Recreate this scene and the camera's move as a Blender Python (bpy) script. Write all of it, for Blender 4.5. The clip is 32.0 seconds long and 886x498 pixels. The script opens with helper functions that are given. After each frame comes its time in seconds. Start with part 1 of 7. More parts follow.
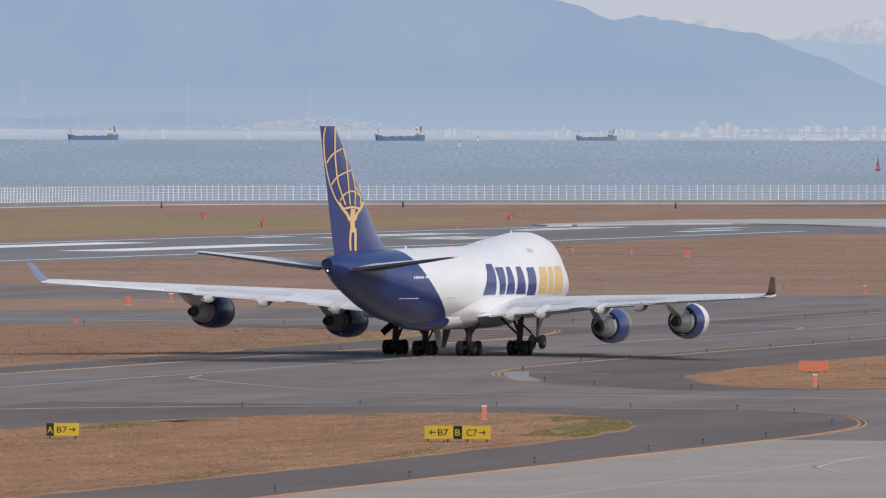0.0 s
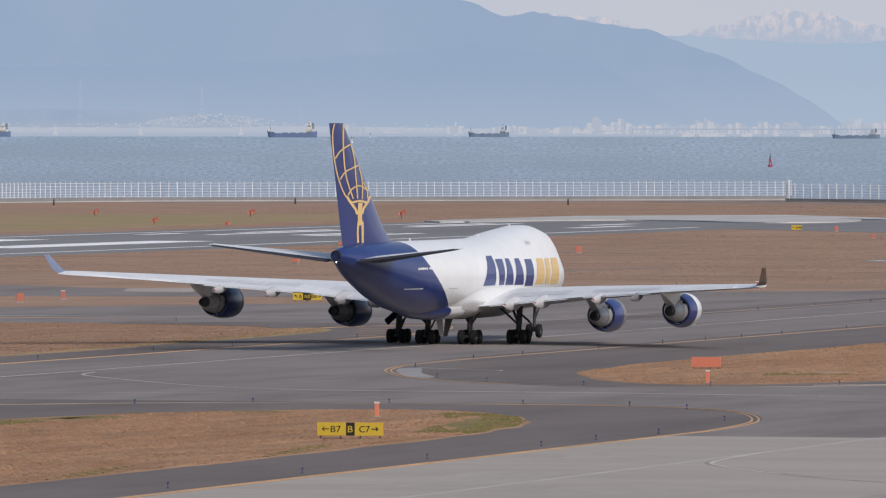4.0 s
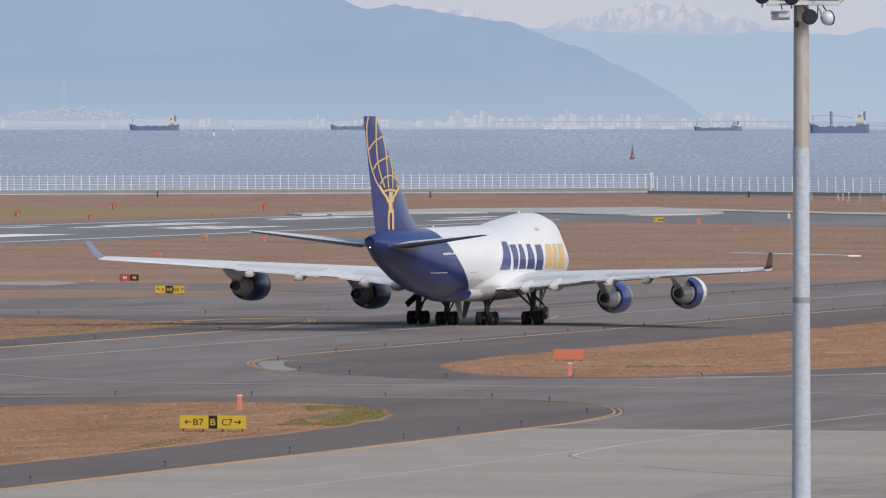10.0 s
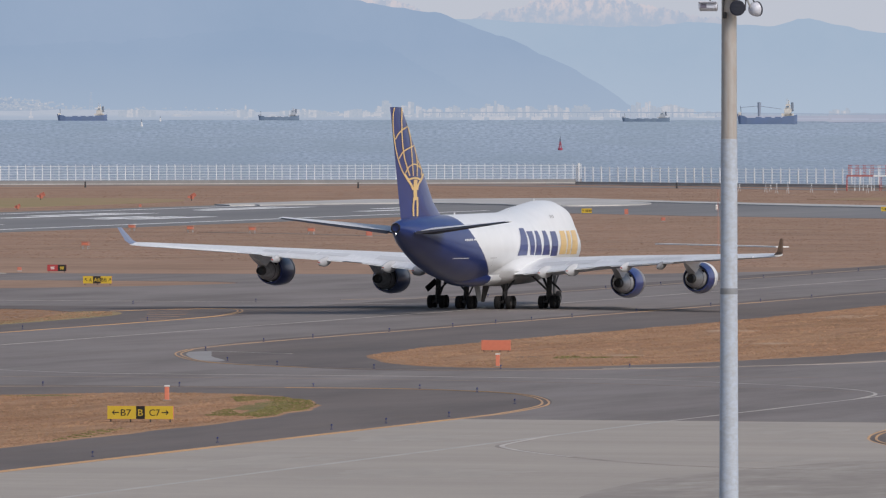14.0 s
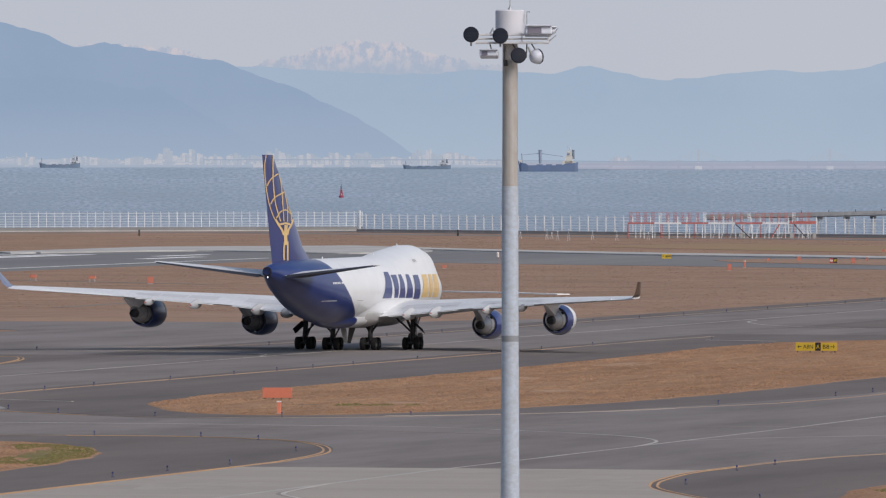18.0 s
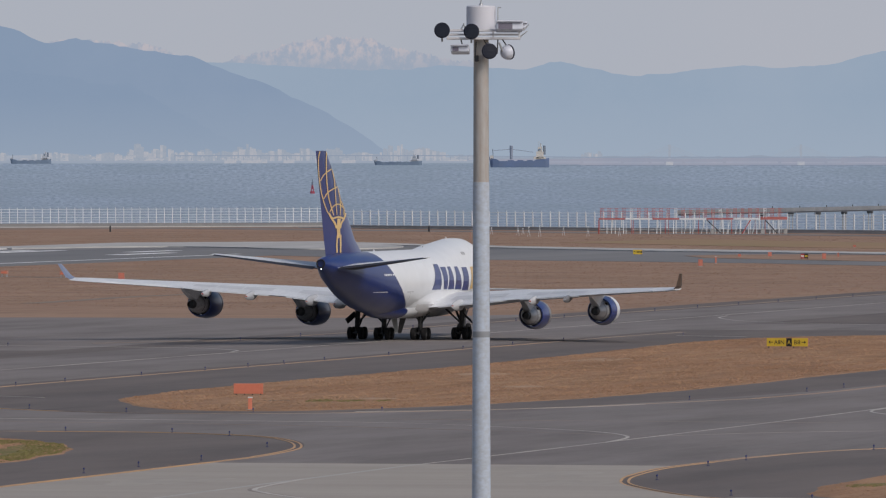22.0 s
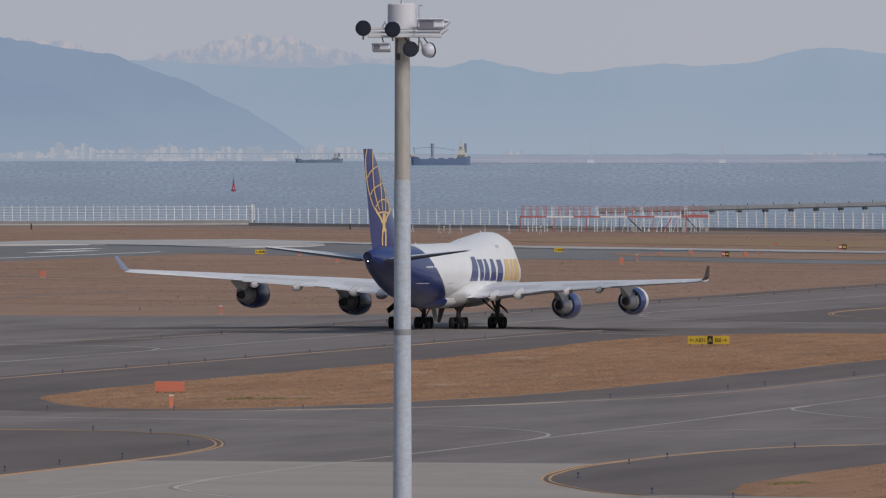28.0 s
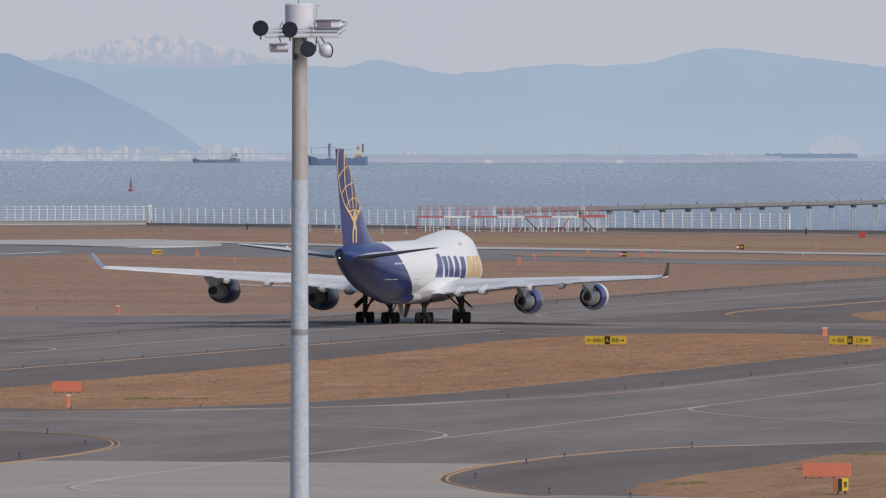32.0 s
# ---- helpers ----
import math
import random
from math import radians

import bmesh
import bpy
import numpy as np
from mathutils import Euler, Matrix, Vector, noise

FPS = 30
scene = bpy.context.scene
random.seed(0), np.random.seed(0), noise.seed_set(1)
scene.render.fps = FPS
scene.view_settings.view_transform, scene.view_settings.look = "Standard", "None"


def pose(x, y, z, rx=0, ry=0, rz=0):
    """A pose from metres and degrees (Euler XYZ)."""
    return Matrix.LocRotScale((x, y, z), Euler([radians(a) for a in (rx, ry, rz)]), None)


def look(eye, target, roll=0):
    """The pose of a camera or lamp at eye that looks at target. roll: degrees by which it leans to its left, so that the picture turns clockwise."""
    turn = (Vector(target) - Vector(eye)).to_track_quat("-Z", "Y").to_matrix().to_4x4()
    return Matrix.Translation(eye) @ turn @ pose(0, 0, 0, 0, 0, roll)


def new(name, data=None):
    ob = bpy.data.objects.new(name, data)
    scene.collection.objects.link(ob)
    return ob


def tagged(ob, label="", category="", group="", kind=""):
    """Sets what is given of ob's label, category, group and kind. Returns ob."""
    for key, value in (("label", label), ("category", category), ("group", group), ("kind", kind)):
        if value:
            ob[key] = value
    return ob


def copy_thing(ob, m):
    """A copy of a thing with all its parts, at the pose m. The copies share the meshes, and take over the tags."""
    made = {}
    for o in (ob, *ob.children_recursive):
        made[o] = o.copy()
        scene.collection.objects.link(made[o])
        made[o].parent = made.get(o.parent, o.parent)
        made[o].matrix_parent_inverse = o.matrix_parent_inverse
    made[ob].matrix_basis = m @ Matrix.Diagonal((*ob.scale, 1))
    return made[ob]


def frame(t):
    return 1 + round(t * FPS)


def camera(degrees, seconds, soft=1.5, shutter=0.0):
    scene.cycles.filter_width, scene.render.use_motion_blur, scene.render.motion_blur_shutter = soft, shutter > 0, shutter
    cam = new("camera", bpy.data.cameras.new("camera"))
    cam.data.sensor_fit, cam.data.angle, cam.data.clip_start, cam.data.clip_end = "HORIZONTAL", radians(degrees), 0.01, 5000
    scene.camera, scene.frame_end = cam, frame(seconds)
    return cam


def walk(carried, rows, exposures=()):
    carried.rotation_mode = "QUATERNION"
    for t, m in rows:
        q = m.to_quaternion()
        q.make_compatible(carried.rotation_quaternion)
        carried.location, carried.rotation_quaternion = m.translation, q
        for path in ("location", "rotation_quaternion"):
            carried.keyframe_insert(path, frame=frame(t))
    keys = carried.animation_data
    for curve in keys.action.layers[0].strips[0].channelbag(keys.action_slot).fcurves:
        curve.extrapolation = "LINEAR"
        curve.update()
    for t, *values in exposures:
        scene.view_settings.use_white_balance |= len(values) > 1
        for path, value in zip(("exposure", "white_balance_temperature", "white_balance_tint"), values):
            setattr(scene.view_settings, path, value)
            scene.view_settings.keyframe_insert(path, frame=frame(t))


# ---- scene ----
from mathutils.geometry import tessellate_polygon

FOV = 5.0603
EYE = (0.0, 0.0, 18.86)
cam = camera(FOV, 32.0, soft=1.2, shutter=0.3)

# The camera stands on the deck and pans: seconds, degrees left of the runway's heading (+Y), degrees above level, lean
AIM = [
    (0, 16.6508, -0.6660, 0.088), (0.5, 16.5172, -0.6758, 0.088), (1, 16.3781, -0.6726, 0.044), (1.5, 16.3570, -0.6665, 0.058),
    (2, 16.3249, -0.6714, 0.070), (2.5, 16.1844, -0.6691, 0.055), (4.5, 16.0187, -0.6849, 0.015), (5, 15.9906, -0.6759, -0.004),
    (5.5, 15.9841, -0.6809, -0.012), (6, 15.8850, -0.6850, 0.016), (6.5, 15.5991, -0.6862, -0.016), (7, 15.3604, -0.6903, 0.003),
    (7.5, 15.3031, -0.6716, 0.014), (8, 15.3210, -0.6619, -0.004), (8.5, 15.3023, -0.6780, -0.007), (9, 15.3000, -0.6758, -0.000),
    (9.5, 15.2783, -0.7068, 0.015), (10, 15.2493, -0.7270, -0.056), (10.5, 15.2952, -0.7422, -0.037), (11, 15.2740, -0.7445, -0.081),
    (11.5, 15.2306, -0.7662, -0.009), (12, 15.2305, -0.7577, -0.064), (12.5, 15.2232, -0.7802, 0.011), (13, 15.2208, -0.7807, 0.017),
    (13.5, 15.0348, -0.7864, 0.002), (14, 14.8366, -0.7804, 0.005), (14.5, 14.6925, -0.7760, 0.004), (16.5, 14.3523, -0.5032, 0.013),
    (17, 14.1037, -0.5048, 0.022), (17.5, 13.8192, -0.5183, 0.026), (18, 13.5858, -0.5091, -0.007), (18.5, 13.5215, -0.5146, -0.015),
    (19, 13.4923, -0.5226, -0.003), (19.5, 13.5200, -0.5243, -0.032), (20, 13.5501, -0.5369, -0.007), (20.5, 13.4970, -0.5441, -0.031),
    (21, 13.4772, -0.5385, 0.014), (21.5, 13.4465, -0.5401, -0.008), (22, 13.4207, -0.5332, -0.034), (22.5, 13.3978, -0.5366, -0.001),
    (23, 13.3760, -0.5379, 0.018), (23.5, 13.3643, -0.5396, 0.004), (24, 13.3171, -0.5250, -0.004), (24.5, 13.2101, -0.5314, 0.012),
    (25, 13.1565, -0.5392, 0.001), (25.5, 13.0556, -0.5447, -0.020), (27.5, 12.9687, -0.5360, 0.036), (28, 12.9701, -0.5455, -0.023),
    (28.5, 12.9375, -0.5337, -0.020), (29, 12.8670, -0.5389, -0.039), (29.5, 12.7792, -0.5520, 0.012), (30, 12.6572, -0.5507, 0.010),
    (30.5, 12.5828, -0.5486, -0.038), (31, 12.5548, -0.5586, -0.023), (31.5, 12.4858, -0.5501, -0.010), (32, 12.3829, -0.5451, 0.003),
]
walk(cam, [(t, pose(*EYE, 90 + up, 0, left) @ pose(0, 0, 0, 0, 0, lean)) for t, left, up, lean in AIM],
     [(0, -0.14), (5, -0.14), (6, -0.20), (8, -0.17), (10, -0.08), (12, -0.08), (14, -0.18), (17, -0.24), (20, -0.24), (21, -0.33), (22, -0.50), (23, -0.50), (24, -0.40), (25, -0.30), (28, -0.57), (30, -0.57), (31, -0.44), (32, -0.27)])

# ---- light: hazy winter sun from the right, bright thin cloud ----
SUN_UP, SUN_AZ = 38.0, 123.0        # degrees above level; degrees clockwise from +Y
world = bpy.data.worlds.new("sky")
scene.world = world
world.use_nodes = True
wn = world.node_tree
for node in list(wn.nodes):
    wn.nodes.remove(node)
sky_tex = wn.nodes.new("ShaderNodeTexSky")
sky_tex.sky_type = "NISHITA"
sky_tex.sun_disc = False
sky_tex.sun_elevation, sky_tex.sun_rotation = radians(SUN_UP), radians(SUN_AZ)
sky_tex.air_density, sky_tex.dust_density, sky_tex.ozone_density = 1.0, 2.0, 1.5
sky_bg = wn.nodes.new("ShaderNodeBackground")
sky_bg.inputs["Strength"].default_value = 0.125
sky_out = wn.nodes.new("ShaderNodeOutputWorld")
wn.links.new(sky_tex.outputs[0], sky_bg.inputs[0])
wn.links.new(sky_bg.outputs[0], sky_out.inputs[0])

sun_data = bpy.data.lights.new("sun", "SUN")
sun_data.energy, sun_data.angle, sun_data.color = 2.7, radians(24), (1.0, 0.928, 0.862)
sun = new("sun", sun_data)
sun.matrix_basis = look((math.sin(radians(SUN_AZ)) * 400, math.cos(radians(SUN_AZ)) * 400, math.tan(radians(SUN_UP)) * 400), (0, 0, 0))
scene.view_settings.exposure = 0.0

# ---- helpers ----
SHARP = 0.6


def mesh_from(name, bm, mats, smooth=False):
    me = bpy.data.meshes.new(name)
    bmesh.ops.recalc_face_normals(bm, faces=bm.faces[:])
    bm.to_mesh(me)
    bm.free()
    for m in mats if isinstance(mats, (list, tuple)) else [mats]:
        me.materials.append(m)
    if smooth:
        for p in me.polygons:
            p.use_smooth = True
        me.set_sharp_from_angle(angle=SHARP)
    return me


def part(name, bm, material, parent, label="", smooth=False, m=None):
    """One mesh object under a thing or a part."""
    ob = new(name, mesh_from(name, bm, material, smooth))
    ob.parent = parent
    if m is not None:
        ob.matrix_basis = m
    if label:
        tagged(ob, label)
    return ob


def thing(name, m, label, category, group="", kind=""):
    ob = new(name)
    ob.matrix_basis = m
    return tagged(ob, label, category, group, kind)


def add_box(bm, x0, x1, y0, y1, z0, z1, bevel=0.0, mi=0):
    r = bmesh.ops.create_cube(bm, size=1.0, matrix=Matrix.Translation(((x0 + x1) / 2, (y0 + y1) / 2, (z0 + z1) / 2)) @ Matrix.Diagonal((abs(x1 - x0), abs(y1 - y0), abs(z1 - z0), 1)))
    fs = {f for v in r["verts"] for f in v.link_faces}
    for f in fs:
        f.material_index = mi
    if bevel:
        es = list({e for v in r["verts"] for e in v.link_edges})
        bmesh.ops.bevel(bm, geom=es, offset=bevel, segments=2, affect="EDGES", profile=0.5)
    return r["verts"]


def box(x0, x1, y0, y1, z0, z1, bevel=0.0):
    bm = bmesh.new()
    add_box(bm, x0, x1, y0, y1, z0, z1, bevel)
    return bm


def add_rod(bm, a, b, r0, r1=None, seg=10, mi=0, caps=True):
    a, b = Vector(a), Vector(b)
    d = b - a
    q = d.to_track_quat("Z", "Y").to_matrix().to_4x4()
    r = bmesh.ops.create_cone(bm, cap_ends=caps, segments=seg, radius1=r0, radius2=r0 if r1 is None else r1, depth=d.length, matrix=Matrix.Translation((a + b) / 2) @ q)
    for f in {f for v in r["verts"] for f in v.link_faces}:
        f.material_index = mi
    return r["verts"]


def rod(a, b, r0, r1=None, seg=10):
    bm = bmesh.new()
    add_rod(bm, a, b, r0, r1, seg)
    return bm


def rings(bm, loops, close=True, cap0=True, cap1=True, mi=0):
    """Skin a row of rings, each a list of points."""
    vs = [[bm.verts.new(p) for p in ring] for ring in loops]
    n = len(vs[0])
    for a, b in zip(vs, vs[1:]):
        for i in range(n if close else n - 1):
            f = bm.faces.new((a[i], a[(i + 1) % n], b[(i + 1) % n], b[i]))
            f.material_index = mi
    if cap0:
        bm.faces.new(vs[0][::-1]).material_index = mi
    if cap1:
        bm.faces.new(vs[-1]).material_index = mi
    return vs


def spun(profile, seg=28, axis="Y", cap0=False, cap1=False, mi=0, bm=None):
    """Turn a profile of (along, radius) round an axis."""
    bm = bm or bmesh.new()
    loops = []
    for s, r in profile:
        ring = []
        for k in range(seg):
            a = 2 * math.pi * k / seg
            c, d = r * math.cos(a), r * math.sin(a)
            ring.append((c, s, d) if axis == "Y" else (s, c, d) if axis == "X" else (c, d, s))
        loops.append(ring)
    rings(bm, loops, True, cap0, cap1, mi)
    return bm


def spline(pts, n=8):
    """A smooth line through plan points."""
    out = []
    p = [Vector((a[0], a[1])) for a in pts]
    p = [2 * p[0] - p[1]] + p + [2 * p[-1] - p[-2]]
    for i in range(1, len(p) - 2):
        for k in range(n):
            t = k / n
            a, b, c, d = p[i - 1], p[i], p[i + 1], p[i + 2]
            out.append(0.5 * ((2 * b) + (c - a) * t + (2 * a - 5 * b + 4 * c - d) * t * t + (3 * b - 3 * c + d - a) * t ** 3))
    out.append(p[-2])
    return out


def ribbon(pts, width, z, bm=None, mi=0):
    """A line of thick paint of that width along plan points."""
    bm = bm or bmesh.new()
    n = len(pts)
    loops = []
    for i, q in enumerate(pts):
        a, b = pts[max(i - 1, 0)], pts[min(i + 1, n - 1)]
        d = (b - a).normalized()
        e = Vector((-d.y, d.x)) * width / 2
        loops.append([(q.x - e.x, q.y - e.y, z), (q.x + e.x, q.y + e.y, z), (q.x + e.x, q.y + e.y, z - 0.2), (q.x - e.x, q.y - e.y, z - 0.2)])
    rings(bm, loops, mi=mi)
    return bm


def slab(pts, z0, z1, bm=None):
    """A flat slab over a plan outline, with an upright edge."""
    bm = bm or bmesh.new()
    lo = [bm.verts.new((p[0], p[1], z0)) for p in pts]
    hi = [bm.verts.new((p[0], p[1], z1)) for p in pts]
    n = len(pts)
    for tri in tessellate_polygon([[Vector((p[0], p[1], 0)) for p in pts]]):
        bm.faces.new([hi[i] for i in tri])
    for i in range(n):
        bm.faces.new((lo[i], lo[(i + 1) % n], hi[(i + 1) % n], hi[i]))
    return bm


# ---- materials ----
def mat(name, base, rough=0.6, metal=0.0, spec=0.5, vary=(), bump=0.0, bump_scale=8.0, coat=0.0):
    """A painted or natural surface. vary: rows of (scale, stretch_x, stretch_y, stretch_z, strength, colour) that stain the base."""
    m = bpy.data.materials.new(name)
    m.use_nodes = True
    nt = m.node_tree
    b = nt.nodes["Principled BSDF"]
    b.inputs["Base Color"].default_value = (*base, 1)
    b.inputs["Roughness"].default_value = rough
    b.inputs["Metallic"].default_value = metal
    b.inputs["Specular IOR Level"].default_value = spec
    b.inputs["Coat Weight"].default_value = coat
    colour = None
    if vary or bump:
        co = nt.nodes.new("ShaderNodeTexCoord")
    for scale, sx, sy, sz, strength, tint in vary:
        mp = nt.nodes.new("ShaderNodeMapping")
        mp.inputs["Scale"].default_value = (sx, sy, sz)
        nt.links.new(co.outputs["Object"], mp.inputs["Vector"])
        nz = nt.nodes.new("ShaderNodeTexNoise")
        nz.inputs["Scale"].default_value = scale
        nz.inputs["Detail"].default_value = 5
        nz.inputs["Roughness"].default_value = 0.62
        nt.links.new(mp.outputs[0], nz.inputs["Vector"])
        rp = nt.nodes.new("ShaderNodeMapRange")
        rp.inputs["From Min"].default_value, rp.inputs["From Max"].default_value = 0.38, 0.66
        rp.inputs["To Max"].default_value = strength
        nt.links.new(nz.outputs["Fac"], rp.inputs["Value"])
        mx = nt.nodes.new("ShaderNodeMix")
        mx.data_type = "RGBA"
        nt.links.new(rp.outputs[0], mx.inputs["Factor"])
        if colour is None:
            mx.inputs["A"].default_value = (*base, 1)
        else:
            nt.links.new(colour, mx.inputs["A"])
        mx.inputs["B"].default_value = (*tint, 1)
        colour = mx.outputs["Result"]
    if colour is not None:
        nt.links.new(colour, b.inputs["Base Color"])
    if bump:
        nz = nt.nodes.new("ShaderNodeTexNoise")
        nz.inputs["Scale"].default_value = bump_scale
        nz.inputs["Detail"].default_value = 6
        nt.links.new(co.outputs["Object"], nz.inputs["Vector"])
        bp = nt.nodes.new("ShaderNodeBump")
        bp.inputs["Strength"].default_value = bump
        bp.inputs["Distance"].default_value = 0.05
        nt.links.new(nz.outputs["Fac"], bp.inputs["Height"])
        nt.links.new(bp.outputs[0], b.inputs["Normal"])
    return m


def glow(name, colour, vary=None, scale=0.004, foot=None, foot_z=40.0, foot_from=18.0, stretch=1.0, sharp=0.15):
    """A far backdrop of air and distance, which gives its own light, haze included."""
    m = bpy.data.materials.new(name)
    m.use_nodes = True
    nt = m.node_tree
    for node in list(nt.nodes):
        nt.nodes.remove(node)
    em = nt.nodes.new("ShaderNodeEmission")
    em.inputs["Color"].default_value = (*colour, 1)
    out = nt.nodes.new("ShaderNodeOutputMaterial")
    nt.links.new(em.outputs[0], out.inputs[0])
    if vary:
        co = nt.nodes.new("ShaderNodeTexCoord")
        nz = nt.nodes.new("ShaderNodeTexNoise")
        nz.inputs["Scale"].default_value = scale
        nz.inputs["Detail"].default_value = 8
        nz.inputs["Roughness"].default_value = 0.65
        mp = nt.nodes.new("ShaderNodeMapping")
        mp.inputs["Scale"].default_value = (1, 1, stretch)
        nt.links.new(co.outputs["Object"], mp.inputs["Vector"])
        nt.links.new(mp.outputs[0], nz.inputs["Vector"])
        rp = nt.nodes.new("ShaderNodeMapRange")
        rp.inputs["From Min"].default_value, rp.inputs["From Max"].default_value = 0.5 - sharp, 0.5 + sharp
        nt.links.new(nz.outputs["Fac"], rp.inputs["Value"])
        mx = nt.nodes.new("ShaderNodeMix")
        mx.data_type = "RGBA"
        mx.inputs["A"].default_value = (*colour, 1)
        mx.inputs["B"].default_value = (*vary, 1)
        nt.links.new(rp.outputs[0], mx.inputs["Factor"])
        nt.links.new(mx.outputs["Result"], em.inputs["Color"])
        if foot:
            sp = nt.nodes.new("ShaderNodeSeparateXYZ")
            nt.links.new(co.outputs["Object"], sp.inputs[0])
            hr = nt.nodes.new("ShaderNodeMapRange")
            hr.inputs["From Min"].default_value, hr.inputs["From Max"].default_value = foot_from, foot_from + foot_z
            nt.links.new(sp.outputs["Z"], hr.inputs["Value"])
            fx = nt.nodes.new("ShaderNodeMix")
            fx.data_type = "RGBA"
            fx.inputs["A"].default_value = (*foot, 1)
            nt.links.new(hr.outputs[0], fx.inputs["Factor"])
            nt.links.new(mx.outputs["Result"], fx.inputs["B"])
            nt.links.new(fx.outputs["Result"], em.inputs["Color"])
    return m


DRY = [(0.30, 1, 0.25, 1, 0.8, (0.228, 0.125, 0.080)), (0.07, 1, 0.35, 1, 0.7, (0.445, 0.269, 0.169)), (0.025, 0.6, 0.4, 1, 0.6, (0.245, 0.178, 0.098)), (1.4, 1, 0.07, 1, 0.8, (0.212, 0.119, 0.076)), (3.0, 1, 0.2, 1, 0.7, (0.405, 0.244, 0.152)), (0.014, 1, 1.3, 1, 0.65, (0.233, 0.127, 0.081)), (0.8, 1, 0.12, 1, 0.75, (0.446, 0.280, 0.173)), (0.9, 1, 0.1, 1, 0.7, (0.209, 0.122, 0.079)), (0.5, 0.3, 0.06, 1, 0.45, (0.415, 0.256, 0.157)), (0.11, 1, 0.22, 1, 0.55, (0.212, 0.140, 0.088)), (0.45, 1, 0.16, 1, 0.5, (0.47, 0.305, 0.185)), (0.05, 1, 0.4, 1, 0.5, (0.27, 0.148, 0.088)), (0.16, 1, 0.14, 1, 0.35, (0.40, 0.245, 0.155))]
GRASS = mat("dry_grass", (0.332, 0.189, 0.117), 0.95, spec=0.1, vary=DRY, bump=0.25, bump_scale=4)
# paler and pinker than GRASS: haze over the field is put into the colour
FIELD = mat("hazed_dry_grass", (0.346, 0.218, 0.158), 0.95, spec=0.1, vary=[(a, b, c, d, e, (t[0] * 1.03, t[1] * 1.14, t[2] * 1.32)) for a, b, c, d, e, t in DRY] + [(0.028, 0.7, 1.3, 1, 0.6, (0.235, 0.158, 0.115)), (0.09, 0.5, 1.1, 1, 0.5, (0.225, 0.150, 0.108)), (0.04, 0.6, 1.0, 1, 0.45, (0.42, 0.27, 0.20))], bump=0.25, bump_scale=4)
GREEN = mat("green_grass", (0.185, 0.178, 0.070), 0.95, spec=0.1, vary=[(0.6, 1, 0.25, 1, 0.7, (0.30, 0.20, 0.118)), (2.0, 1, 0.2, 1, 0.8, (0.145, 0.138, 0.058))], bump=0.3, bump_scale=5)
SHOULDER = mat("shoulder_asphalt", (0.142, 0.121, 0.114), 0.88, spec=0.3, vary=[(0.10, 1, 0.25, 1, 0.75, (0.188, 0.162, 0.150)), (1.2, 1, 0.3, 1, 0.5, (0.115, 0.101, 0.098)), (0.03, 0.5, 2.5, 1, 0.6, (0.118, 0.104, 0.100)), (0.25, 1, 0.6, 1, 0.55, (0.182, 0.155, 0.140)), (0.5, 1, 0.035, 1, 0.45, (0.110, 0.100, 0.100)), (2.4, 1, 0.5, 1, 0.5, (0.172, 0.146, 0.132)), (0.06, 1, 0.15, 1, 0.45, (0.165, 0.128, 0.105)), (0.17, 1, 0.15, 1, 0.75, (0.106, 0.092, 0.088)), (0.12, 1, 0.2, 1, 0.65, (0.190, 0.162, 0.148))], bump=0.3, bump_scale=6)
ASPHALT = mat("taxiway_asphalt", (0.200, 0.171, 0.161), 0.85, spec=0.35, vary=[(0.07, 1, 0.12, 1, 0.8, (0.250, 0.228, 0.218)), (0.6, 1, 0.03, 1, 0.65, (0.146, 0.131, 0.128)), (0.25, 1, 0.02, 1, 0.6, (0.152, 0.138, 0.134)), (0.22, 1, 0.5, 1, 0.5, (0.228, 0.206, 0.196)), (0.9, 1, 0.7, 1, 0.4, (0.148, 0.132, 0.128)), (0.045, 1, 0.10, 1, 0.6, (0.165, 0.138, 0.122)), (1.6, 1, 0.012, 1, 0.35, (0.255, 0.235, 0.225)), (0.035, 0.8, 1.6, 1, 0.5, (0.150, 0.134, 0.128)), (2.2, 1, 0.4, 1, 0.4, (0.232, 0.205, 0.190)), (0.16, 1, 0.16, 1, 0.8, (0.145, 0.123, 0.115)), (0.10, 1, 0.2, 1, 0.75, (0.258, 0.228, 0.215))], bump=0.3, bump_scale=6)
RUNWAY = mat("runway_asphalt", (0.215, 0.21, 0.208), 0.8, spec=0.35, vary=[(0.05, 1, 0.08, 1, 0.8, (0.135, 0.136, 0.145)), (0.4, 1, 0.05, 1, 0.5, (0.17, 0.168, 0.17)), (0.02, 1, 0.12, 1, 0.6, (0.25, 0.242, 0.238)), (0.15, 1, 0.03, 1, 0.5, (0.16, 0.158, 0.162))])
CONCRETE = mat("apron_concrete", (0.395, 0.355, 0.310), 0.85, spec=0.3, vary=[(0.035, 0.7, 1.4, 1, 0.55, (0.300, 0.266, 0.232)), (2.2, 1, 0.25, 1, 0.35, (0.300, 0.268, 0.236)), (0.35, 1, 0.05, 1, 0.5, (0.322, 0.288, 0.256)), (0.09, 1, 0.6, 1, 0.6, (0.329, 0.295, 0.259)), (1.1, 1, 0.5, 1, 0.4, (0.348, 0.310, 0.273)), (0.5, 0.15, 1, 1, 0.4, (0.320, 0.286, 0.250)), (0.05, 0.4, 2.0, 1, 0.5, (0.432, 0.389, 0.340))], bump=0.2)
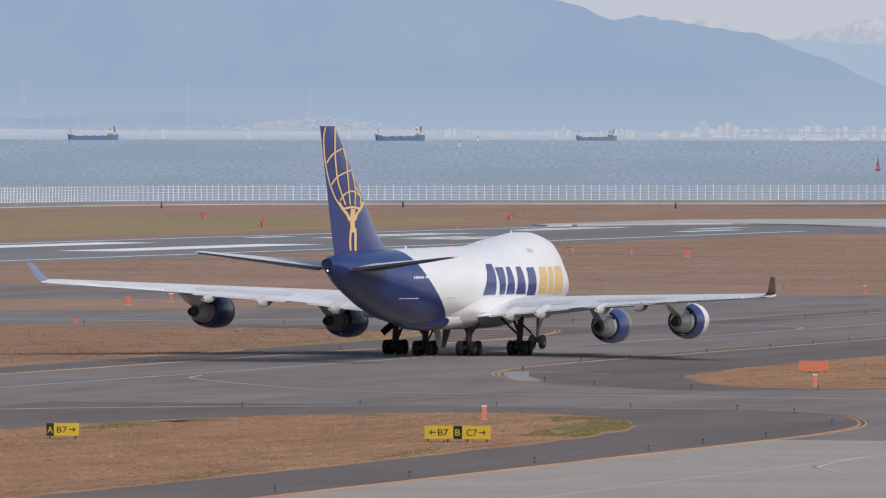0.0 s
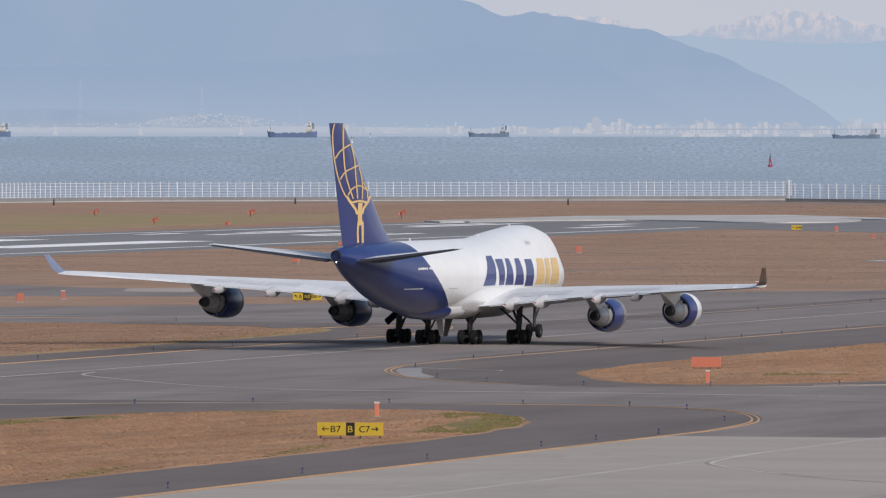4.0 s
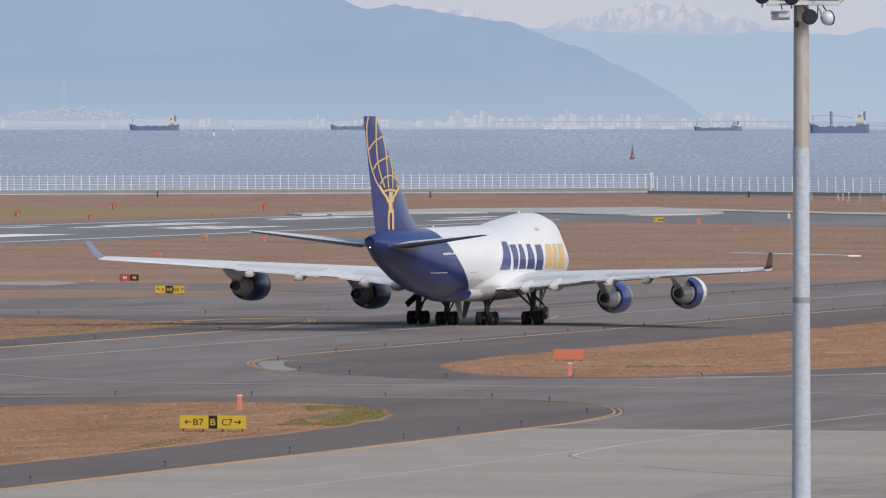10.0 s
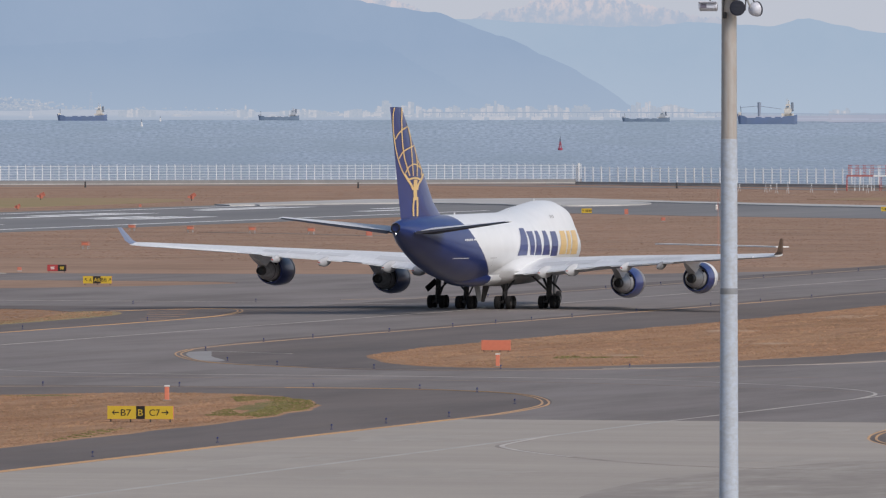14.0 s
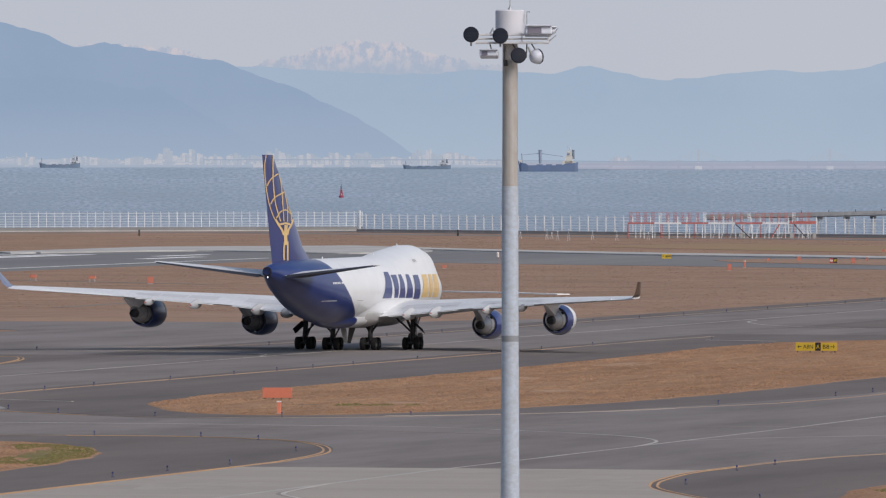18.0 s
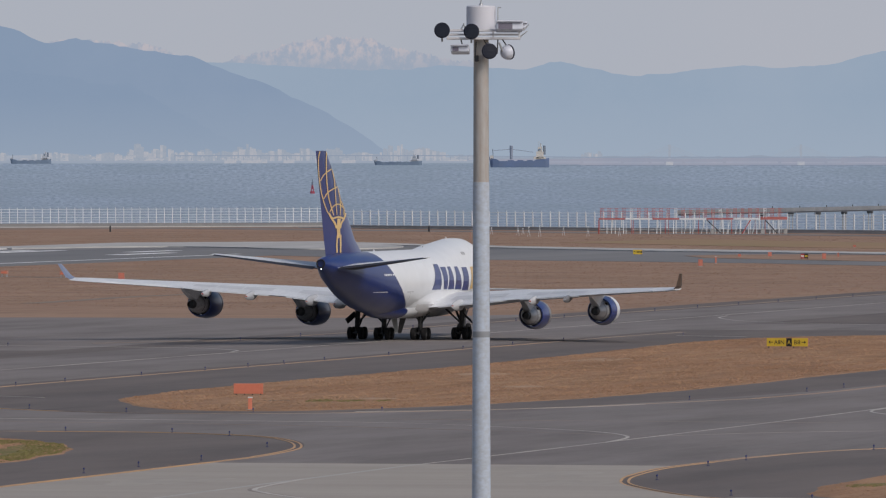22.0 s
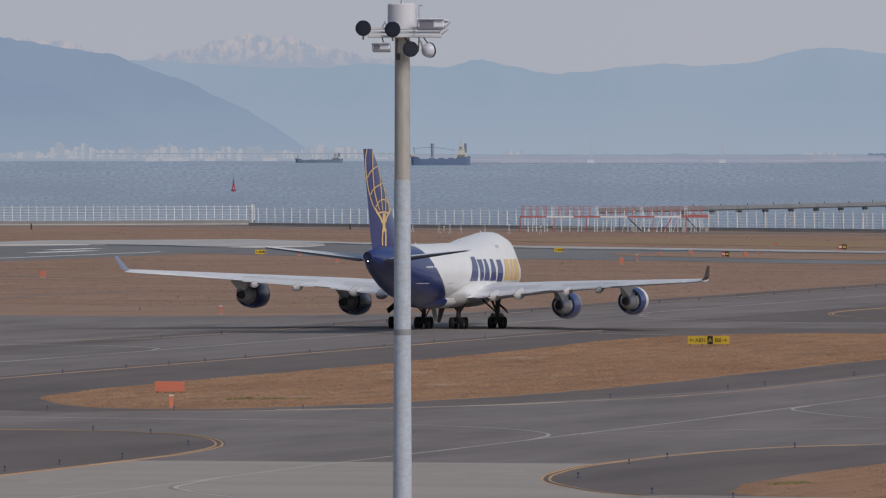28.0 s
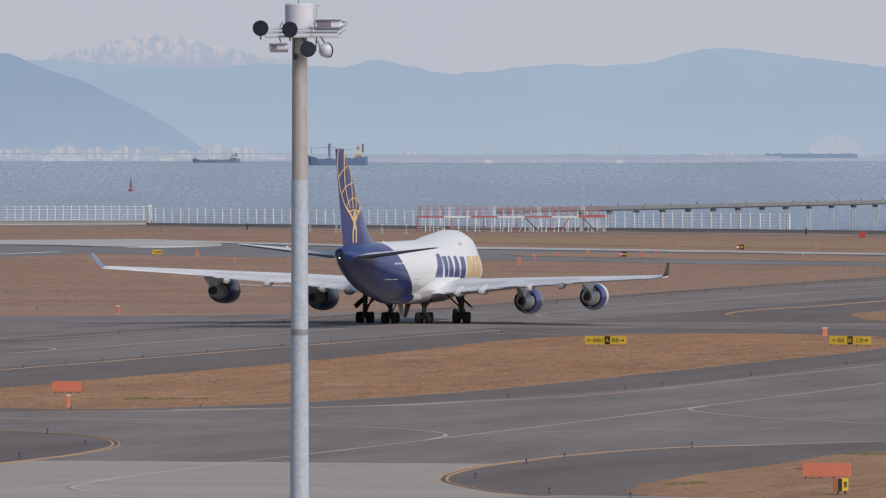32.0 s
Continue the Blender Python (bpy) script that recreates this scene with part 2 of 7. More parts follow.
PALE = mat("pale_concrete", (0.56, 0.545, 0.525), 0.9, vary=[(0.05, 0.4, 1.6, 1, 0.8, (0.36, 0.35, 0.345)), (0.3, 1, 0.3, 1, 0.5, (0.44, 0.425, 0.41)), (0.12, 1, 0.1, 1, 0.7, (0.33, 0.32, 0.315))])
YELLOW_LINE = mat("faded_yellow_paint", (0.61, 0.36, 0.165), 0.7, vary=[(0.25, 1, 0.25, 1, 0.6, (0.34, 0.225, 0.155)), (1.6, 1, 0.4, 1, 0.45, (0.43, 0.265, 0.155))])
WORN_YELLOW = mat("worn_yellow_paint", (0.50, 0.318, 0.188), 0.7, vary=[(0.25, 1, 0.25, 1, 0.8, (0.26, 0.198, 0.165)), (1.6, 1, 0.4, 1, 0.5, (0.37, 0.245, 0.165)), (0.06, 1, 0.06, 1, 0.6, (0.27, 0.205, 0.168))])
WHITE_LINE = mat("worn_white_paint", (0.56, 0.52, 0.47), 0.7, vary=[(0.25, 1, 0.25, 1, 0.7, (0.27, 0.24, 0.225)), (1.6, 1, 0.4, 1, 0.5, (0.36, 0.33, 0.30))])
BRIGHT_LINE = mat("white_runway_paint", (0.86, 0.86, 0.86), 0.7, vary=[(0.25, 1, 0.3, 1, 0.35, (0.6, 0.6, 0.6))])
GHOST_LINE = mat("nearly_worn_off_paint", (0.315, 0.24, 0.19), 0.8, vary=[(0.25, 1, 0.25, 1, 0.8, (0.20, 0.172, 0.163))])
STRIPE = mat("faded_orange_paint", (0.30, 0.178, 0.120), 0.8, vary=[(0.4, 1, 0.4, 1, 0.8, (0.21, 0.150, 0.125))])
PALE_WORN = mat("worn_pale_paint", (0.40, 0.365, 0.33), 0.8, vary=[(0.3, 1, 0.25, 1, 0.8, (0.24, 0.21, 0.195)), (1.6, 1, 0.4, 1, 0.5, (0.30, 0.27, 0.245))])
FAINT_LINE = mat("rubbed_line_on_concrete", (0.42, 0.40, 0.37), 0.8, vary=[(0.6, 1, 0.3, 1, 0.7, (0.33, 0.315, 0.30))])
# ---- plan: X across, Y along the runway's heading. Runway about x -521, taxiway A at x -242, taxiway B at x -142 ----
RUNWAY_X0, RUNWAY_X1 = -562.0, -480.0
TAXI_A, TAXI_B = -242.0, -142.0


def flat(name, pts, z0, z1, material, label, category):
    return tagged(new(name, mesh_from(name, slab(pts, z0, z1), material)), label, category, kind="structure")


# grass island: the ground itself, one sheet from behind the deck to the shore
def shore(x):
    """Y of the sea wall along the island's north shore."""
    return 2534 - (x + 635) * 0.93 if x > -632 else 2578 + (x + 645) * 0.70


def make_ground():
    xs = [-1500, -1200, -1000, -900, -800, -689, -645, -633, -631, -600, -540, -480, -416, -300, -150, 0, 200, 500, 800]
    rows = [-400, 0, 200, 400, 600, 800, 1000, 1300, 1600, 2000]
    bm = bmesh.new()
    grid = []
    for x in xs:
        end = max(shore(x), 1000) + 4
        ys = [y for y in rows if y < end - 20] + [end]
        ys = ys + [end] * (len(rows) + 1 - len(ys))
        grid.append([bm.verts.new((x, y, 0)) for y in ys])
    for a, b in zip(grid, grid[1:]):
        for i in range(len(rows)):
            bm.faces.new((a[i], b[i], b[i + 1], a[i + 1]))
    bmesh.ops.remove_doubles(bm, verts=bm.verts[:], dist=0.01)
    return tagged(new("ground", mesh_from("ground", bm, FIELD)), "dry brown winter grass of the airfield", "ground", kind="structure")


make_ground()

# paved ground of the two taxiways and their crossings, dark shoulders; grass islands lie on it
flat("pavement", [(-264, 300), (-264, 1640), (-266, 1650), (-112, 1650), (-112, 1200), (60, 1200), (60, 300)], -0.30, 0.02, SHOULDER, "dark worn asphalt shoulders of the taxiways", "pavement")
flat("exit_taxiway", [tuple(p) for p in spline([(-262, 905), (-285, 927), (-330, 925), (-480, 900)], 6)] + [tuple(p) for p in spline([(-480, 985), (-400, 985), (-347, 1000), (-318, 1030), (-305, 1062), (-322, 1076), (-372, 1072), (-480, 1060)], 6)]
     + [tuple(p) for p in spline([(-480, 1235), (-404, 1170), (-359, 1126), (-310, 1127), (-283, 1130), (-263, 1165)], 6)], -0.30, 0.025, ASPHALT, "grey asphalt exit taxiway towards the runway", "taxiway")
flat("corner_shoulder", [(-262, 815), (-266, 830), (-267.5, 850), (-269, 870), (-271.5, 893), (-276, 906), (-283, 917), (-292, 922), (-300, 924), (-300, 934), (-262, 934)], -0.3, 0.0275, SHOULDER, "dark asphalt shoulder at a taxiway corner", "pavement")
flat("taxiway_a", [(TAXI_A - 14, 300), (TAXI_A + 15, 300), (TAXI_A + 15, 1640), (TAXI_A - 14, 1640)], -0.3, 0.03, ASPHALT, "long straight grey asphalt taxiway with tyre marks", "taxiway")
flat("taxiway_b", [(TAXI_B - 14.5, 300), (TAXI_B + 15, 300), (TAXI_B + 15, 1640), (TAXI_B - 14.5, 1640)], -0.3, 0.034, ASPHALT, "grey asphalt taxiway beside the apron", "taxiway")
flat("apron_entry_taxiway", [(-128, 594.8), (-127, 603.5), (-126.4, 611.7), (-124.8, 624), (-122.2, 632.1), (-119, 637.3), (-115.8, 642.4), (-111.8, 647.2), (-90, 655), (60, 660), (60, 762), (-96, 762), (-111, 775), (-119, 796), (-122, 840), (-124, 1000), (-128, 1000)],
     -0.3, 0.0345, ASPHALT, "grey asphalt taxiway turning off beside the apron", "taxiway")
flat("crossing_taxiway", [(-229, 664)] + [tuple(p) for p in spline([(-190, 662.5), (-178, 660.4), (-171, 655.5), (-166.6, 650), (-162.6, 640.6), (-159.6, 630), (-158, 621.3), (-157, 609)], 5)] + [(-156.8, 595), (-150, 595), (-150, 800)] + [tuple(p) for p in spline([(-155.5, 800), (-161, 756), (-168, 726), (-176, 714), (-191, 706), (-206, 721), (-212, 732), (-219.5, 749), (-222.5, 759), (-225, 772), (-228, 803)], 5)],
     -0.3, 0.027, ASPHALT, "grey asphalt taxiway crossing between two parallel taxiways", "taxiway")
flat("far_crossing_taxiway", [(-229, 1060), (-155, 1060), (-155, 1100), (-229, 1100)], -0.3, 0.027, ASPHALT, "grey asphalt taxiway crossing", "taxiway")

# runway and the link taxiway at its end
flat("runway", [(RUNWAY_X0 - 2, -300), (RUNWAY_X1 + 12, -300), (RUNWAY_X1 + 10, 1800), (RUNWAY_X1 + 2, 2050), (-530, 2108), (RUNWAY_X0 - 2, 2060)], -0.3, 0.06, RUNWAY, "grey asphalt runway with dark rubber streaks", "runway")
flat("link_taxiway", [(-495, 1870), (-456, 1815), (-424, 1776), (-397, 1752), (-377.6, 1739), (-351.7, 1715.5), (-325.5, 1684), (-294, 1661), (-150, 1540), (-110, 1640), (-230, 1740), (-318, 1828), (-390, 1917), (-450, 1983), (-495, 2045)], -0.3, 0.04, RUNWAY, "grey asphalt link taxiway at the runway's end", "taxiway")
flat("runway_end_pad", [(-552, 1940), (-541, 1990), (-520, 2040), (-496, 2035), (-494, 2052), (-530, 2112), (-566, 2072), (-566, 1965)], -0.3, 0.30, PALE, "pale concrete strip at the runway's far edge", "pavement")
flat("link_edge_strip", [(-497, 2036), (-452, 1968), (-414.5, 1918), (-387, 1893), (-359.6, 1865), (-321.6, 1824), (-200, 1705), (-200, 1740), (-329.8, 1858), (-369, 1901), (-398.7, 1936), (-427, 1963), (-465, 2012), (-495, 2055)], -0.3, 0.25, PALE, "pale concrete strip along the link taxiway's edge", "pavement")
flat("grass_wedge", [(-392, 1838), (-381, 1803), (-365, 1781), (-337.6, 1748), (-303, 1716), (-200, 1628), (-200, 1702), (-321.6, 1820), (-359.6, 1860), (-376, 1868), (-388, 1858)], -0.2, 0.10, FIELD, "dry grass wedge beside the link taxiway", "grass")

# apron
APRON_TOP = 594.8
flat("apron", [(-156.4, 150), (-156.4, APRON_TOP), (-150, APRON_TOP), (-140, APRON_TOP), (-127.5, APRON_TOP - 0.2), (-127.6, 590), (-126.6, 577.6), (-125.2, 568.8), (-122.6, 558.7), (-117.0, 544.8), (-112.4, 537.7), (-100.2, 527.5), (-85, 521), (60, 519), (60, 150)], -0.3, 0.045, CONCRETE, "pale stained concrete of the parking apron", "apron")


ISLANDS = []


def island(name, outline, label, material=None):
    raw = [Vector((p[0], p[1])) for p in outline]
    pts = []
    for a, b in zip(raw, raw[1:] + raw[:1]):
        n = max(1, int((b - a).length / 2.5))
        side = Vector((a.y - b.y, b.x - a.x)).normalized() if (b - a).length > 0.01 else Vector((0, 0))
        for k in range(n):
            q = a + (b - a) * (k / n)
            q = q + side * 0.55 * (noise.noise(Vector((q.x * 0.3, q.y * 0.12, 1.0))) + 0.6 * noise.noise(Vector((q.x * 0.9, q.y * 0.5, 4.0))))
            pts.append((q.x, q.y))
    ISLANDS.append(pts)
    n = len(pts)
    turn = 1 if sum(pts[k][0] * pts[(k + 1) % n][1] - pts[(k + 1) % n][0] * pts[k][1] for k in range(n)) > 0 else -1
    bm = bmesh.new()
    hi = [bm.verts.new((p[0], p[1], 0.07)) for p in pts]
    lo = []
    for k in range(n):
        d = Vector(pts[(k + 1) % n]) - Vector(pts[k - 1])
        d = d.normalized() if d.length > 0.01 else Vector((0, 1))
        lo.append(bm.verts.new((pts[k][0] + d.y * turn * 0.35, pts[k][1] - d.x * turn * 0.35, 0.0)))
    for tri in tessellate_polygon([[Vector((p[0], p[1], 0)) for p in pts]]):
        bm.faces.new([hi[k] for k in tri])
    for k in range(n):
        bm.faces.new((lo[k], lo[(k + 1) % n], hi[(k + 1) % n], hi[k]))
    return tagged(new(name, mesh_from(name, bm, material or GRASS)), label, "grass", kind="structure")


# rounded grass islands between the taxiways
island("grass_island_1", [(-169.5, 300), (-168.6, 500), (-168.3, 545)] + spline([(-168.5, 570.6), (-169.3, 594.8), (-171.2, 612.5), (-173.6, 623), (-177, 631.5), (-182.5, 641.5), (-187.5, 644.6), (-192.6, 644), (-197.6, 638.5), (-202.2, 631.6), (-207, 612), (-211, 575)], 6) + [(-212, 300)], "dry brown grass island between taxiways with a rounded end")
island("grass_island_2", spline([(-207, 821), (-206.8, 790), (-206.6, 774.9), (-204.9, 755), (-202.8, 744), (-197, 728), (-191.7, 719), (-186, 716), (-181.5, 719), (-175.5, 733), (-171, 752), (-169.2, 765)], 6) + [(-167.6, 787), (-167.4, 841.6), (-167, 885), (-166, 930)] + spline([(-168, 985), (-178, 1016), (-193, 1030), (-205, 1021), (-210, 993), (-208, 934), (-206.4, 874)], 6), "dry brown grass island with a rounded end")
island("grass_island_3", spline([(-206, 1500), (-206, 1187), (-204, 1153), (-194, 1115), (-180, 1106), (-171, 1125), (-169, 1200), (-169, 1500)], 6), "dry brown grass island beyond the crossing")
island("grass_island_4", [(60, 645)] + spline([(-92, 643), (-103, 636.5), (-108.2, 625.6), (-110.2, 616), (-110.7, 598.2), (-111.3, 577.9), (-111.2, 560.3), (-109.7, 549.5), (-107.2, 542), (-100, 538), (-88, 536)], 5) + [(60, 545)], "dry brown grass beside the apron")
for px, py, w, l, a in [(-174.4, 614, 3.4, 26, 12), (-202, 621, 3, 7, -20), (-204, 616, 2.5, 12, -6), (-196, 636, 4, 3, 10), (-108.6, 619, 2.6, 5, 10), (-108.9, 562, 2.0, 5, 8)]:
    n = 40
    ring = []
    for k in range(n):
        q = 2 * math.pi * k / n
        rr = 1 + 0.6 * noise.noise(Vector((1.6 * math.cos(q) + px, 1.6 * math.sin(q) + py, 0))) + 0.5 * noise.noise(Vector((5 * math.cos(q) + px, 5 * math.sin(q), 2)))
        v = Vector((w / 2 * rr * math.cos(q), l / 2 * rr * math.sin(q)))
        v.rotate(Matrix.Rotation(radians(a), 2))
        ring.append((px + v.x, py + v.y))
    ob = flat("green_patch", ring, 0.02, 0.085, GREEN, "patch of green grass in dry turf", "grass")

BARE = mat("bare_soil", (0.10, 0.075, 0.055), 0.95, vary=[(1.0, 1, 0.3, 1, 0.9, (0.24, 0.16, 0.105))])
STRAW = mat("pale_straw", (0.41, 0.275, 0.178), 0.95, vary=[(0.8, 1, 0.3, 1, 0.8, (0.345, 0.222, 0.14))])
for px, py, w, l, m_, what, lab in [(-191, 746, 2.2, 3.2, BARE, "bare_patch", "small patch of dark bare soil in dry grass"), (-187.3, 744, 1.8, 4, GREEN, "green_patch", "patch of green grass in dry turf"), (-185, 753, 3.4, 4, STRAW, "straw_patch", "pale straw streak in dry grass"), (-183, 795, 3.0, 6, STRAW, "straw_patch", "pale straw streak in dry grass"), (-197, 840, 5.0, 9, STRAW, "straw_patch", "pale straw streak in dry grass"), (-200, 900, 4.0, 16, STRAW, "straw_patch", "pale straw streak in dry grass")]:
    ring = []
    for k in range(24):
        q = 2 * math.pi * k / 24
        rr = 1 + 0.5 * noise.noise(Vector((2 * math.cos(q) + px, 2 * math.sin(q) + py, 0)))
        ring.append((px + w / 2 * rr * math.cos(q), py + l / 2 * rr * math.sin(q)))
    flat(what, ring, 0.02, 0.082, m_, lab, "grass")


# ---- painted lines ----
def line(name, pts, width, z, material, label, straight=False):
    p = [Vector(a) for a in pts] if straight else spline(pts, 7)
    return tagged(new(name, mesh_from(name, ribbon(p, width, z), material)), label, "road marking", kind="structure")


def edge_pair(pts, label="faded double yellow taxiway edge line", paint=None):
    """Two parallel bands."""
    p = spline(pts, 9)
    bm = bmesh.new()
    for o in (-0.22, 0.22):
        q = []
        for i in range(len(p)):
            d = (p[min(i + 1, len(p) - 1)] - p[max(i - 1, 0)]).normalized()
            q.append(p[i] + Vector((-d.y, d.x)) * o)
        ribbon(q, 0.15, 0.05, bm)
    return tagged(new("edge_line", mesh_from("edge_line", bm, paint or YELLOW_LINE)), label, "road marking", kind="structure")


line("centre_line", [(TAXI_A - 0.6, 300), (TAXI_A - 0.6, 700), (TAXI_A - 0.4, 930), (TAXI_A - 1.0, 1640)], 0.24, 0.040, WHITE_LINE, "worn pale centre line of a taxiway", True)
line("centre_line", [(TAXI_B - 1.5, 300), (TAXI_B - 1.3, 594.8)], 0.45, 0.051, FAINT_LINE, "rubbed pale centre line on concrete", True)
line("centre_line", [(TAXI_B - 1.3, 594.8), (TAXI_B - 0.6, 631), (TAXI_B + 0.4, 690), (TAXI_B + 0.9, 798), (TAXI_B + 3, 1640)], 0.22, 0.040, WHITE_LINE, "worn pale centre line of a taxiway", True)
line("lead_in_line", [(-240.5, 739), (-238, 729), (-228.2, 713), (-219.3, 700.8), (-210, 693.6), (-203, 692.2), (-188.1, 691.3), (-178, 689.2), (-168, 687), (-160, 680.2), (-151.6, 671.5), (-148.4, 667), (-145.6, 661.5), (-143.3, 653.5), (-142.3, 642)], 0.25, 0.042, WHITE_LINE, "worn pale curved lead-in line")
line("lead_in_line", [(-280, 677), (-236, 677), (-207, 684), (-174, 679), (-141.9, 657.5)], 0.26, 0.042, GHOST_LINE, "worn pale line across a taxiway")
line("lead_in_line", [(-141.9, 657.3), (-137.7, 665.6), (-131.9, 671.8), (-125, 675.1), (-117.5, 676.7), (-60, 678)], 0.2, 0.042, PALE_WORN, "worn pale curved line on asphalt")
line("lead_in_line", [(-170, 696.5), (-154.6, 694.4), (-142.4, 693), (-136.8, 693)], 0.3, 0.0415, GHOST_LINE, "worn pale line across a taxiway")
line("lead_in_line", [(-177.5, 716), (-171.8, 720.4), (-167.3, 726.6), (-163.5, 733.8), (-161.4, 742)], 0.30, 0.056, PALE_WORN, "worn pale line along a grass island")
line("lead_in_line", [(-243, 931), (-246, 942), (-258, 953), (-300, 960), (-480, 962)], 0.25, 0.042, WHITE_LINE, "worn pale curved lead-in line")
line("lead_in_line", [(-241, 1154), (-238, 1136), (-228, 1112), (-205, 1092), (-160, 1085)], 0.25, 0.042, WHITE_LINE, "worn pale curved lead-in line")
line("lead_in_line", [(-141.2, 735), (-140.7, 725.6), (-138.3, 717.9), (-132.1, 704.8), (-124.9, 695.9), (-119.6, 688.7), (-100, 681)], 0.24, 0.042, WHITE_LINE, "worn pale curved lead-in line")
line("lead_in_line", [(-143.4, 566), (-142.5, 554.8), (-141.6, 547.6), (-139.5, 541.9), (-136.5, 536), (-133.4, 531)], 0.32, 0.054, WHITE_LINE, "worn curved line on concrete")
edge_pair([(-256, 300), (-256, 740), (-256, 800), (-256.3, 850), (-257, 883), (-259, 900), (-262, 914), (-266, 924), (-270.5, 921), (-273.5, 910)])
edge_pair([(-223.2, 1046), (-224.2, 1020), (-224.3, 986)], "nearly worn-off double taxiway edge line", GHOST_LINE)
line("lead_in_line", [(-219.6, 1026), (-215.3, 1023.3), (-211.2, 1020.3)], 0.42, 0.042, WHITE_LINE, "short pale worn line on asphalt")
edge_pair([(-224.3, 986), (-224.6, 896), (-224.8, 826), (-224.9, 799.6), (-224.6, 779), (-223.3, 764.5)], paint=WORN_YELLOW)
edge_pair([(-223.3, 764.5), (-220.6, 752), (-216.3, 739), (-210.6, 726), (-204.4, 717.8), (-199, 712.5)])
edge_pair([(-199, 712.5), (-191, 708.5), (-183, 709), (-176, 714), (-168, 725.4), (-164, 735.5), (-160.9, 745.3), (-156.8, 760.9)], "nearly worn-off double taxiway edge line", GHOST_LINE)
edge_pair([(-156.8, 760.9), (-155.1, 783.1), (-154.9, 811.4), (-153.7, 885.2), (-153.7, 1030)], paint=WORN_YELLOW)
edge_pair([(-226, 640), (-220, 648), (-210, 656.2), (-203, 659.5), (-197, 660.2), (-186, 660.3)], "nearly worn-off double taxiway edge line", GHOST_LINE)
edge_pair([(-186, 660.3), (-177.9, 659.6), (-171.1, 654.9), (-167, 649.6), (-163.1, 640.4), (-160, 630), (-158.3, 621.3), (-157.1, 609), (-156.8, 599), (-156.9, 550), (-157, 490), (-157, 300)])
edge_pair([(-20, 662), (-90, 658), (-112.3, 646.9), (-116.1, 642.1), (-119.1, 637.1)], "nearly worn-off double taxiway edge line", GHOST_LINE)
edge_pair([(-119.1, 637.1), (-122.4, 632.1), (-124.9, 624), (-126.5, 611.7), (-126.9, 603.5)], paint=WORN_YELLOW)
edge_pair([(-126.9, 603.5), (-127.2, 590.3), (-126.2, 577.9), (-124.9, 569.1), (-122.4, 559.1), (-116.8, 545.2), (-112.2, 538.1), (-100, 528), (-85, 522)])
edge_pair([(-330, 950), (-318, 950.5), (-306, 951)])
for x0, y0, x1, y1 in ((-272.1, 918, -268.4, 919.2), (-268.9, 906.5, -265.3, 907.7), (-266, 896.4, -262.5, 897.4), (-263.2, 886.4, -260.2, 887.4), (-260.6, 876, -258.3, 876.8), (-302.5, 939.2, -299.3, 940.2)):
    line("shoulder_stripe", [(x0, y0), (x1, y1)], 1.3, 0.05, STRIPE, "faded orange stripe on the taxiway shoulder", True)
edge_pair([(-268, 972), (-264, 980), (-262, 985), (-258, 1010), (-258, 1200), (-258, 1640)], "nearly worn-off double taxiway edge line", GHOST_LINE)
edge_pair([(-155, 1140), (-158, 1120), (-170, 1108), (-190, 1108), (-197, 1112), (-209, 1126), (-217, 1145), (-221, 1165), (-222, 1182), (-221.5, 1204), (-220, 1247), (-219, 1640)])
line("tyre_mark", [(-220.3, 759.5), (-216, 756), (-211.7, 753)], 0.30, 0.045, WHITE_LINE, "pale worn mark on asphalt")
PATCH = mat("grey_patched_concrete", (0.31, 0.30, 0.295), 0.85, vary=[(0.3, 1, 0.3, 1, 0.7, (0.24, 0.225, 0.218))])
bm = slab([tuple(p) for p in spline([(-221.2, 757), (-220.2, 759.4), (-217.6, 751), (-215.1, 742.6), (-210.9, 731.4), (-212.6, 730.9), (-216, 739.6), (-219.4, 750)], 5)], -0.1, 0.034)
tagged(new("repaired_patch", mesh_from("repaired_patch", bm, PATCH)), "pale concrete patch in asphalt", "pavement", kind="structure")

# runway paint
line("runway_side_line", [(RUNWAY_X1 + 4, -300), (RUNWAY_X1, 1500), (RUNWAY_X1 - 4, 1860)], 1.1, 0.075, BRIGHT_LINE, "white side line of the runway", True)
line("runway_side_line", [(RUNWAY_X0 + 8, -300), (RUNWAY_X0 + 8, 2040)], 1.1, 0.075, BRIGHT_LINE, "white side line of the runway", True)

for x, y0, y1, w in [(-507, 1500, 1606, 11.0), (-540, 1530, 1618, 10.5), (-504, 1690, 1738, 3.2), (-510, 1690, 1738, 3.2), (-516, 1702, 1738, 3.0), (-532, 1702, 1796, 3.0), (-538, 1740, 1796, 3.0), (-545, 1702, 1725, 3.0), (-503, 1838, 1880, 3.2), (-514, 1890, 1925, 3.0), (-537, 1846, 1922, 3.2), (-543, 1866, 1922, 3.0), (-507, 1350, 1400, 3.2), (-513, 1350, 1400, 3.2)]:
    line("touchdown_mark", [(x, y0), (x, y1)], w, 0.075, BRIGHT_LINE, "white touchdown mark on the runway", True)
flat("runway_turning_pad", [tuple(p) for p in spline([(-565, 1952), (-556, 2008), (-541, 2046), (-526, 2072), (-512, 2058), (-489, 2012), (-481, 1968), (-487, 1945), (-500, 1950), (-513, 1972), (-533, 1990), (-549, 1968), (-556, 1932)], 5)], -0.3, 0.31, PALE, "pale worn concrete turning pad at the runway's end", "pavement")
DITCH = mat("dark_drain_line", (0.17, 0.145, 0.125), 0.9, vary=[(0.4, 1, 1, 1, 0.9, (0.27, 0.19, 0.14))])
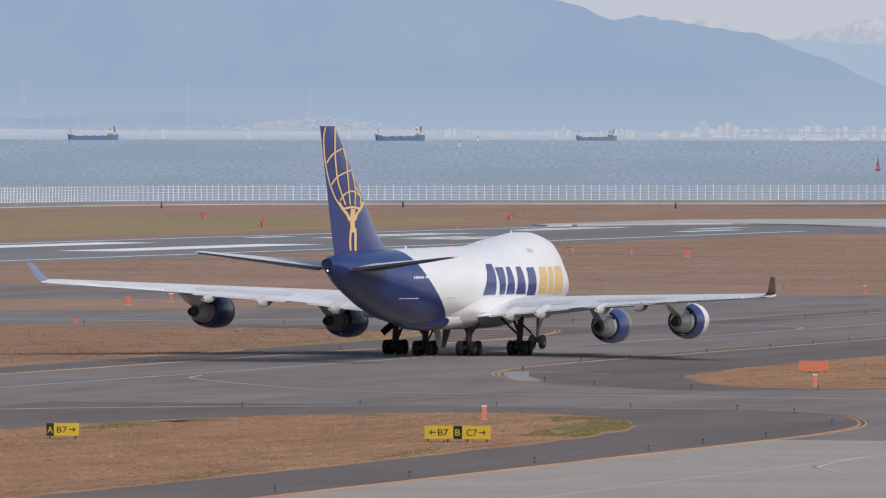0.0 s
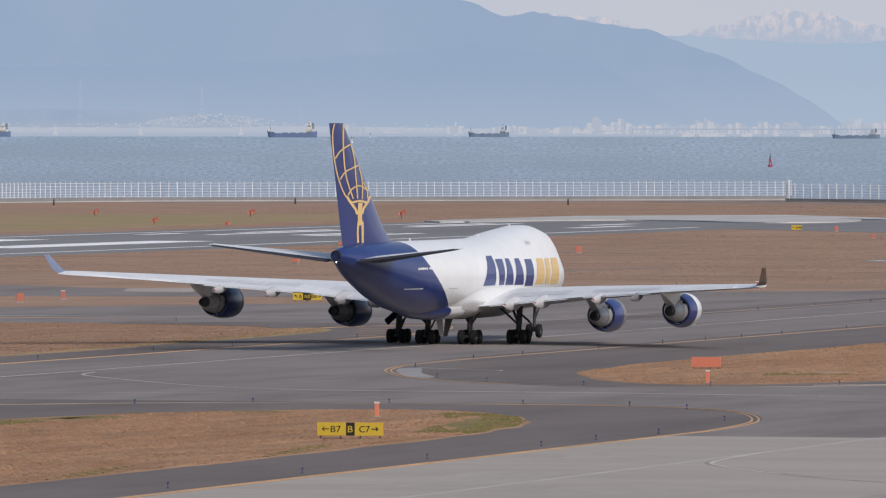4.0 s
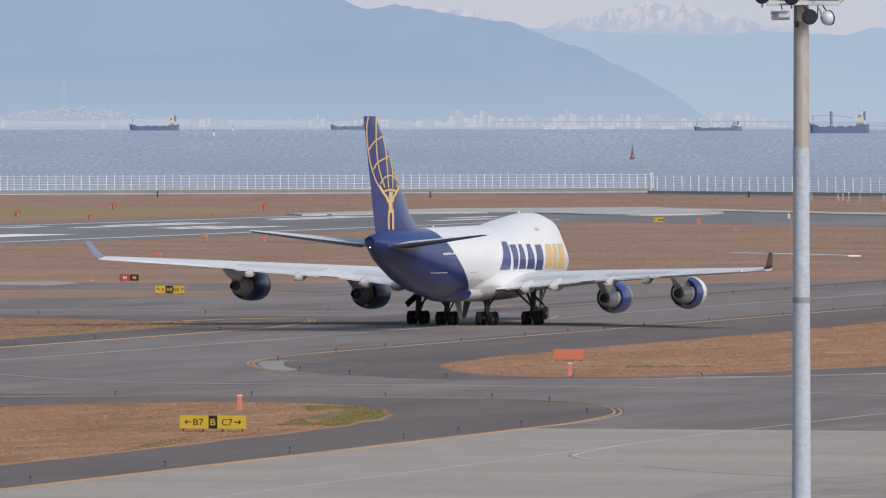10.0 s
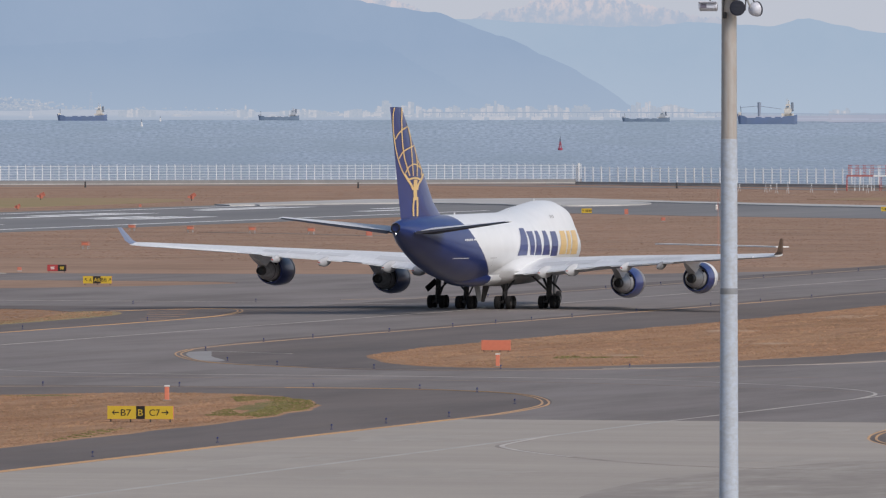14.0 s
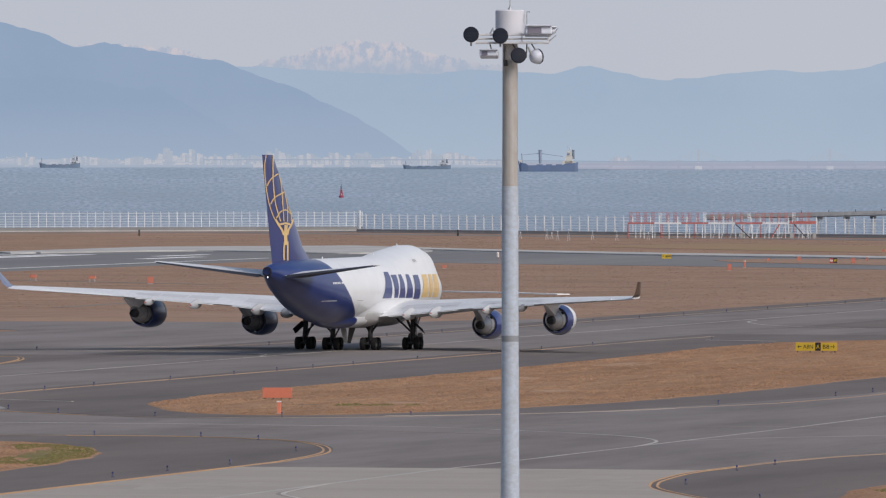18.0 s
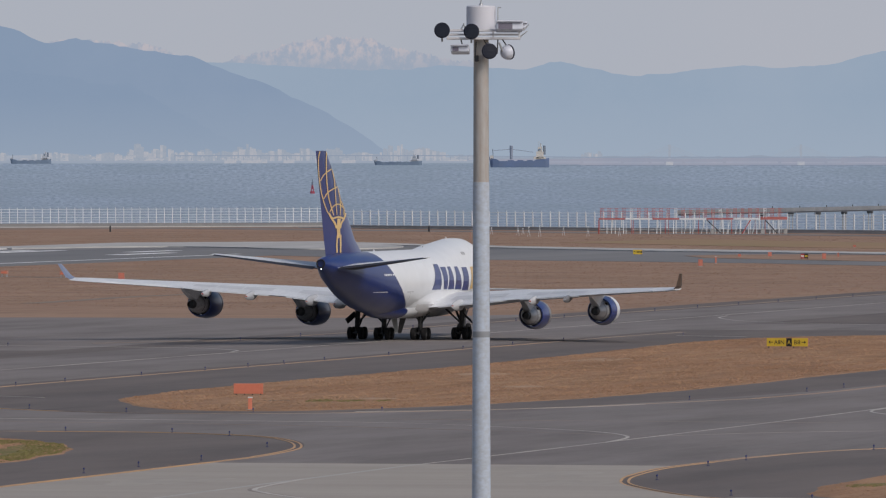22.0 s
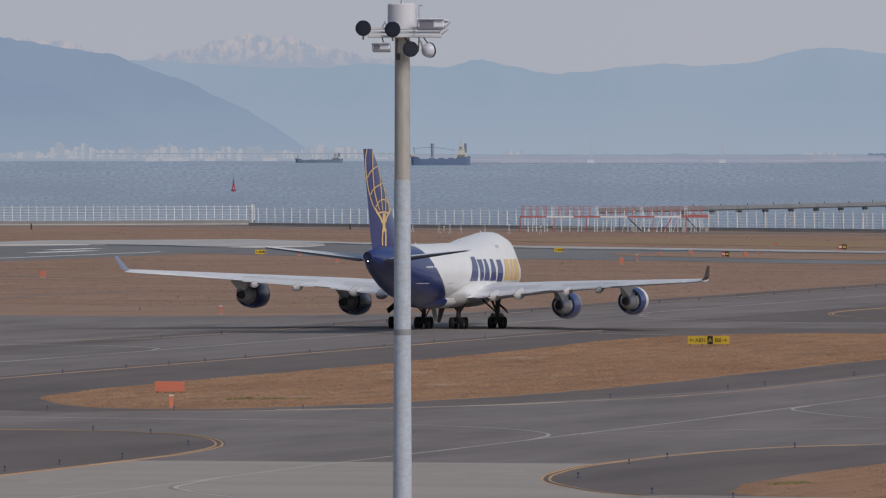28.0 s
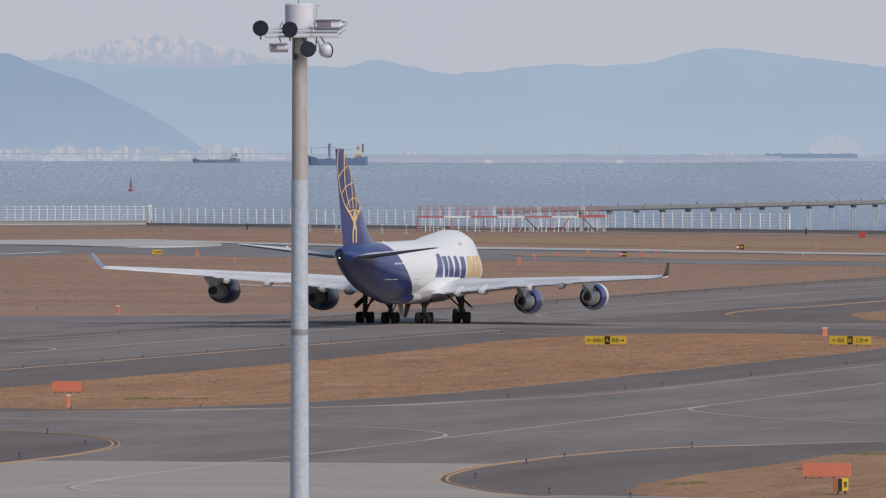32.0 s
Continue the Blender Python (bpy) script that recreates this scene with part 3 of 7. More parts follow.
line("drain_line", [(-349, 1235), (-350, 1264), (-351.5, 1290), (-350, 1330)], 2.6, 0.03, DITCH, "dark drainage line in the grass")
line("drain_line", [(-440, 1516), (-414, 1492), (-404, 1481), (-390, 1467)], 3.5, 0.03, DITCH, "dark drainage line in the grass")
line("drain_line", [(-336.7, 1392.8), (-326.5, 1382), (-312.7, 1365.6)], 2.0, 0.16, BRIGHT_LINE, "pale concrete drain cover in the grass")
flat("pale_patch", [(-362, 1125), (-355.4, 1130.9), (-349.4, 1119.7), (-348.4, 1103.1), (-356, 1104.5)], -0.2, 0.08, CONCRETE, "pale concrete patch on the exit taxiway", "pavement")
STAIN_DARK = mat("dark_joint_stain", (0.24, 0.21, 0.185), 0.85, vary=[(0.4, 1, 0.4, 1, 0.8, (0.33, 0.295, 0.26))])
line("line_border", [(-142.6, 557), (-141.8, 548.1), (-139.5, 541.9), (-133.4, 531), (-126.5, 521.4), (-117.6, 515.5), (-100, 510)], 0.62, 0.0500, STAIN_DARK, "dark worn border of a painted line")
STAIN = mat("stained_concrete", (0.265, 0.232, 0.20), 0.8, vary=[(0.15, 1, 0.5, 1, 0.9, (0.40, 0.36, 0.315)), (0.7, 1, 0.3, 1, 0.6, (0.23, 0.20, 0.175))])
flat("stained_bay", [tuple(p) for p in spline([(-112, 541), (-118, 525), (-121, 500), (-118, 470), (-108, 440), (-90, 430), (-80, 470), (-84, 520), (-98, 538)], 5)], -0.2, 0.0492, STAIN, "darker oil-stained bay of the apron", "apron")
GREENISH = mat("half_green_turf", (0.315, 0.248, 0.145), 0.95, spec=0.1, vary=[(0.03, 1, 0.3, 1, 0.85, (0.37, 0.235, 0.155)), (0.02, 1, 0.6, 1, 0.6, (0.250, 0.232, 0.112)), (0.3, 1, 0.2, 1, 0.5, (0.28, 0.215, 0.12))])
OLIVE_TURF = mat("olive_brown_turf", (0.324, 0.236, 0.145), 0.95, spec=0.1, vary=[(0.03, 1, 0.3, 1, 0.85, (0.381, 0.223, 0.155)), (0.02, 1, 0.6, 1, 0.6, (0.273, 0.223, 0.120)), (0.3, 1, 0.2, 1, 0.5, (0.288, 0.204, 0.120))])
OIL = mat("faint_oily_concrete", (0.345, 0.308, 0.268), 0.8, vary=[(0.15, 1, 0.5, 1, 0.9, (0.395, 0.355, 0.31)), (0.7, 1, 0.3, 1, 0.5, (0.30, 0.267, 0.232))])
for i, (px, py, w, l) in enumerate([(-131, 577, 9, 11), (-126.5, 562, 6, 9), (-137, 588, 10, 5), (-150, 560, 5, 16), (-148, 520, 6, 30), (-135, 505, 12, 14), (-122, 530, 7, 9)]):
    ring = []
    for k in range(28):
        q = 2 * math.pi * k / 28
        rr = 1 + 0.7 * noise.noise(Vector((1.5 * math.cos(q) + px, 1.5 * math.sin(q) + py, 0))) + 0.4 * noise.noise(Vector((4 * math.cos(q) + px, 4 * math.sin(q) + py, 5)))
        ring.append((min(max(px + w / 2 * rr * math.cos(q), -156), -128.6 if py > 570 else -118), min(py + l / 2 * rr * math.sin(q), 594)))
    flat("oil_stain", ring, -0.2, 0.0456 + 0.0005 * i, OIL, "faint oily stain worn into the apron", "apron")
flat("green_turf_1", [tuple(p) for p in spline([(-585, 1650), (-590, 1900), (-600, 2050), (-640, 2110), (-700, 2050), (-680, 1850), (-640, 1600)], 5)], -0.2, 0.05, GREENISH, "half green turf beyond the runway", "grass")
flat("green_turf_2", [tuple(p) for p in spline([(-480, 2120), (-400, 2010), (-340, 1950), (-330, 2000), (-400, 2110), (-470, 2210)], 5)], -0.2, 0.05, OLIVE_TURF, "half green turf near the runway's end", "grass")
flat("green_turf_3", [tuple(p) for p in spline([(-265.5, 790), (-266, 860), (-268, 893), (-273, 908), (-276, 905), (-271, 880), (-268, 840)], 5)], -0.2, 0.05, GREENISH, "half green turf along a taxiway", "grass")

# ---- sea: beyond 2.65 km distances are drawn in, along the lines of sight, to end at 4.9 km ----
NEAR, FAR = 2650.0, 4900.0


def drawn_in(d):
    return d if d < NEAR else NEAR + (FAR - NEAR) * (1 - NEAR / d)


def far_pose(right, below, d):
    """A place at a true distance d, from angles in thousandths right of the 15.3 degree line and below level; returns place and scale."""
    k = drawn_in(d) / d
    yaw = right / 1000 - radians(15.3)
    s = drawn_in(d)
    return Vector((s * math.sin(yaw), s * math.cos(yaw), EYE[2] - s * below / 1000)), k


SEA = mat("sea_water", (0.16, 0.21, 0.28), 0.5, spec=0.28)
nt = SEA.node_tree
co = nt.nodes.new("ShaderNodeTexCoord")
# light and dark of the ripples painted in, in long curved fronts round the bay
flat_co = nt.nodes.new("ShaderNodeSeparateXYZ")
nt.links.new(co.outputs["Object"], flat_co.inputs[0])
bearing = nt.nodes.new("ShaderNodeMath")
bearing.operation = "ARCTAN2"
nt.links.new(flat_co.outputs["X"], bearing.inputs[0])
nt.links.new(flat_co.outputs["Y"], bearing.inputs[1])
along = nt.nodes.new("ShaderNodeMath")
along.operation = "MULTIPLY"
along.inputs[1].default_value = 2800.0
nt.links.new(bearing.outputs[0], along.inputs[0])
out_to_sea = nt.nodes.new("ShaderNodeVectorMath")
out_to_sea.operation = "LENGTH"
nt.links.new(co.outputs["Object"], out_to_sea.inputs[0])
swell = nt.nodes.new("ShaderNodeCombineXYZ")
nt.links.new(along.outputs[0], swell.inputs["X"])
nt.links.new(out_to_sea.outputs["Value"], swell.inputs["Y"])
colour = None
for scale, stretch, c0, c1, lo, hi in ((0.75, 0.040, (0.178, 0.250, 0.345), (0.365, 0.448, 0.550), 0.36, 0.65), (0.022, 0.10, (0.215, 0.29, 0.365), None, 0.42, 0.60)):
    mp = nt.nodes.new("ShaderNodeMapping")
    mp.inputs["Scale"].default_value = (scale, scale * stretch, 1)
    nz = nt.nodes.new("ShaderNodeTexNoise")
    nz.inputs["Scale"].default_value, nz.inputs["Detail"].default_value, nz.inputs["Roughness"].default_value = 1.0, 5, 0.65
    rp = nt.nodes.new("ShaderNodeMapRange")
    rp.inputs["From Min"].default_value, rp.inputs["From Max"].default_value = lo, hi
    mx = nt.nodes.new("ShaderNodeMix")
    mx.data_type = "RGBA"
    nt.links.new(swell.outputs[0], mp.inputs["Vector"])
    nt.links.new(mp.outputs[0], nz.inputs["Vector"])
    nt.links.new(nz.outputs["Fac"], rp.inputs["Value"])
    if colour is None:
        mx.inputs["A"].default_value, mx.inputs["B"].default_value = (*c0, 1), (*c1, 1)
    else:
        rp.inputs["To Max"].default_value = 0.55
        nt.links.new(colour, mx.inputs["A"])
        mx.inputs["B"].default_value = (*c0, 1)
    nt.links.new(rp.outputs[0], mx.inputs["Factor"])
    colour = mx.outputs["Result"]
nt.links.new(colour, nt.nodes["Principled BSDF"].inputs["Base Color"])


def make_sea():
    bm = bmesh.new()
    SEA_Z = -4.0
    ds = [900, 1500, 2100, 2400, 2650, 2800, 3000, 3300, 3700, 4200, 5000, 6500, 9000, 13000, 18000, 30000]
    grid = []
    for d in ds:
        k = drawn_in(d) / d
        grid.append([bm.verts.new((d * k * math.sin(radians(a)), d * k * math.cos(radians(a)), EYE[2] + (SEA_Z - EYE[2]) * k)) for a in range(-70, 71, 2)])
    for a, b in zip(grid, grid[1:]):
        for i in range(len(a) - 1):
            bm.faces.new((a[i], a[i + 1], b[i + 1], b[i]))
    return tagged(new("water", mesh_from("water", bm, SEA)), "wind-rippled blue-grey sea of the bay", "water", kind="structure")


make_sea()

# ---- backdrop: sky behind, mountain ranges in haze, far shore ----
def curtain(name, crest, base, dist, material, label, rough=0.0, seed=0):
    """A range of hills: a wall along a crest of (right, above) in thousandths, roughened, leaning back from its foot."""
    bm = bmesh.new()
    n = 700
    r0, r1 = crest[0][0], crest[-1][0]
    lo, hi = [], []
    for i in range(n + 1):
        r = r0 + (r1 - r0) * i / n
        up = np.interp(r, [c[0] for c in crest], [c[1] for c in crest])
        up += rough * (noise.noise(Vector((r * 0.35, seed, 0))) + 0.6 * noise.noise(Vector((r * 1.1, seed, 3))) + 0.45 * noise.noise(Vector((r * 3.0, seed, 7))) + 0.35 * noise.noise(Vector((r * 7.0, seed, 11))))
        yaw = r / 1000 - radians(15.3)
        for lst, d, e in ((lo, dist - 25, -base), (hi, dist, up)):
            lst.append(bm.verts.new((d * math.sin(yaw), d * math.cos(yaw), EYE[2] + d * e / 1000)))
    for i in range(n):
        bm.faces.new((lo[i], lo[i + 1], hi[i + 1], hi[i]))
    return tagged(new(name, mesh_from(name, bm, material)), label, "backdrop", kind="structure")


# haze is painted into these glowing colours, shifting towards each foot; sunlit snow too
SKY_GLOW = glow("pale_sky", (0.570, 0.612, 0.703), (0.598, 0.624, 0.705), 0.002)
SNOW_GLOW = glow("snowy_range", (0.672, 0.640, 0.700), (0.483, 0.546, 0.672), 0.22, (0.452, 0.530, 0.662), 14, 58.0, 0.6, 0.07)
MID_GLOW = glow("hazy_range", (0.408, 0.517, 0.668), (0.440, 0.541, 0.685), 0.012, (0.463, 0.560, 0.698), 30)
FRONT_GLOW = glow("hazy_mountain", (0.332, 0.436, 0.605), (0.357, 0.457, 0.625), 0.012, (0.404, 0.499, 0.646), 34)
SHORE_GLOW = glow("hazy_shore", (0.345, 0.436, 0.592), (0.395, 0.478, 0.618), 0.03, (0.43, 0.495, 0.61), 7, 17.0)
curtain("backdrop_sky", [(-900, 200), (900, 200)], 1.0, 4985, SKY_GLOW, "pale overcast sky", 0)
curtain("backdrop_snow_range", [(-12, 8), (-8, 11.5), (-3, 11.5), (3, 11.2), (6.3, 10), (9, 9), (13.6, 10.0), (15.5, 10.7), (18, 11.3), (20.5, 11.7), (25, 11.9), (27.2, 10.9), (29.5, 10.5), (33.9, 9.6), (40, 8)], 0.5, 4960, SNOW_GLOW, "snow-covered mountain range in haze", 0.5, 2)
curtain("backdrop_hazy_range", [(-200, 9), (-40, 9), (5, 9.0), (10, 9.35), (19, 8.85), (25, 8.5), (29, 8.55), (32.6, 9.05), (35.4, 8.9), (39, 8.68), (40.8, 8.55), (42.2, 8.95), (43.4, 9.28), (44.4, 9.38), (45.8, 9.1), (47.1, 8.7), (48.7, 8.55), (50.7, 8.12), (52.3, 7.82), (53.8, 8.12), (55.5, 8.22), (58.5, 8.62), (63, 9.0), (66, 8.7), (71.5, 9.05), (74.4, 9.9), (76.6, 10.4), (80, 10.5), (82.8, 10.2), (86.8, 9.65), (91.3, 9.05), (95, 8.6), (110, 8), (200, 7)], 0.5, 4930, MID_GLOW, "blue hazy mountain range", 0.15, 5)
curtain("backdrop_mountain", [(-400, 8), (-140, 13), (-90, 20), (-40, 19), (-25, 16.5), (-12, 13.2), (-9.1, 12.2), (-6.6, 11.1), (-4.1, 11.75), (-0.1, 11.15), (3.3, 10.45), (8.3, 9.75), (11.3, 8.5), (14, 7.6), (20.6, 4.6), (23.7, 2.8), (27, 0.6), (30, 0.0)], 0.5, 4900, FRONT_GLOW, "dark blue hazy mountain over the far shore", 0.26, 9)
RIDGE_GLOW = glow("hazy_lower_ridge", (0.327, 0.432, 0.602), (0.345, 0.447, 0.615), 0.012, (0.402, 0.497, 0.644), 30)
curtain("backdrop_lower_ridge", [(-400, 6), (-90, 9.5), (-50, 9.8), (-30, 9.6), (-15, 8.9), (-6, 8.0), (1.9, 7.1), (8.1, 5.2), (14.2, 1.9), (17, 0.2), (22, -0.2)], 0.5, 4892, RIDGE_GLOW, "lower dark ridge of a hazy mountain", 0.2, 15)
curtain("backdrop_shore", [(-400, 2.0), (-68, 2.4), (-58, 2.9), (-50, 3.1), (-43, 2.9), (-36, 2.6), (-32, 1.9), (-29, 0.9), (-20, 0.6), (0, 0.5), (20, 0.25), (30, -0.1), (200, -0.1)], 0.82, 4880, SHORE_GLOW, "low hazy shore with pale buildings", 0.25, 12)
# ---- materials of the things ----
WHITE_PAINT = mat("white_aircraft_paint", (0.76, 0.77, 0.79), 0.32, spec=0.5, coat=0.2, vary=[(0.5, 1, 0.25, 1, 0.35, (0.66, 0.67, 0.69)), (3.0, 1, 0.3, 1, 0.15, (0.6, 0.6, 0.61))])
# white fairings, greyed in the paint for the shade below the wing
FAIRING_GREY = mat("shade_greyed_fairing_paint", (0.52, 0.525, 0.54), 0.45, vary=[(1.5, 1, 0.3, 1, 0.5, (0.42, 0.42, 0.43))])
FAIRING_DARK = mat("grimy_dark_fairing_paint", (0.15, 0.15, 0.16), 0.5, vary=[(2.5, 1, 1, 1, 0.6, (0.26, 0.26, 0.27))])
BELLY_PAINT = mat("greyed_belly_paint", (0.50, 0.50, 0.51), 0.5, vary=[(0.5, 1, 0.15, 1, 0.7, (0.36, 0.355, 0.36)), (2.5, 1, 0.2, 1, 0.4, (0.30, 0.29, 0.285))])
BLUE_PAINT = mat("deep_blue_aircraft_paint", (0.020, 0.036, 0.165), 0.3, spec=0.5, coat=0.25, vary=[(0.6, 1, 0.3, 1, 0.4, (0.024, 0.037, 0.168)), (4.0, 1, 0.4, 1, 0.2, (0.024, 0.035, 0.12))])
GOLD_PAINT = mat("gold_paint", (0.68, 0.48, 0.21), 0.4, vary=[(1.5, 1, 1, 1, 0.4, (0.58, 0.38, 0.15))])
WING_GREY = mat("grey_wing_skin", (0.77, 0.78, 0.795), 0.38, spec=0.5, vary=[(0.5, 0.3, 1, 1, 0.5, (0.60, 0.61, 0.625)), (4, 1, 0.2, 1, 0.25, (0.44, 0.45, 0.46))])
DARK_METAL = mat("dark_metal", (0.045, 0.045, 0.05), 0.5, metal=0.4, vary=[(3, 1, 1, 1, 0.5, (0.075, 0.07, 0.07))])
BARE_METAL = mat("bare_exhaust_metal", (0.42, 0.40, 0.39), 0.42, metal=0.7, vary=[(2.5, 1, 1, 1, 0.5, (0.22, 0.20, 0.19))])
RUBBER = mat("black_tyre_rubber", (0.013, 0.013, 0.015), 0.85, spec=0.2, vary=[(6, 1, 1, 1, 0.5, (0.02, 0.019, 0.019))])
# the wing's shadow over the gear is put into this dark paint
GEAR_GREY = mat("shade_dark_gear_paint", (0.040, 0.041, 0.046), 0.55, vary=[(4, 1, 1, 1, 0.6, (0.03, 0.03, 0.032))])
# shade under the tailplane is put into this skin colour; elevators share it
TAIL_UNDER = mat("shade_dark_underside", (0.022, 0.024, 0.034), 0.6, vary=[(1.0, 1, 1, 1, 0.5, (0.032, 0.034, 0.045))])
GEAR_SEAM = mat("grey_seam", (0.34, 0.34, 0.35), 0.6)
WINGLET_OUT = mat("dark_winglet_paint", (0.060, 0.050, 0.055), 0.4, vary=[(2.0, 1, 1, 1, 0.6, (0.16, 0.115, 0.065))])
WINGLET_IN = mat("pale_blue_winglet_paint", (0.165, 0.20, 0.305), 0.35, vary=[(2.0, 1, 1, 1, 0.4, (0.21, 0.245, 0.345))])
SPOILER_GREY = mat("grey_spoiler_skin", (0.61, 0.62, 0.64), 0.45, vary=[(1.2, 0.3, 1, 1, 0.5, (0.55, 0.56, 0.575))])
# same core metal twice: sunlit right engines, shaded left ones, put into the colour
LIT_CORE = mat("lit_core_metal", (0.57, 0.565, 0.575), 0.38, metal=0.3, vary=[(2.5, 1, 1, 1, 0.5, (0.43, 0.42, 0.42)), (7, 1, 0.3, 1, 0.4, (0.31, 0.30, 0.30))])
SHADED_CORE = mat("shaded_core_metal", (0.40, 0.40, 0.42), 0.45, metal=0.0, vary=[(2.5, 1, 1, 1, 0.5, (0.12, 0.112, 0.11))])
DOOR_GREY = mat("lit_grey_door_paint", (0.30, 0.31, 0.325), 0.55, vary=[(2.0, 1, 1, 0.4, 0.6, (0.20, 0.20, 0.205))])
# near-black stands in for the shade inside ducts, vents and the tail nozzle
HOLE = mat("shade_dark_hollow", (0.012, 0.012, 0.013), 0.9)
RED_PAINT = mat("red_paint", (0.30, 0.095, 0.08), 0.5)
LAMP_WHITE = bpy.data.materials.new("white_tail_light")
LAMP_WHITE.use_nodes = True
LAMP_WHITE.node_tree.nodes["Principled BSDF"].inputs["Emission Color"].default_value = (1, 1, 0.95, 1)
LAMP_WHITE.node_tree.nodes["Principled BSDF"].inputs["Emission Strength"].default_value = 4.0


def livery():
    """White body whose tail end is deep blue behind a curved edge that sweeps forward under the belly."""
    m = bpy.data.materials.new("two_tone_fuselage_paint")
    m.use_nodes = True
    nt = m.node_tree
    b = nt.nodes["Principled BSDF"]
    b.inputs["Roughness"].default_value = 0.3
    b.inputs["Coat Weight"].default_value = 0.2
    co = nt.nodes.new("ShaderNodeTexCoord")
    sp = nt.nodes.new("ShaderNodeSeparateXYZ")
    nt.links.new(co.outputs["Object"], sp.inputs[0])

    def calc(op, a, c):
        n = nt.nodes.new("ShaderNodeMath")
        n.operation = op
        for i, v in enumerate((a, c)):
            if isinstance(v, (int, float)):
                n.inputs[i].default_value = v
            else:
                nt.links.new(v, n.inputs[i])
        return n.outputs[0]
    dz = calc("MINIMUM", calc("MAXIMUM", calc("SUBTRACT", 9.1, sp.outputs["Z"]), 0.0), 5.95)
    edge = calc("SUBTRACT", calc("MULTIPLY", calc("MULTIPLY", dz, dz), 0.275), 19.8)
    blue = calc("LESS_THAN", sp.outputs["Y"], edge)
    nz = nt.nodes.new("ShaderNodeTexNoise")
    nz.inputs["Scale"].default_value, nz.inputs["Detail"].default_value = 0.7, 6
    nt.links.new(co.outputs["Object"], nz.inputs["Vector"])
    grime = nt.nodes.new("ShaderNodeMix")
    grime.data_type = "RGBA"
    grime.inputs["A"].default_value, grime.inputs["B"].default_value = (0.70, 0.71, 0.725, 1), (0.81, 0.82, 0.835, 1)
    nt.links.new(nz.outputs["Fac"], grime.inputs["Factor"])
    mx = nt.nodes.new("ShaderNodeMix")
    mx.data_type = "RGBA"
    mx.inputs["B"].default_value = (0.015, 0.032, 0.145, 1)
    nt.links.new(blue, mx.inputs["Factor"])
    nt.links.new(grime.outputs["Result"], mx.inputs["A"])
    nt.links.new(mx.outputs["Result"], b.inputs["Base Color"])
    return m


LIVERY = livery()

# ---- the freighter: X right, Y forward, Z up, origin on the ground under the wing gear ----
# Y, centre and radius of the lower lobe, crown height, radius of the upper lobe
BODY = [(31.4, 5.35, 0.06, 5.4, 0.05), (29.8, 5.4, 1.1, 6.8, 0.75), (28.2, 5.5, 1.68, 7.95, 1.15), (26.2, 5.62, 2.25, 9.0, 1.6), (23.8, 5.72, 2.75, 9.75, 2.05), (20.6, 5.8, 3.12, 10.18, 2.38),
        (17, 5.85, 3.25, 10.2, 2.5), (9.5, 5.85, 3.25, 9.7, 2.85), (6, 5.85, 3.27, 9.35, 3.1), (3, 5.85, 3.28, 9.18, 3.27), (-12, 5.85, 3.28, 9.15, 3.26), (-16, 5.95, 3.2, 9.15, 3.19), (-20, 6.2, 2.97, 9.17, 2.96),
        (-24, 6.6, 2.6, 9.2, 2.59), (-28, 7.08, 2.1, 9.18, 2.09), (-31.5, 7.5, 1.6, 9.1, 1.59), (-34.2, 7.85, 1.05, 8.9, 1.04), (-36.2, 8.08, 0.62, 8.7, 0.61), (-36.75, 8.12, 0.42, 8.54, 0.41)]
BANK = 0.0135       # the airframe leans to its right on its struts


def lean(v):
    return Vector((v[0], v[1], v[2] - BANK * v[0]))


def half_width(y, z):
    ys = [b[0] for b in BODY][::-1]
    c, r, top, ru = (float(np.interp(y, ys, [b[k] for b in BODY][::-1])) for k in (1, 2, 3, 4))
    best = 0.0
    for k in range(9):
        t = k / 8
        cc, rr = c + (top - ru - c) * t, r + (ru - r) * t
        best = max(best, rr * rr - (z - cc) ** 2)
    return math.sqrt(best)


def body_ring(y, n=18):
    ys = [b[0] for b in BODY][::-1]
    c, r, top, ru = (float(np.interp(y, ys, [b[k] for b in BODY][::-1])) for k in (1, 2, 3, 4))
    zs = [(c - r + top) / 2 - (top - c + r) / 2 * math.cos(math.pi * k / n) for k in range(n + 1)]
    right = [(half_width(y, min(max(z, c - r + 1e-4), top - 1e-4)) if 0 < k < n else 0.0, z) for k, z in enumerate(zs)]
    ring = [lean((w, y, z)) for w, z in right] + [lean((-w, y, z)) for w, z in right[-2:0:-1]]
    return ring


def aerofoil(chord, thick, n=9, cu=1.1, cl=0.9):
    """Points (along from the leading edge, height) round a wing section."""
    up, lo = [], []
    for k in range(n + 1):
        s = (1 - math.cos(math.pi * k / n)) / 2
        t = 5 * (0.2969 * math.sqrt(s) - 0.126 * s - 0.3516 * s * s + 0.2843 * s ** 3 - 0.1036 * s ** 4)
        up.append((s * chord, t * thick * cu))
        lo.append((s * chord, -t * thick * cl))
    return up + lo[-2:0:-1]


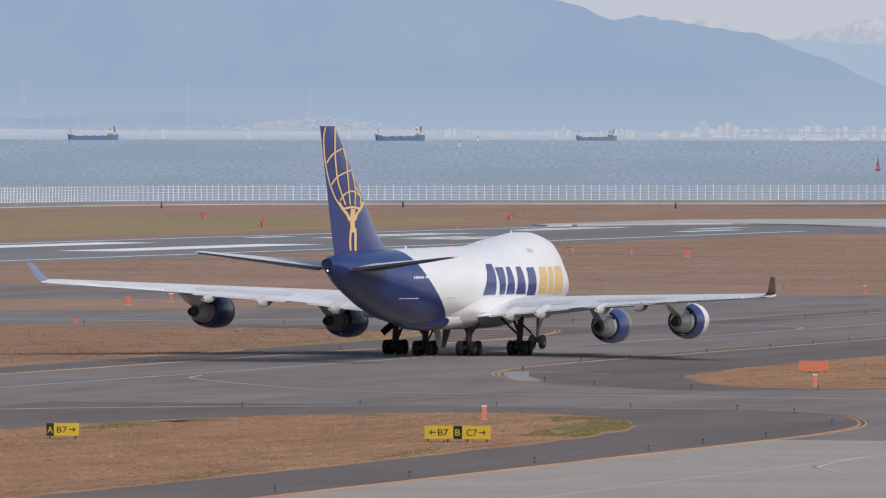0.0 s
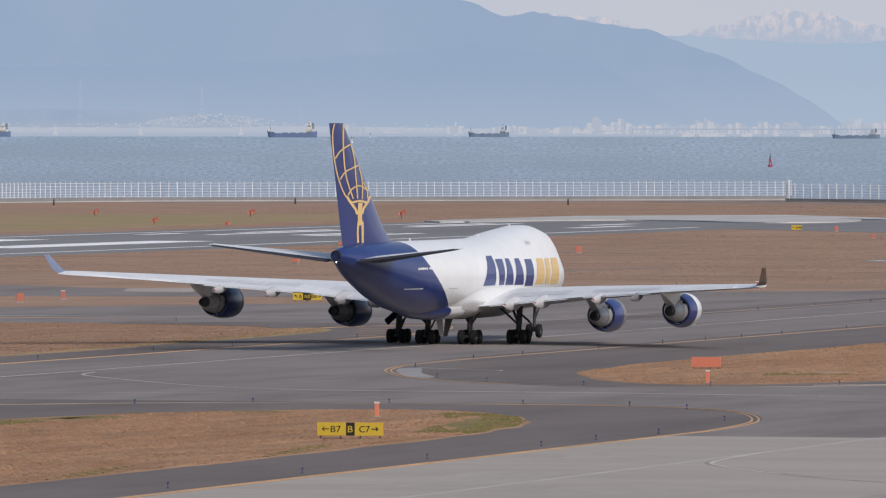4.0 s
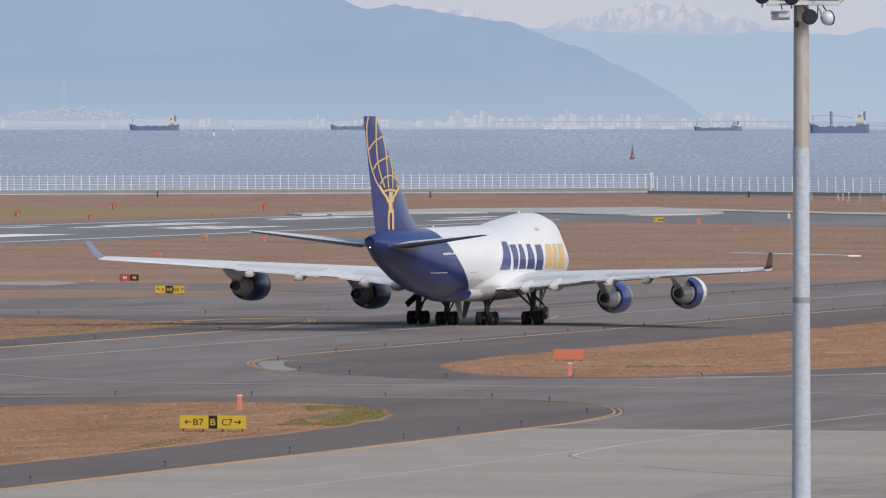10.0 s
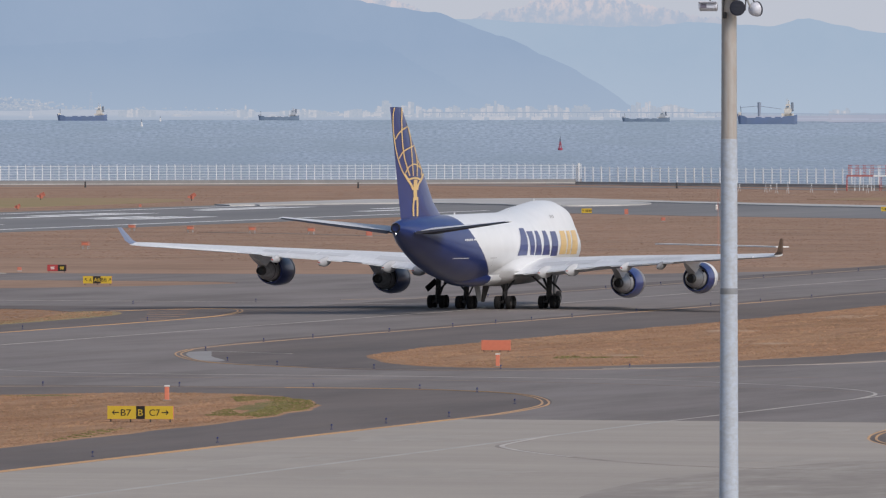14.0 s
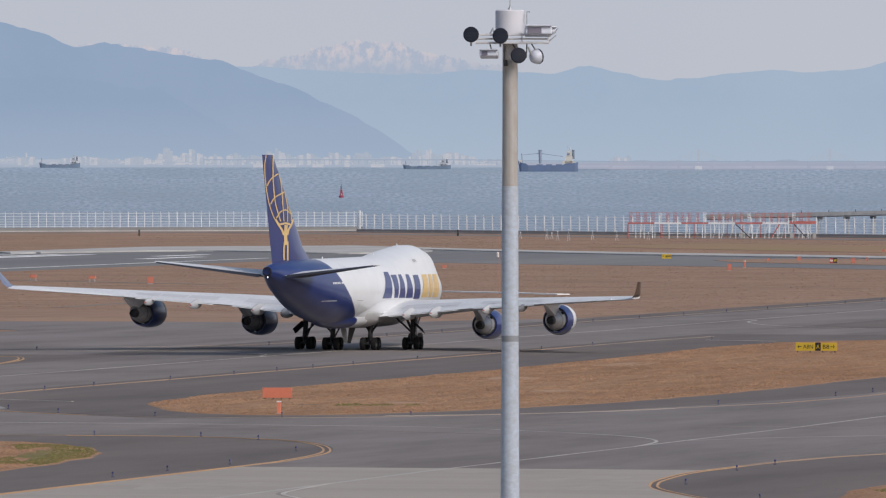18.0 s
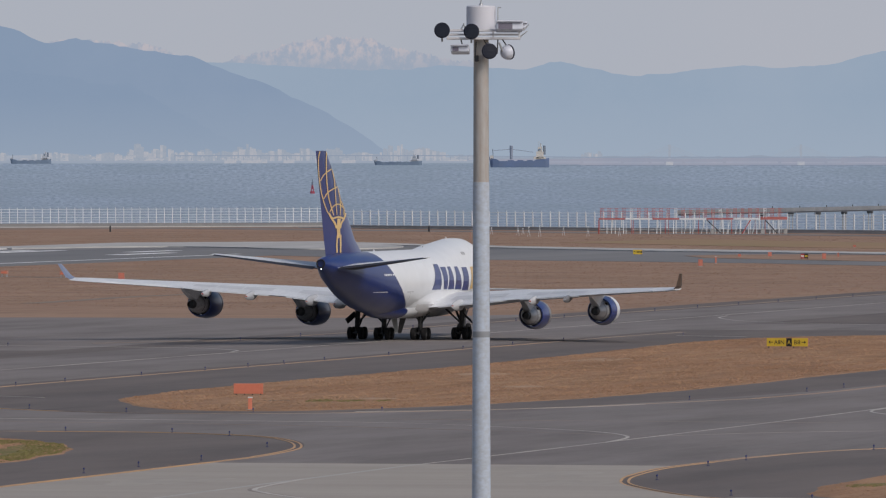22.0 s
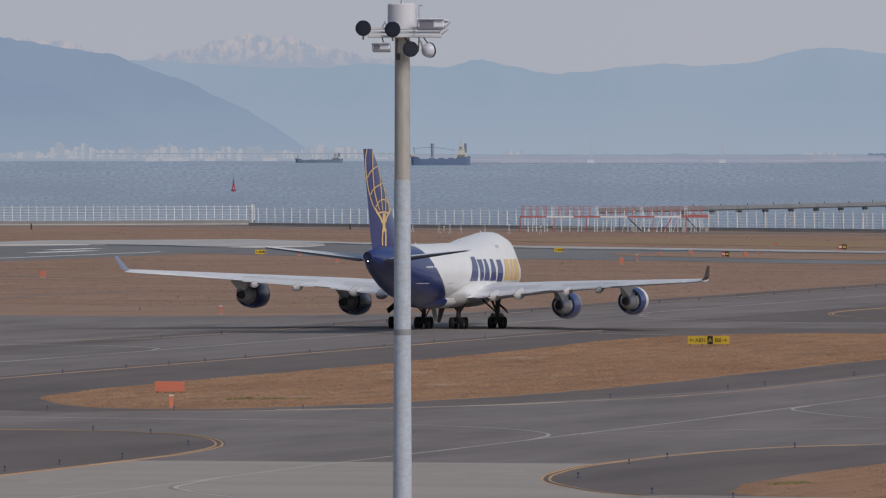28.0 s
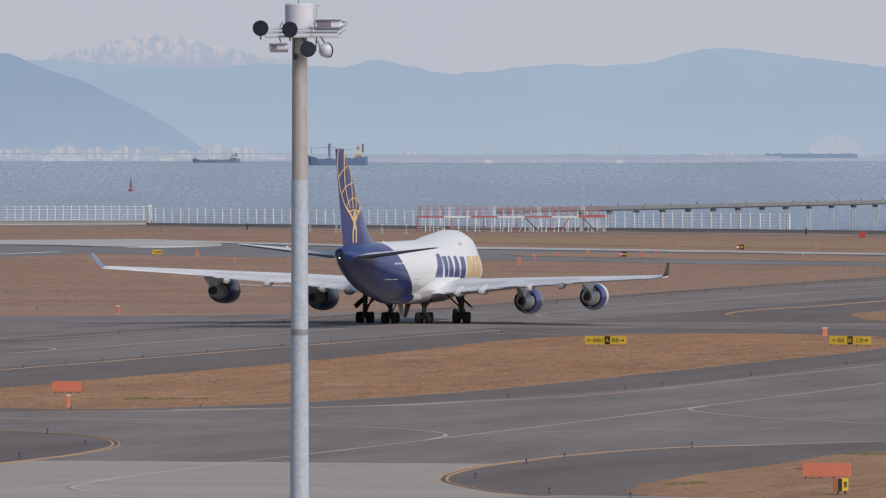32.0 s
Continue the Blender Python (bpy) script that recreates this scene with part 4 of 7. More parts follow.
def wing_skin(stations, side, vertical=False, trim=0.0, under=0):
    """Skin a wing from stations (out, leading Y, trailing Y, height, thickness)."""
    loops = []
    for out, le, te, z, th in stations:
        sec = aerofoil(le - te, th, 9, 0.7, 1.25) if under else aerofoil(le - te, th)
        if vertical:
            loops.append([lean((h, le - s, out)) for s, h in sec])
        else:
            loops.append([lean((side * out, le - s, z + h + trim * (s - (le - te) / 2) - (0.35 * s * th / max(le - te, 0.1) if not trim else 0))) for s, h in sec])
    bm = bmesh.new()
    rings(bm, loops)
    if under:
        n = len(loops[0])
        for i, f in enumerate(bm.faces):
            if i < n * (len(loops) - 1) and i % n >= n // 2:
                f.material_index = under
    return bm


def side_patch(y0, y1, z0, z1, slant=0.0, taper=0.0, off=0.03, m=6, n=4):
    """A painted patch laid on the body's right side."""
    bm = bmesh.new()
    rows = []
    for j in range(n + 1):
        z = z0 + (z1 - z0) * j / n
        u = j / n
        row = []
        for i in range(m + 1):
            y = y0 + taper * u + (y1 - y0 - 2 * taper * u) * i / m + slant * u
            row.append(bm.verts.new(lean((half_width(y, z) + off, y, z))))
        rows.append(row)
    for a, b in zip(rows, rows[1:]):
        for i in range(m):
            bm.faces.new((a[i], a[i + 1], b[i + 1], b[i]))
    return bm


WING = [(2.4, 13.2, -4.4, 3.95, 1.9), (3.6, 12.2, -4.7, 4.0, 1.75), (12.0, 4.7, -6.0, 4.7, 1.15), (21.0, -3.3, -10.8, 5.25, 0.72), (30.65, -12.3, -16.5, 5.80, 0.38), (31.45, -13.4, -17.1, 5.86, 0.28)]


def side_block(a, b, c, e, z0, z1, off=0.03, m=4, n=5):
    """A four-cornered painted block on the body's right side: foot from a to b, head from e to c."""
    bm = bmesh.new()
    rows = []
    for j in range(n + 1):
        u = j / n
        z = z0 + (z1 - z0) * u
        y0, y1 = a + (e - a) * u, b + (c - b) * u
        rows.append([bm.verts.new(lean((half_width(y0 + (y1 - y0) * i / m, z) + off, y0 + (y1 - y0) * i / m, z))) for i in range(m + 1)])
    for p, q in zip(rows, rows[1:]):
        for i in range(m):
            bm.faces.new((p[i], p[i + 1], q[i + 1], q[i]))
    return bm


def wing_at(out):
    return [float(np.interp(out, [w[0] for w in WING], [w[k] for w in WING])) for k in range(5)]


def make_engine(root, x, y, z, side, outer):
    """A turbofan on its pylon, at its middle."""
    c = lean((x, y, z))
    eng = new("engine")
    eng.parent = root
    eng.matrix_basis = Matrix.Translation(c) @ Matrix.Rotation(radians(side * 2.5), 4, "Z") @ Matrix.Diagonal((1.05, 1.05, 1.05, 1))
    tagged(eng, "high-bypass turbofan with a bare metal core nozzle")
    part("fan_cowl", spun([(2.0, 1.12), (2.25, 1.22), (2.3, 1.3), (2.1, 1.38), (1.2, 1.43), (0.4, 1.42), (-0.6, 1.33), (-1.3, 1.2), (-1.3, 1.1), (0.3, 1.14), (2.0, 1.12)], 32), BLUE_PAINT, eng, "deep blue fan cowl", True)
    lip = part("cowl_lip", spun([(2.0, 1.10), (2.28, 1.2), (2.36, 1.3), (2.2, 1.39), (1.55 if not outer else 1.25, 1.437), (1.0 if not outer else 0.35, 1.442)] if side > 0 else [(2.0, 1.10), (2.28, 1.2), (2.36, 1.3), (2.2, 1.395), (1.95, 1.41)], 32), WHITE_PAINT if outer and side > 0 else BARE_METAL, eng, "", True)
    part("core_cowl", spun([(0.2, 1.0), (-1.2, 0.99), (-2.1, 0.86), (-3.0, 0.64), (-3.5, 0.48), (-3.52, 0.44), (-1.6, 0.4)], 28), LIT_CORE if side > 0 else SHADED_CORE, eng, "bare metal core cowl" if side > 0 else "shaded metal core cowl", True)
    part("exhaust_cone", spun([(-1.6, 0.4), (-3.4, 0.42), (-4.15, 0.34), (-4.18, 0.29), (-3.8, 0.26)], 20, cap1=True), DARK_METAL, eng, "dark tail pipe", True)
    for yy, rr in ((-1.25, 0.99), (-2.12, 0.86)):
        part("band", spun([(yy + 0.05, rr + 0.005), (yy, rr + 0.02), (yy - 0.05, rr)], 28), DARK_METAL, eng, "dark joint band", True)
    part("fan_duct", spun([(0.5, 1.12), (0.3, 0.4)], 24, cap1=True), HOLE, eng)
    part("core_vent", box(0.60, 0.80, -1.75, -1.42, 0.52, 0.78, 0.03), HOLE, eng)
    # pylon from the wing's leading edge down and forward
    out, le, te, wz, th = wing_at(abs(x))
    top = lean((0, 0, wz - z))
    dz = wz - z
    bm = bmesh.new()
    loops = []
    for yy, za, zb, w in ((1.6, 1.1, 1.40, 0.06), (0.6, 0.9, 1.7, 0.20), (-0.6, 0.8, dz + 0.05, 0.3), (-3.1, 0.42, dz - 0.05, 0.34), (-3.9, 0.6, dz - 0.12, 0.32), (-4.9, dz - 1.05, dz - 0.15, 0.28), (-5.9, dz - 0.75, dz - 0.18, 0.22), (-7.0, dz - 0.42, dz - 0.22, 0.08)):
        loops.append([(-w, yy, za), (w, yy, za), (w, yy, zb), (-w, yy, zb)])
    rings(bm, loops)
    part("pylon", bm, WHITE_PAINT if side > 0 else WING_GREY, eng, "pale engine pylon")
    return eng


def make_wheel(r, w):
    bm = bmesh.new()
    spun([(-0.95 * w, 0.48 * r), (-w, 0.77 * r), (-0.84 * w, 0.93 * r), (-0.4 * w, r), (0.4 * w, r), (0.84 * w, 0.93 * r), (w, 0.77 * r), (0.95 * w, 0.48 * r)], 26, "X", bm=bm)
    spun([(-0.95 * w, 0.48 * r), (-0.5 * w, 0.40 * r), (-0.6 * w, 0.15 * r), (-0.75 * w, 0.02)], 20, "X", bm=bm, mi=1)
    spun([(0.95 * w, 0.48 * r), (0.5 * w, 0.40 * r), (0.6 * w, 0.15 * r), (0.75 * w, 0.02)], 20, "X", bm=bm, mi=1)
    return bm


def make_gear(root, name, x, y, z_top, side, lean_y):
    """A four-wheel bogie with its strut; returns the two axles that roll."""
    gear = new(name)
    gear.parent = root
    gear.matrix_basis = Matrix.Translation((x, y, 0))
    tagged(gear, "dark four-wheel main landing gear bogie")
    part("strut", rod((0, 0, 0.75), (0, lean_y, z_top), 0.20, 0.30, 14), GEAR_GREY, gear, smooth=True)
    part("bogie_beam", box(-0.14, 0.14, -0.95, 0.95, 0.52, 0.80, 0.05), GEAR_GREY, gear)
    part("drag_brace", rod((0, 0.1, 1.5), (-side * 1.3 if abs(x) > 3 else side * 0.5, 1.6, z_top), 0.09, 0.09), GEAR_GREY, gear, smooth=True)
    part("side_brace", rod((0, 0, 1.6), (-side * 1.9 if abs(x) > 3 else side * 1.0, -0.3, z_top - 0.2), 0.10, 0.10), GEAR_GREY, gear, smooth=True)
    part("actuator", rod((0.12, 0.25, 1.2), (-side * 0.9, 0.7, z_top - 0.1), 0.07, 0.09), GEAR_GREY, gear, smooth=True)
    part("hose_bundle", rod((-0.2, -0.18, 0.9), (-0.12, -0.05, z_top - 0.4), 0.05, 0.05, 6), DARK_METAL, gear, smooth=True)
    part("collar", spun([(0, 0.21), (0.05, 0.27), (0.4, 0.27), (0.45, 0.22)], 12, "Z", True, True), GEAR_GREY, gear, smooth=True, m=Matrix.Translation((0, lean_y * 0.4, 1.75)))
    part("brake_rod", rod((0.25, -0.6, 0.55), (0.25, 0.6, 0.55), 0.05, 0.05, 6), DARK_METAL, gear)
    part("torsion_link", rod((0, -0.2, 0.85), (0, -0.45, 1.5), 0.07, 0.07), GEAR_GREY, gear, smooth=True)
    part("truck_actuator", rod((0.05, 0.35, 0.85), (0.05, 0.12, 1.9), 0.06, 0.05, 8), GEAR_GREY, gear, smooth=True)
    part("upper_link", rod((0.02, -0.45, 1.5), (0, -0.15, 2.0), 0.06, 0.06, 8), GEAR_GREY, gear, smooth=True)
    part("hydraulic_line", rod((0.2, -0.15, 0.95), (0.26, 0.0, z_top - 0.5), 0.028, 0.028, 6), DARK_METAL, gear)
    axles = []
    for dy in (-0.735, 0.735):
        part("axle", rod((-0.7, dy, 0.622), (0.7, dy, 0.622), 0.09, 0.09, 10), GEAR_GREY, gear)
        for dx in (-0.56, 0.56):
            axles.append(part("wheel", make_wheel(0.622, 0.25), [RUBBER, GEAR_GREY], gear, "black tyre on a dark hub", True, Matrix.Translation((dx, dy, 0.622))))
    return gear, axles


def make_freighter():
    root = thing("cargo_aircraft", pose(TAXI_A, 812, 0.06), "four-engined white cargo jet with deep blue tail taxiing", "aircraft")
    ys = []
    for a, b in zip(BODY, BODY[1:]):
        k = 3 if a[0] - b[0] > 2.5 else 2 if a[0] - b[0] > 1 else 1
        ys += [a[0] + (b[0] - a[0]) * i / k for i in range(k)]
    bm = bmesh.new()
    rings(bm, [body_ring(y) for y in ys + [BODY[-1][0]]])
    part("fuselage", bm, LIVERY, root, "white fuselage with a deep blue tail end", True)
    # belly fairing between the wings
    bm = bmesh.new()
    loops = []
    for y, w, zb in ((15, 0.8, 2.75), (12.5, 2.3, 2.35), (8, 3.1, 2.15), (0, 3.35, 2.1), (-5, 3.2, 2.2), (-9, 2.3, 2.45), (-11.5, 0.9, 2.8)):
        loops.append([lean((w * math.cos(math.pi * k / 12 + math.pi), y, 3.7 + (zb - 3.7) * abs(math.sin(math.pi * k / 12)) ** 0.7)) for k in range(13)])
    rings(bm, loops, close=False, cap0=False, cap1=False)
    aft = bmesh.new()
    loops_aft = []
    for y, w, zb in ((-4.6, 2.7, 2.3), (-7, 2.6, 2.22), (-10, 2.35, 2.2), (-12.5, 1.9, 2.3), (-15, 1.25, 2.52), (-17, 0.5, 2.85)):
        loops_aft.append([lean((w * math.cos(math.pi * k / 12 + math.pi), y, 3.4 + (zb - 3.4) * abs(math.sin(math.pi * k / 12)) ** 0.7)) for k in range(13)])
    rings(aft, loops_aft, close=False, cap0=False, cap1=False)
    part("aft_belly_fairing", aft, LIVERY, root, "rounded aft belly fairing", True)
    part("belly_fairing", bm, BELLY_PAINT, root, "greyer belly fairing", True)
    for side in (-1, 1):
        wing = part("wing", wing_skin(WING, side), WING_GREY, root, "swept grey-white wing", True)
        let = []
        for u, out, le, te, z in ((0, 31.42, -13.7, -17.1, 5.87), (0.25, 31.78, -14.7, -17.4, 6.17), (1, 32.28, -16.9, -18.3, 7.42)):
            let.append([lean((side * (out + 0.06), (le + te) / 2, z)), lean((side * out, te, z)), lean((side * (out - 0.06), (le + te) / 2, z)), lean((side * out, le, z))])
        bm = bmesh.new()
        rings(bm, let)
        for i, f in enumerate(bm.faces):
            if i < 8 and i % 4 in (1, 2):
                f.material_index = 1
        part("winglet", bm, [WINGLET_OUT, WINGLET_IN], root, "upturned winglet, dark outside and pale blue inside")
        # spoilers on the upper skin
        for o0, o1 in ((4.6, 7.6), (7.75, 10.9), (13.4, 16.0), (16.15, 18.4), (18.55, 20.6)):
            bm = bmesh.new()
            loops = []
            for k in range(4):
                o = o0 + (o1 - o0) * k / 3
                _, le, te, z, th = wing_at(o)
                row = []
                for u in (0.60, 0.66, 0.72, 0.785):
                    t = 5 * (0.2969 * math.sqrt(u) - 0.126 * u - 0.3516 * u * u + 0.2843 * u ** 3 - 0.1036 * u ** 4)
                    row.append(lean((side * o, le - u * (le - te), z + 1.1 * t * th - 0.35 * u * th + 0.03)))
                loops.append(row)
            rings(bm, loops, False, False, False)
            part("spoiler", bm, SPOILER_GREY, root, "grey spoiler panel", True)
        # flap track fairings
        for out, ln, r in ((6.2, 5.8, 0.60), (9.05, 5.6, 0.60), (14.85, 4.9, 0.48), (18.9, 4.2, 0.38)):
            o, le, te, z, th = wing_at(out)
            prof = [(0, 0.03), (0.5, 0.6), (1.4, 0.95), (ln * 0.5, 1.0), (ln * 0.8, 0.7), (ln, 0.03)]
            loops = []
            for s, k in prof:
                yy = te - 1.3 + ln - s - 1.0
                loops.append([lean((side * (out + 0.6 * r * k * math.cos(2 * math.pi * i / 10)), yy, z - 0.46 + r * k * math.sin(2 * math.pi * i / 10) - 0.08 * (s / ln) * 3)) for i in range(10)])
            bm = bmesh.new()
            rings(bm, loops)
            part("flap_track_fairing", bm, FAIRING_DARK if out > 18 and side > 0 else FAIRING_GREY, root, smooth=True)
            tip = lean((side * out, te - 2.3 + ln * 0.04, z - 0.42 - 0.22))
            if out < 18 or side < 0:
                part("fairing_tip", spun([(-0.10, 0.02), (0.0, 0.07), (0.25, 0.12), (0.32, 0.125)], 10), RED_PAINT, root, "red fairing tip", True, Matrix.Translation(tip))
        for k, (o0, o1) in enumerate(((4.2, 11.5), (13.2, 20.2), (22.5, 29.0))):
            bm = bmesh.new()
            loops = []
            for o in (o0, o1):
                _, le, te, z, th = wing_at(o)
                zz = z - 0.35 * th + (0.12 if k == 2 else 0.0)
                loops.append([lean((side * o, te + 1.6, zz - 0.06)), lean((side * o, te + 0.2, zz - 0.12)), lean((side * o, te - 0.12, zz - 0.10)), lean((side * o, te + 0.3, zz + 0.05))])
            rings(bm, loops)
            part("flap" if k < 2 else "aileron", bm, WING_GREY, root)
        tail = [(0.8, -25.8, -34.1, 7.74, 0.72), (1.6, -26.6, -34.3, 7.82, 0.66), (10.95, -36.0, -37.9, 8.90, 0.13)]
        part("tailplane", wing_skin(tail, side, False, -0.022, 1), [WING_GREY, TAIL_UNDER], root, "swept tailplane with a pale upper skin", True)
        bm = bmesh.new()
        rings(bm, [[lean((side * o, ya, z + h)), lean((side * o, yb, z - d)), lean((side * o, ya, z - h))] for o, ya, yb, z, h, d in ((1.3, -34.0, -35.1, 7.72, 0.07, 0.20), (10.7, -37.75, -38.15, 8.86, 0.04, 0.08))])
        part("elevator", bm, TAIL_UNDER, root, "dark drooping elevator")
        for x, y, z, outer in ((11.8, 5.45, 2.58, False), (21.0, -3.3, 3.33, True)):
            make_engine(root, side * x, y, z, side, outer)
    fin = [(8.6, -18.6, -34.6, 0, 1.1), (9.2, -21.0, -35.0, 0, 1.05), (10.4, -23.6, -35.5, 0, 0.95), (19.3, -34.9, -38.8, 0, 0.35)]
    part("fin", wing_skin(fin, 1, True), BLUE_PAINT, root, "tall deep blue fin", True)
    part("tail_nozzle", spun([(-36.72, 0.45), (-36.95, 0.43), (-36.95, 0.36), (-36.3, 0.30)], 18, cap1=True), HOLE, root, "", True, Matrix.Translation((0, 0, 8.12)))
    part("tail_light", spun([(-36.85, 0.055), (-36.9, 0.01)], 10, cap1=True), LAMP_WHITE, root, "small white light", True, Matrix.Translation((0.05, 0, 7.58)))
    for y0, y1, z0, z1 in ((-13.6, -11.2, 5.02, 5.07), (-12.3, -12.26, 4.2, 5.0)):
        part("door_seam", side_patch(y0, y1, z0, z1, off=0.012), GEAR_SEAM, root)
    for k in range(3):
        part("small_window", side_patch(13.3 + k * 0.55, 13.55 + k * 0.55, 8.55, 8.85, off=0.015), GEAR_SEAM, root)
    for y, z, h in ((-15, 9.1, 0.22), (6, 9.3, 0.2), (16, 10.15, 0.2)):
        part("blade_antenna", box(-0.03, 0.03, y - 0.2, y + 0.12, z, z + h, 0.01), WHITE_PAINT, root)
    axles = []
    for side in (-1, 1):
        for name, x, y, zt, ly in (("wing_gear", 5.5, 0.0, 3.6, 0.3), ("body_gear", 1.92, -3.07, 3.0, 0.2)):
            gear, ax = make_gear(root, name, side * x, y, zt, side, ly)
            axles += ax
        bm = bmesh.new()
        plan = ((-0.55, -4.5, -3.0, 2.4, 0.30), (-0.30, -4.3, -3.2, 0.72, 0.17)) if side < 0 else ((0.42, -4.4, -3.0, 2.4, 0.34), (-0.02, -4.2, -3.2, 0.66, 0.16))
        rings(bm, [[(x0 + w, y0 + 0.10, z), (x0 + w, y0 + 0.16, z), (x0 - w, y0 + 0.06, z), (x0 - w, y0, z)] for x0, y0, y1, z, w in plan])
        # left door lit, right door shaded: the difference is put into the paint
        part("gear_door", bm, DOOR_GREY if side < 0 else DARK_METAL, root, "grey hanging gear door" if side < 0 else "dark hanging gear door")
        bm = bmesh.new()
        # hangs outboard and slopes down forward
        plate = [(side * (5.5 + a), y, z) for a, y, z in ((0.18, -0.55, 2.85), (1.14, -0.55, 2.02), (1.14, 0.5, 1.56), (0.18, 0.5, 2.40))]
        rings(bm, [[(x, y, z + h) for x, y, z in plate] for h in (-0.05, 0.03)])
        part("gear_door", bm, DARK_METAL, root, "dark slanting gear door")
        # skin that fairs the wing into the body
        bm = bmesh.new()
        loops = []
        for y, zt, out in ((16, 3.6, 0.0), (13, 4.25, 0.12), (9, 4.72, 0.45), (4, 4.92, 0.7), (-1, 4.95, 0.75), (-4.7, 4.7, 0.6), (-8, 4.05, 0.35), (-11, 3.4, 0.12), (-13, 2.95, 0.0)):
            ring = []
            for k in range(7):
                u = k / 6
                z = zt + (3.0 - zt) * u if zt > 3.0 else zt - 0.3 * u
                ring.append(lean((side * (half_width(y, max(z, 2.7)) + 0.02 + out * math.sin(u * math.pi / 2) ** 1.6), y, z)))
            loops.append(ring)
        rings(bm, loops, False, False, False)
        part("wing_root_fairing", bm, WHITE_PAINT, root, "smooth white fairing at the wing root", True)
    nose = new("nose_gear")
    nose.parent = root
    nose.matrix_basis = Matrix.Translation((0, 24.1, 0))
    tagged(nose, "twin-wheel nose gear")
    part("strut", rod((0, 0, 0.6), (0, 0.4, 3.0), 0.13, 0.17, 12), GEAR_GREY, nose, smooth=True)
    part("drag_brace", rod((0, 0.1, 1.5), (0, 1.9, 2.8), 0.08, 0.08), GEAR_GREY, nose, smooth=True)
    part("axle", rod((-0.6, 0, 0.62), (0.6, 0, 0.62), 0.08, 0.08, 10), GEAR_GREY, nose)
    for dx in (-0.46, 0.46):
        axles.append(part("wheel", make_wheel(0.62, 0.22), [RUBBER, GEAR_GREY], nose, "black tyre on a dark hub", True, Matrix.Translation((dx, 0, 0.62))))
    # gold ornament of arcs and a forked stem on the fin's right side
    def fin_half(yy, z):
        zs = [f[0] for f in fin]
        le, te, th = (float(np.interp(z, zs, [f[k] for f in fin])) for k in (1, 2, 4))
        u = min(max((le - yy) / (le - te), 0.0), 1.0)
        return 1.1 * th * 5 * (0.2969 * math.sqrt(u) - 0.126 * u - 0.3516 * u * u + 0.2843 * u ** 3 - 0.1036 * u ** 4)

    def fin_band(pts, width):
        """A painted band through (behind, above) points in hundredths of the fin's sketch."""
        p = spline([(-38.8 + (a - 112) / 18.1, 19.3 - (b - 18) / 62.5) for a, b in pts], 6)
        bm = bmesh.new()
        lo, hi = [], []
        for i, c in enumerate(p):
            d = p[min(i + 1, len(p) - 1)] - p[max(i - 1, 0)]
            d = Vector((d.x * 0.29, d.y)).normalized()
            n = Vector((-d.y / 0.29, d.x)) * width * 0.41
            for lst, s in ((lo, -1), (hi, 1)):
                a = c + n * s
                a = Vector((a.x - 3.1 * fin_half(a.x, a.y), a.y))
                lst.append(bm.verts.new(lean((fin_half(a.x, a.y) + 0.03, a.x, a.y))))
        for i in range(len(p) - 1):
            bm.faces.new((lo[i], lo[i + 1], hi[i + 1], hi[i]))
        part("gold_band", bm, GOLD_PAINT, root)
    # globe of bands
    for pts, w in (([(140, 22), (130, 80), (135, 180), (155, 290), (185, 375), (210, 415), (240, 440)], 0.14), ([(183, 22), (185, 100), (190, 200), (205, 310), (240, 418)], 0.14), ([(215, 110), (238, 200), (250, 300), (262, 418)], 0.11),
                   ([(262, 250), (280, 330), (284, 420)], 0.10), ([(285, 330), (305, 380), (306, 415)], 0.10), ([(145, 205), (172, 165), (225, 125)], 0.15), ([(170, 315), (200, 275), (262, 240)], 0.15), ([(212, 398), (238, 362), (272, 350), (308, 378)], 0.14)):
        fin_band(pts, w)
    # forked stem that carries it
    for pts, w in (([(206, 405), (228, 440), (250, 470), (262, 500)], 0.26), ([(318, 405), (308, 440), (292, 470), (286, 500)], 0.22), ([(240, 436), (275, 430), (305, 440)], 0.22), ([(276, 440), (274, 500), (278, 560)], 0.42), ([(268, 540), (264, 600), (266, 652)], 0.20), ([(288, 540), (290, 600), (290, 654)], 0.22)):
        fin_band(pts, w)
    for y0, y1, z0, z1 in ((-21.8, -21.5, 6.76, 6.95), (-21.35, -21.0, 6.76, 6.95), (-20.85, -20.5, 6.76, 6.95), (-20.35, -20.0, 6.76, 6.95), (-19.85, -19.5, 6.76, 6.95), (-19.1, -18.5, 6.78, 6.94)):
        part("registration_bar", side_patch(y0, y1, z0, z1), WHITE_PAINT, root)
    part("registration_bar", side_patch(-24.0, -20.3, 5.10, 5.16), WHITE_PAINT, root)
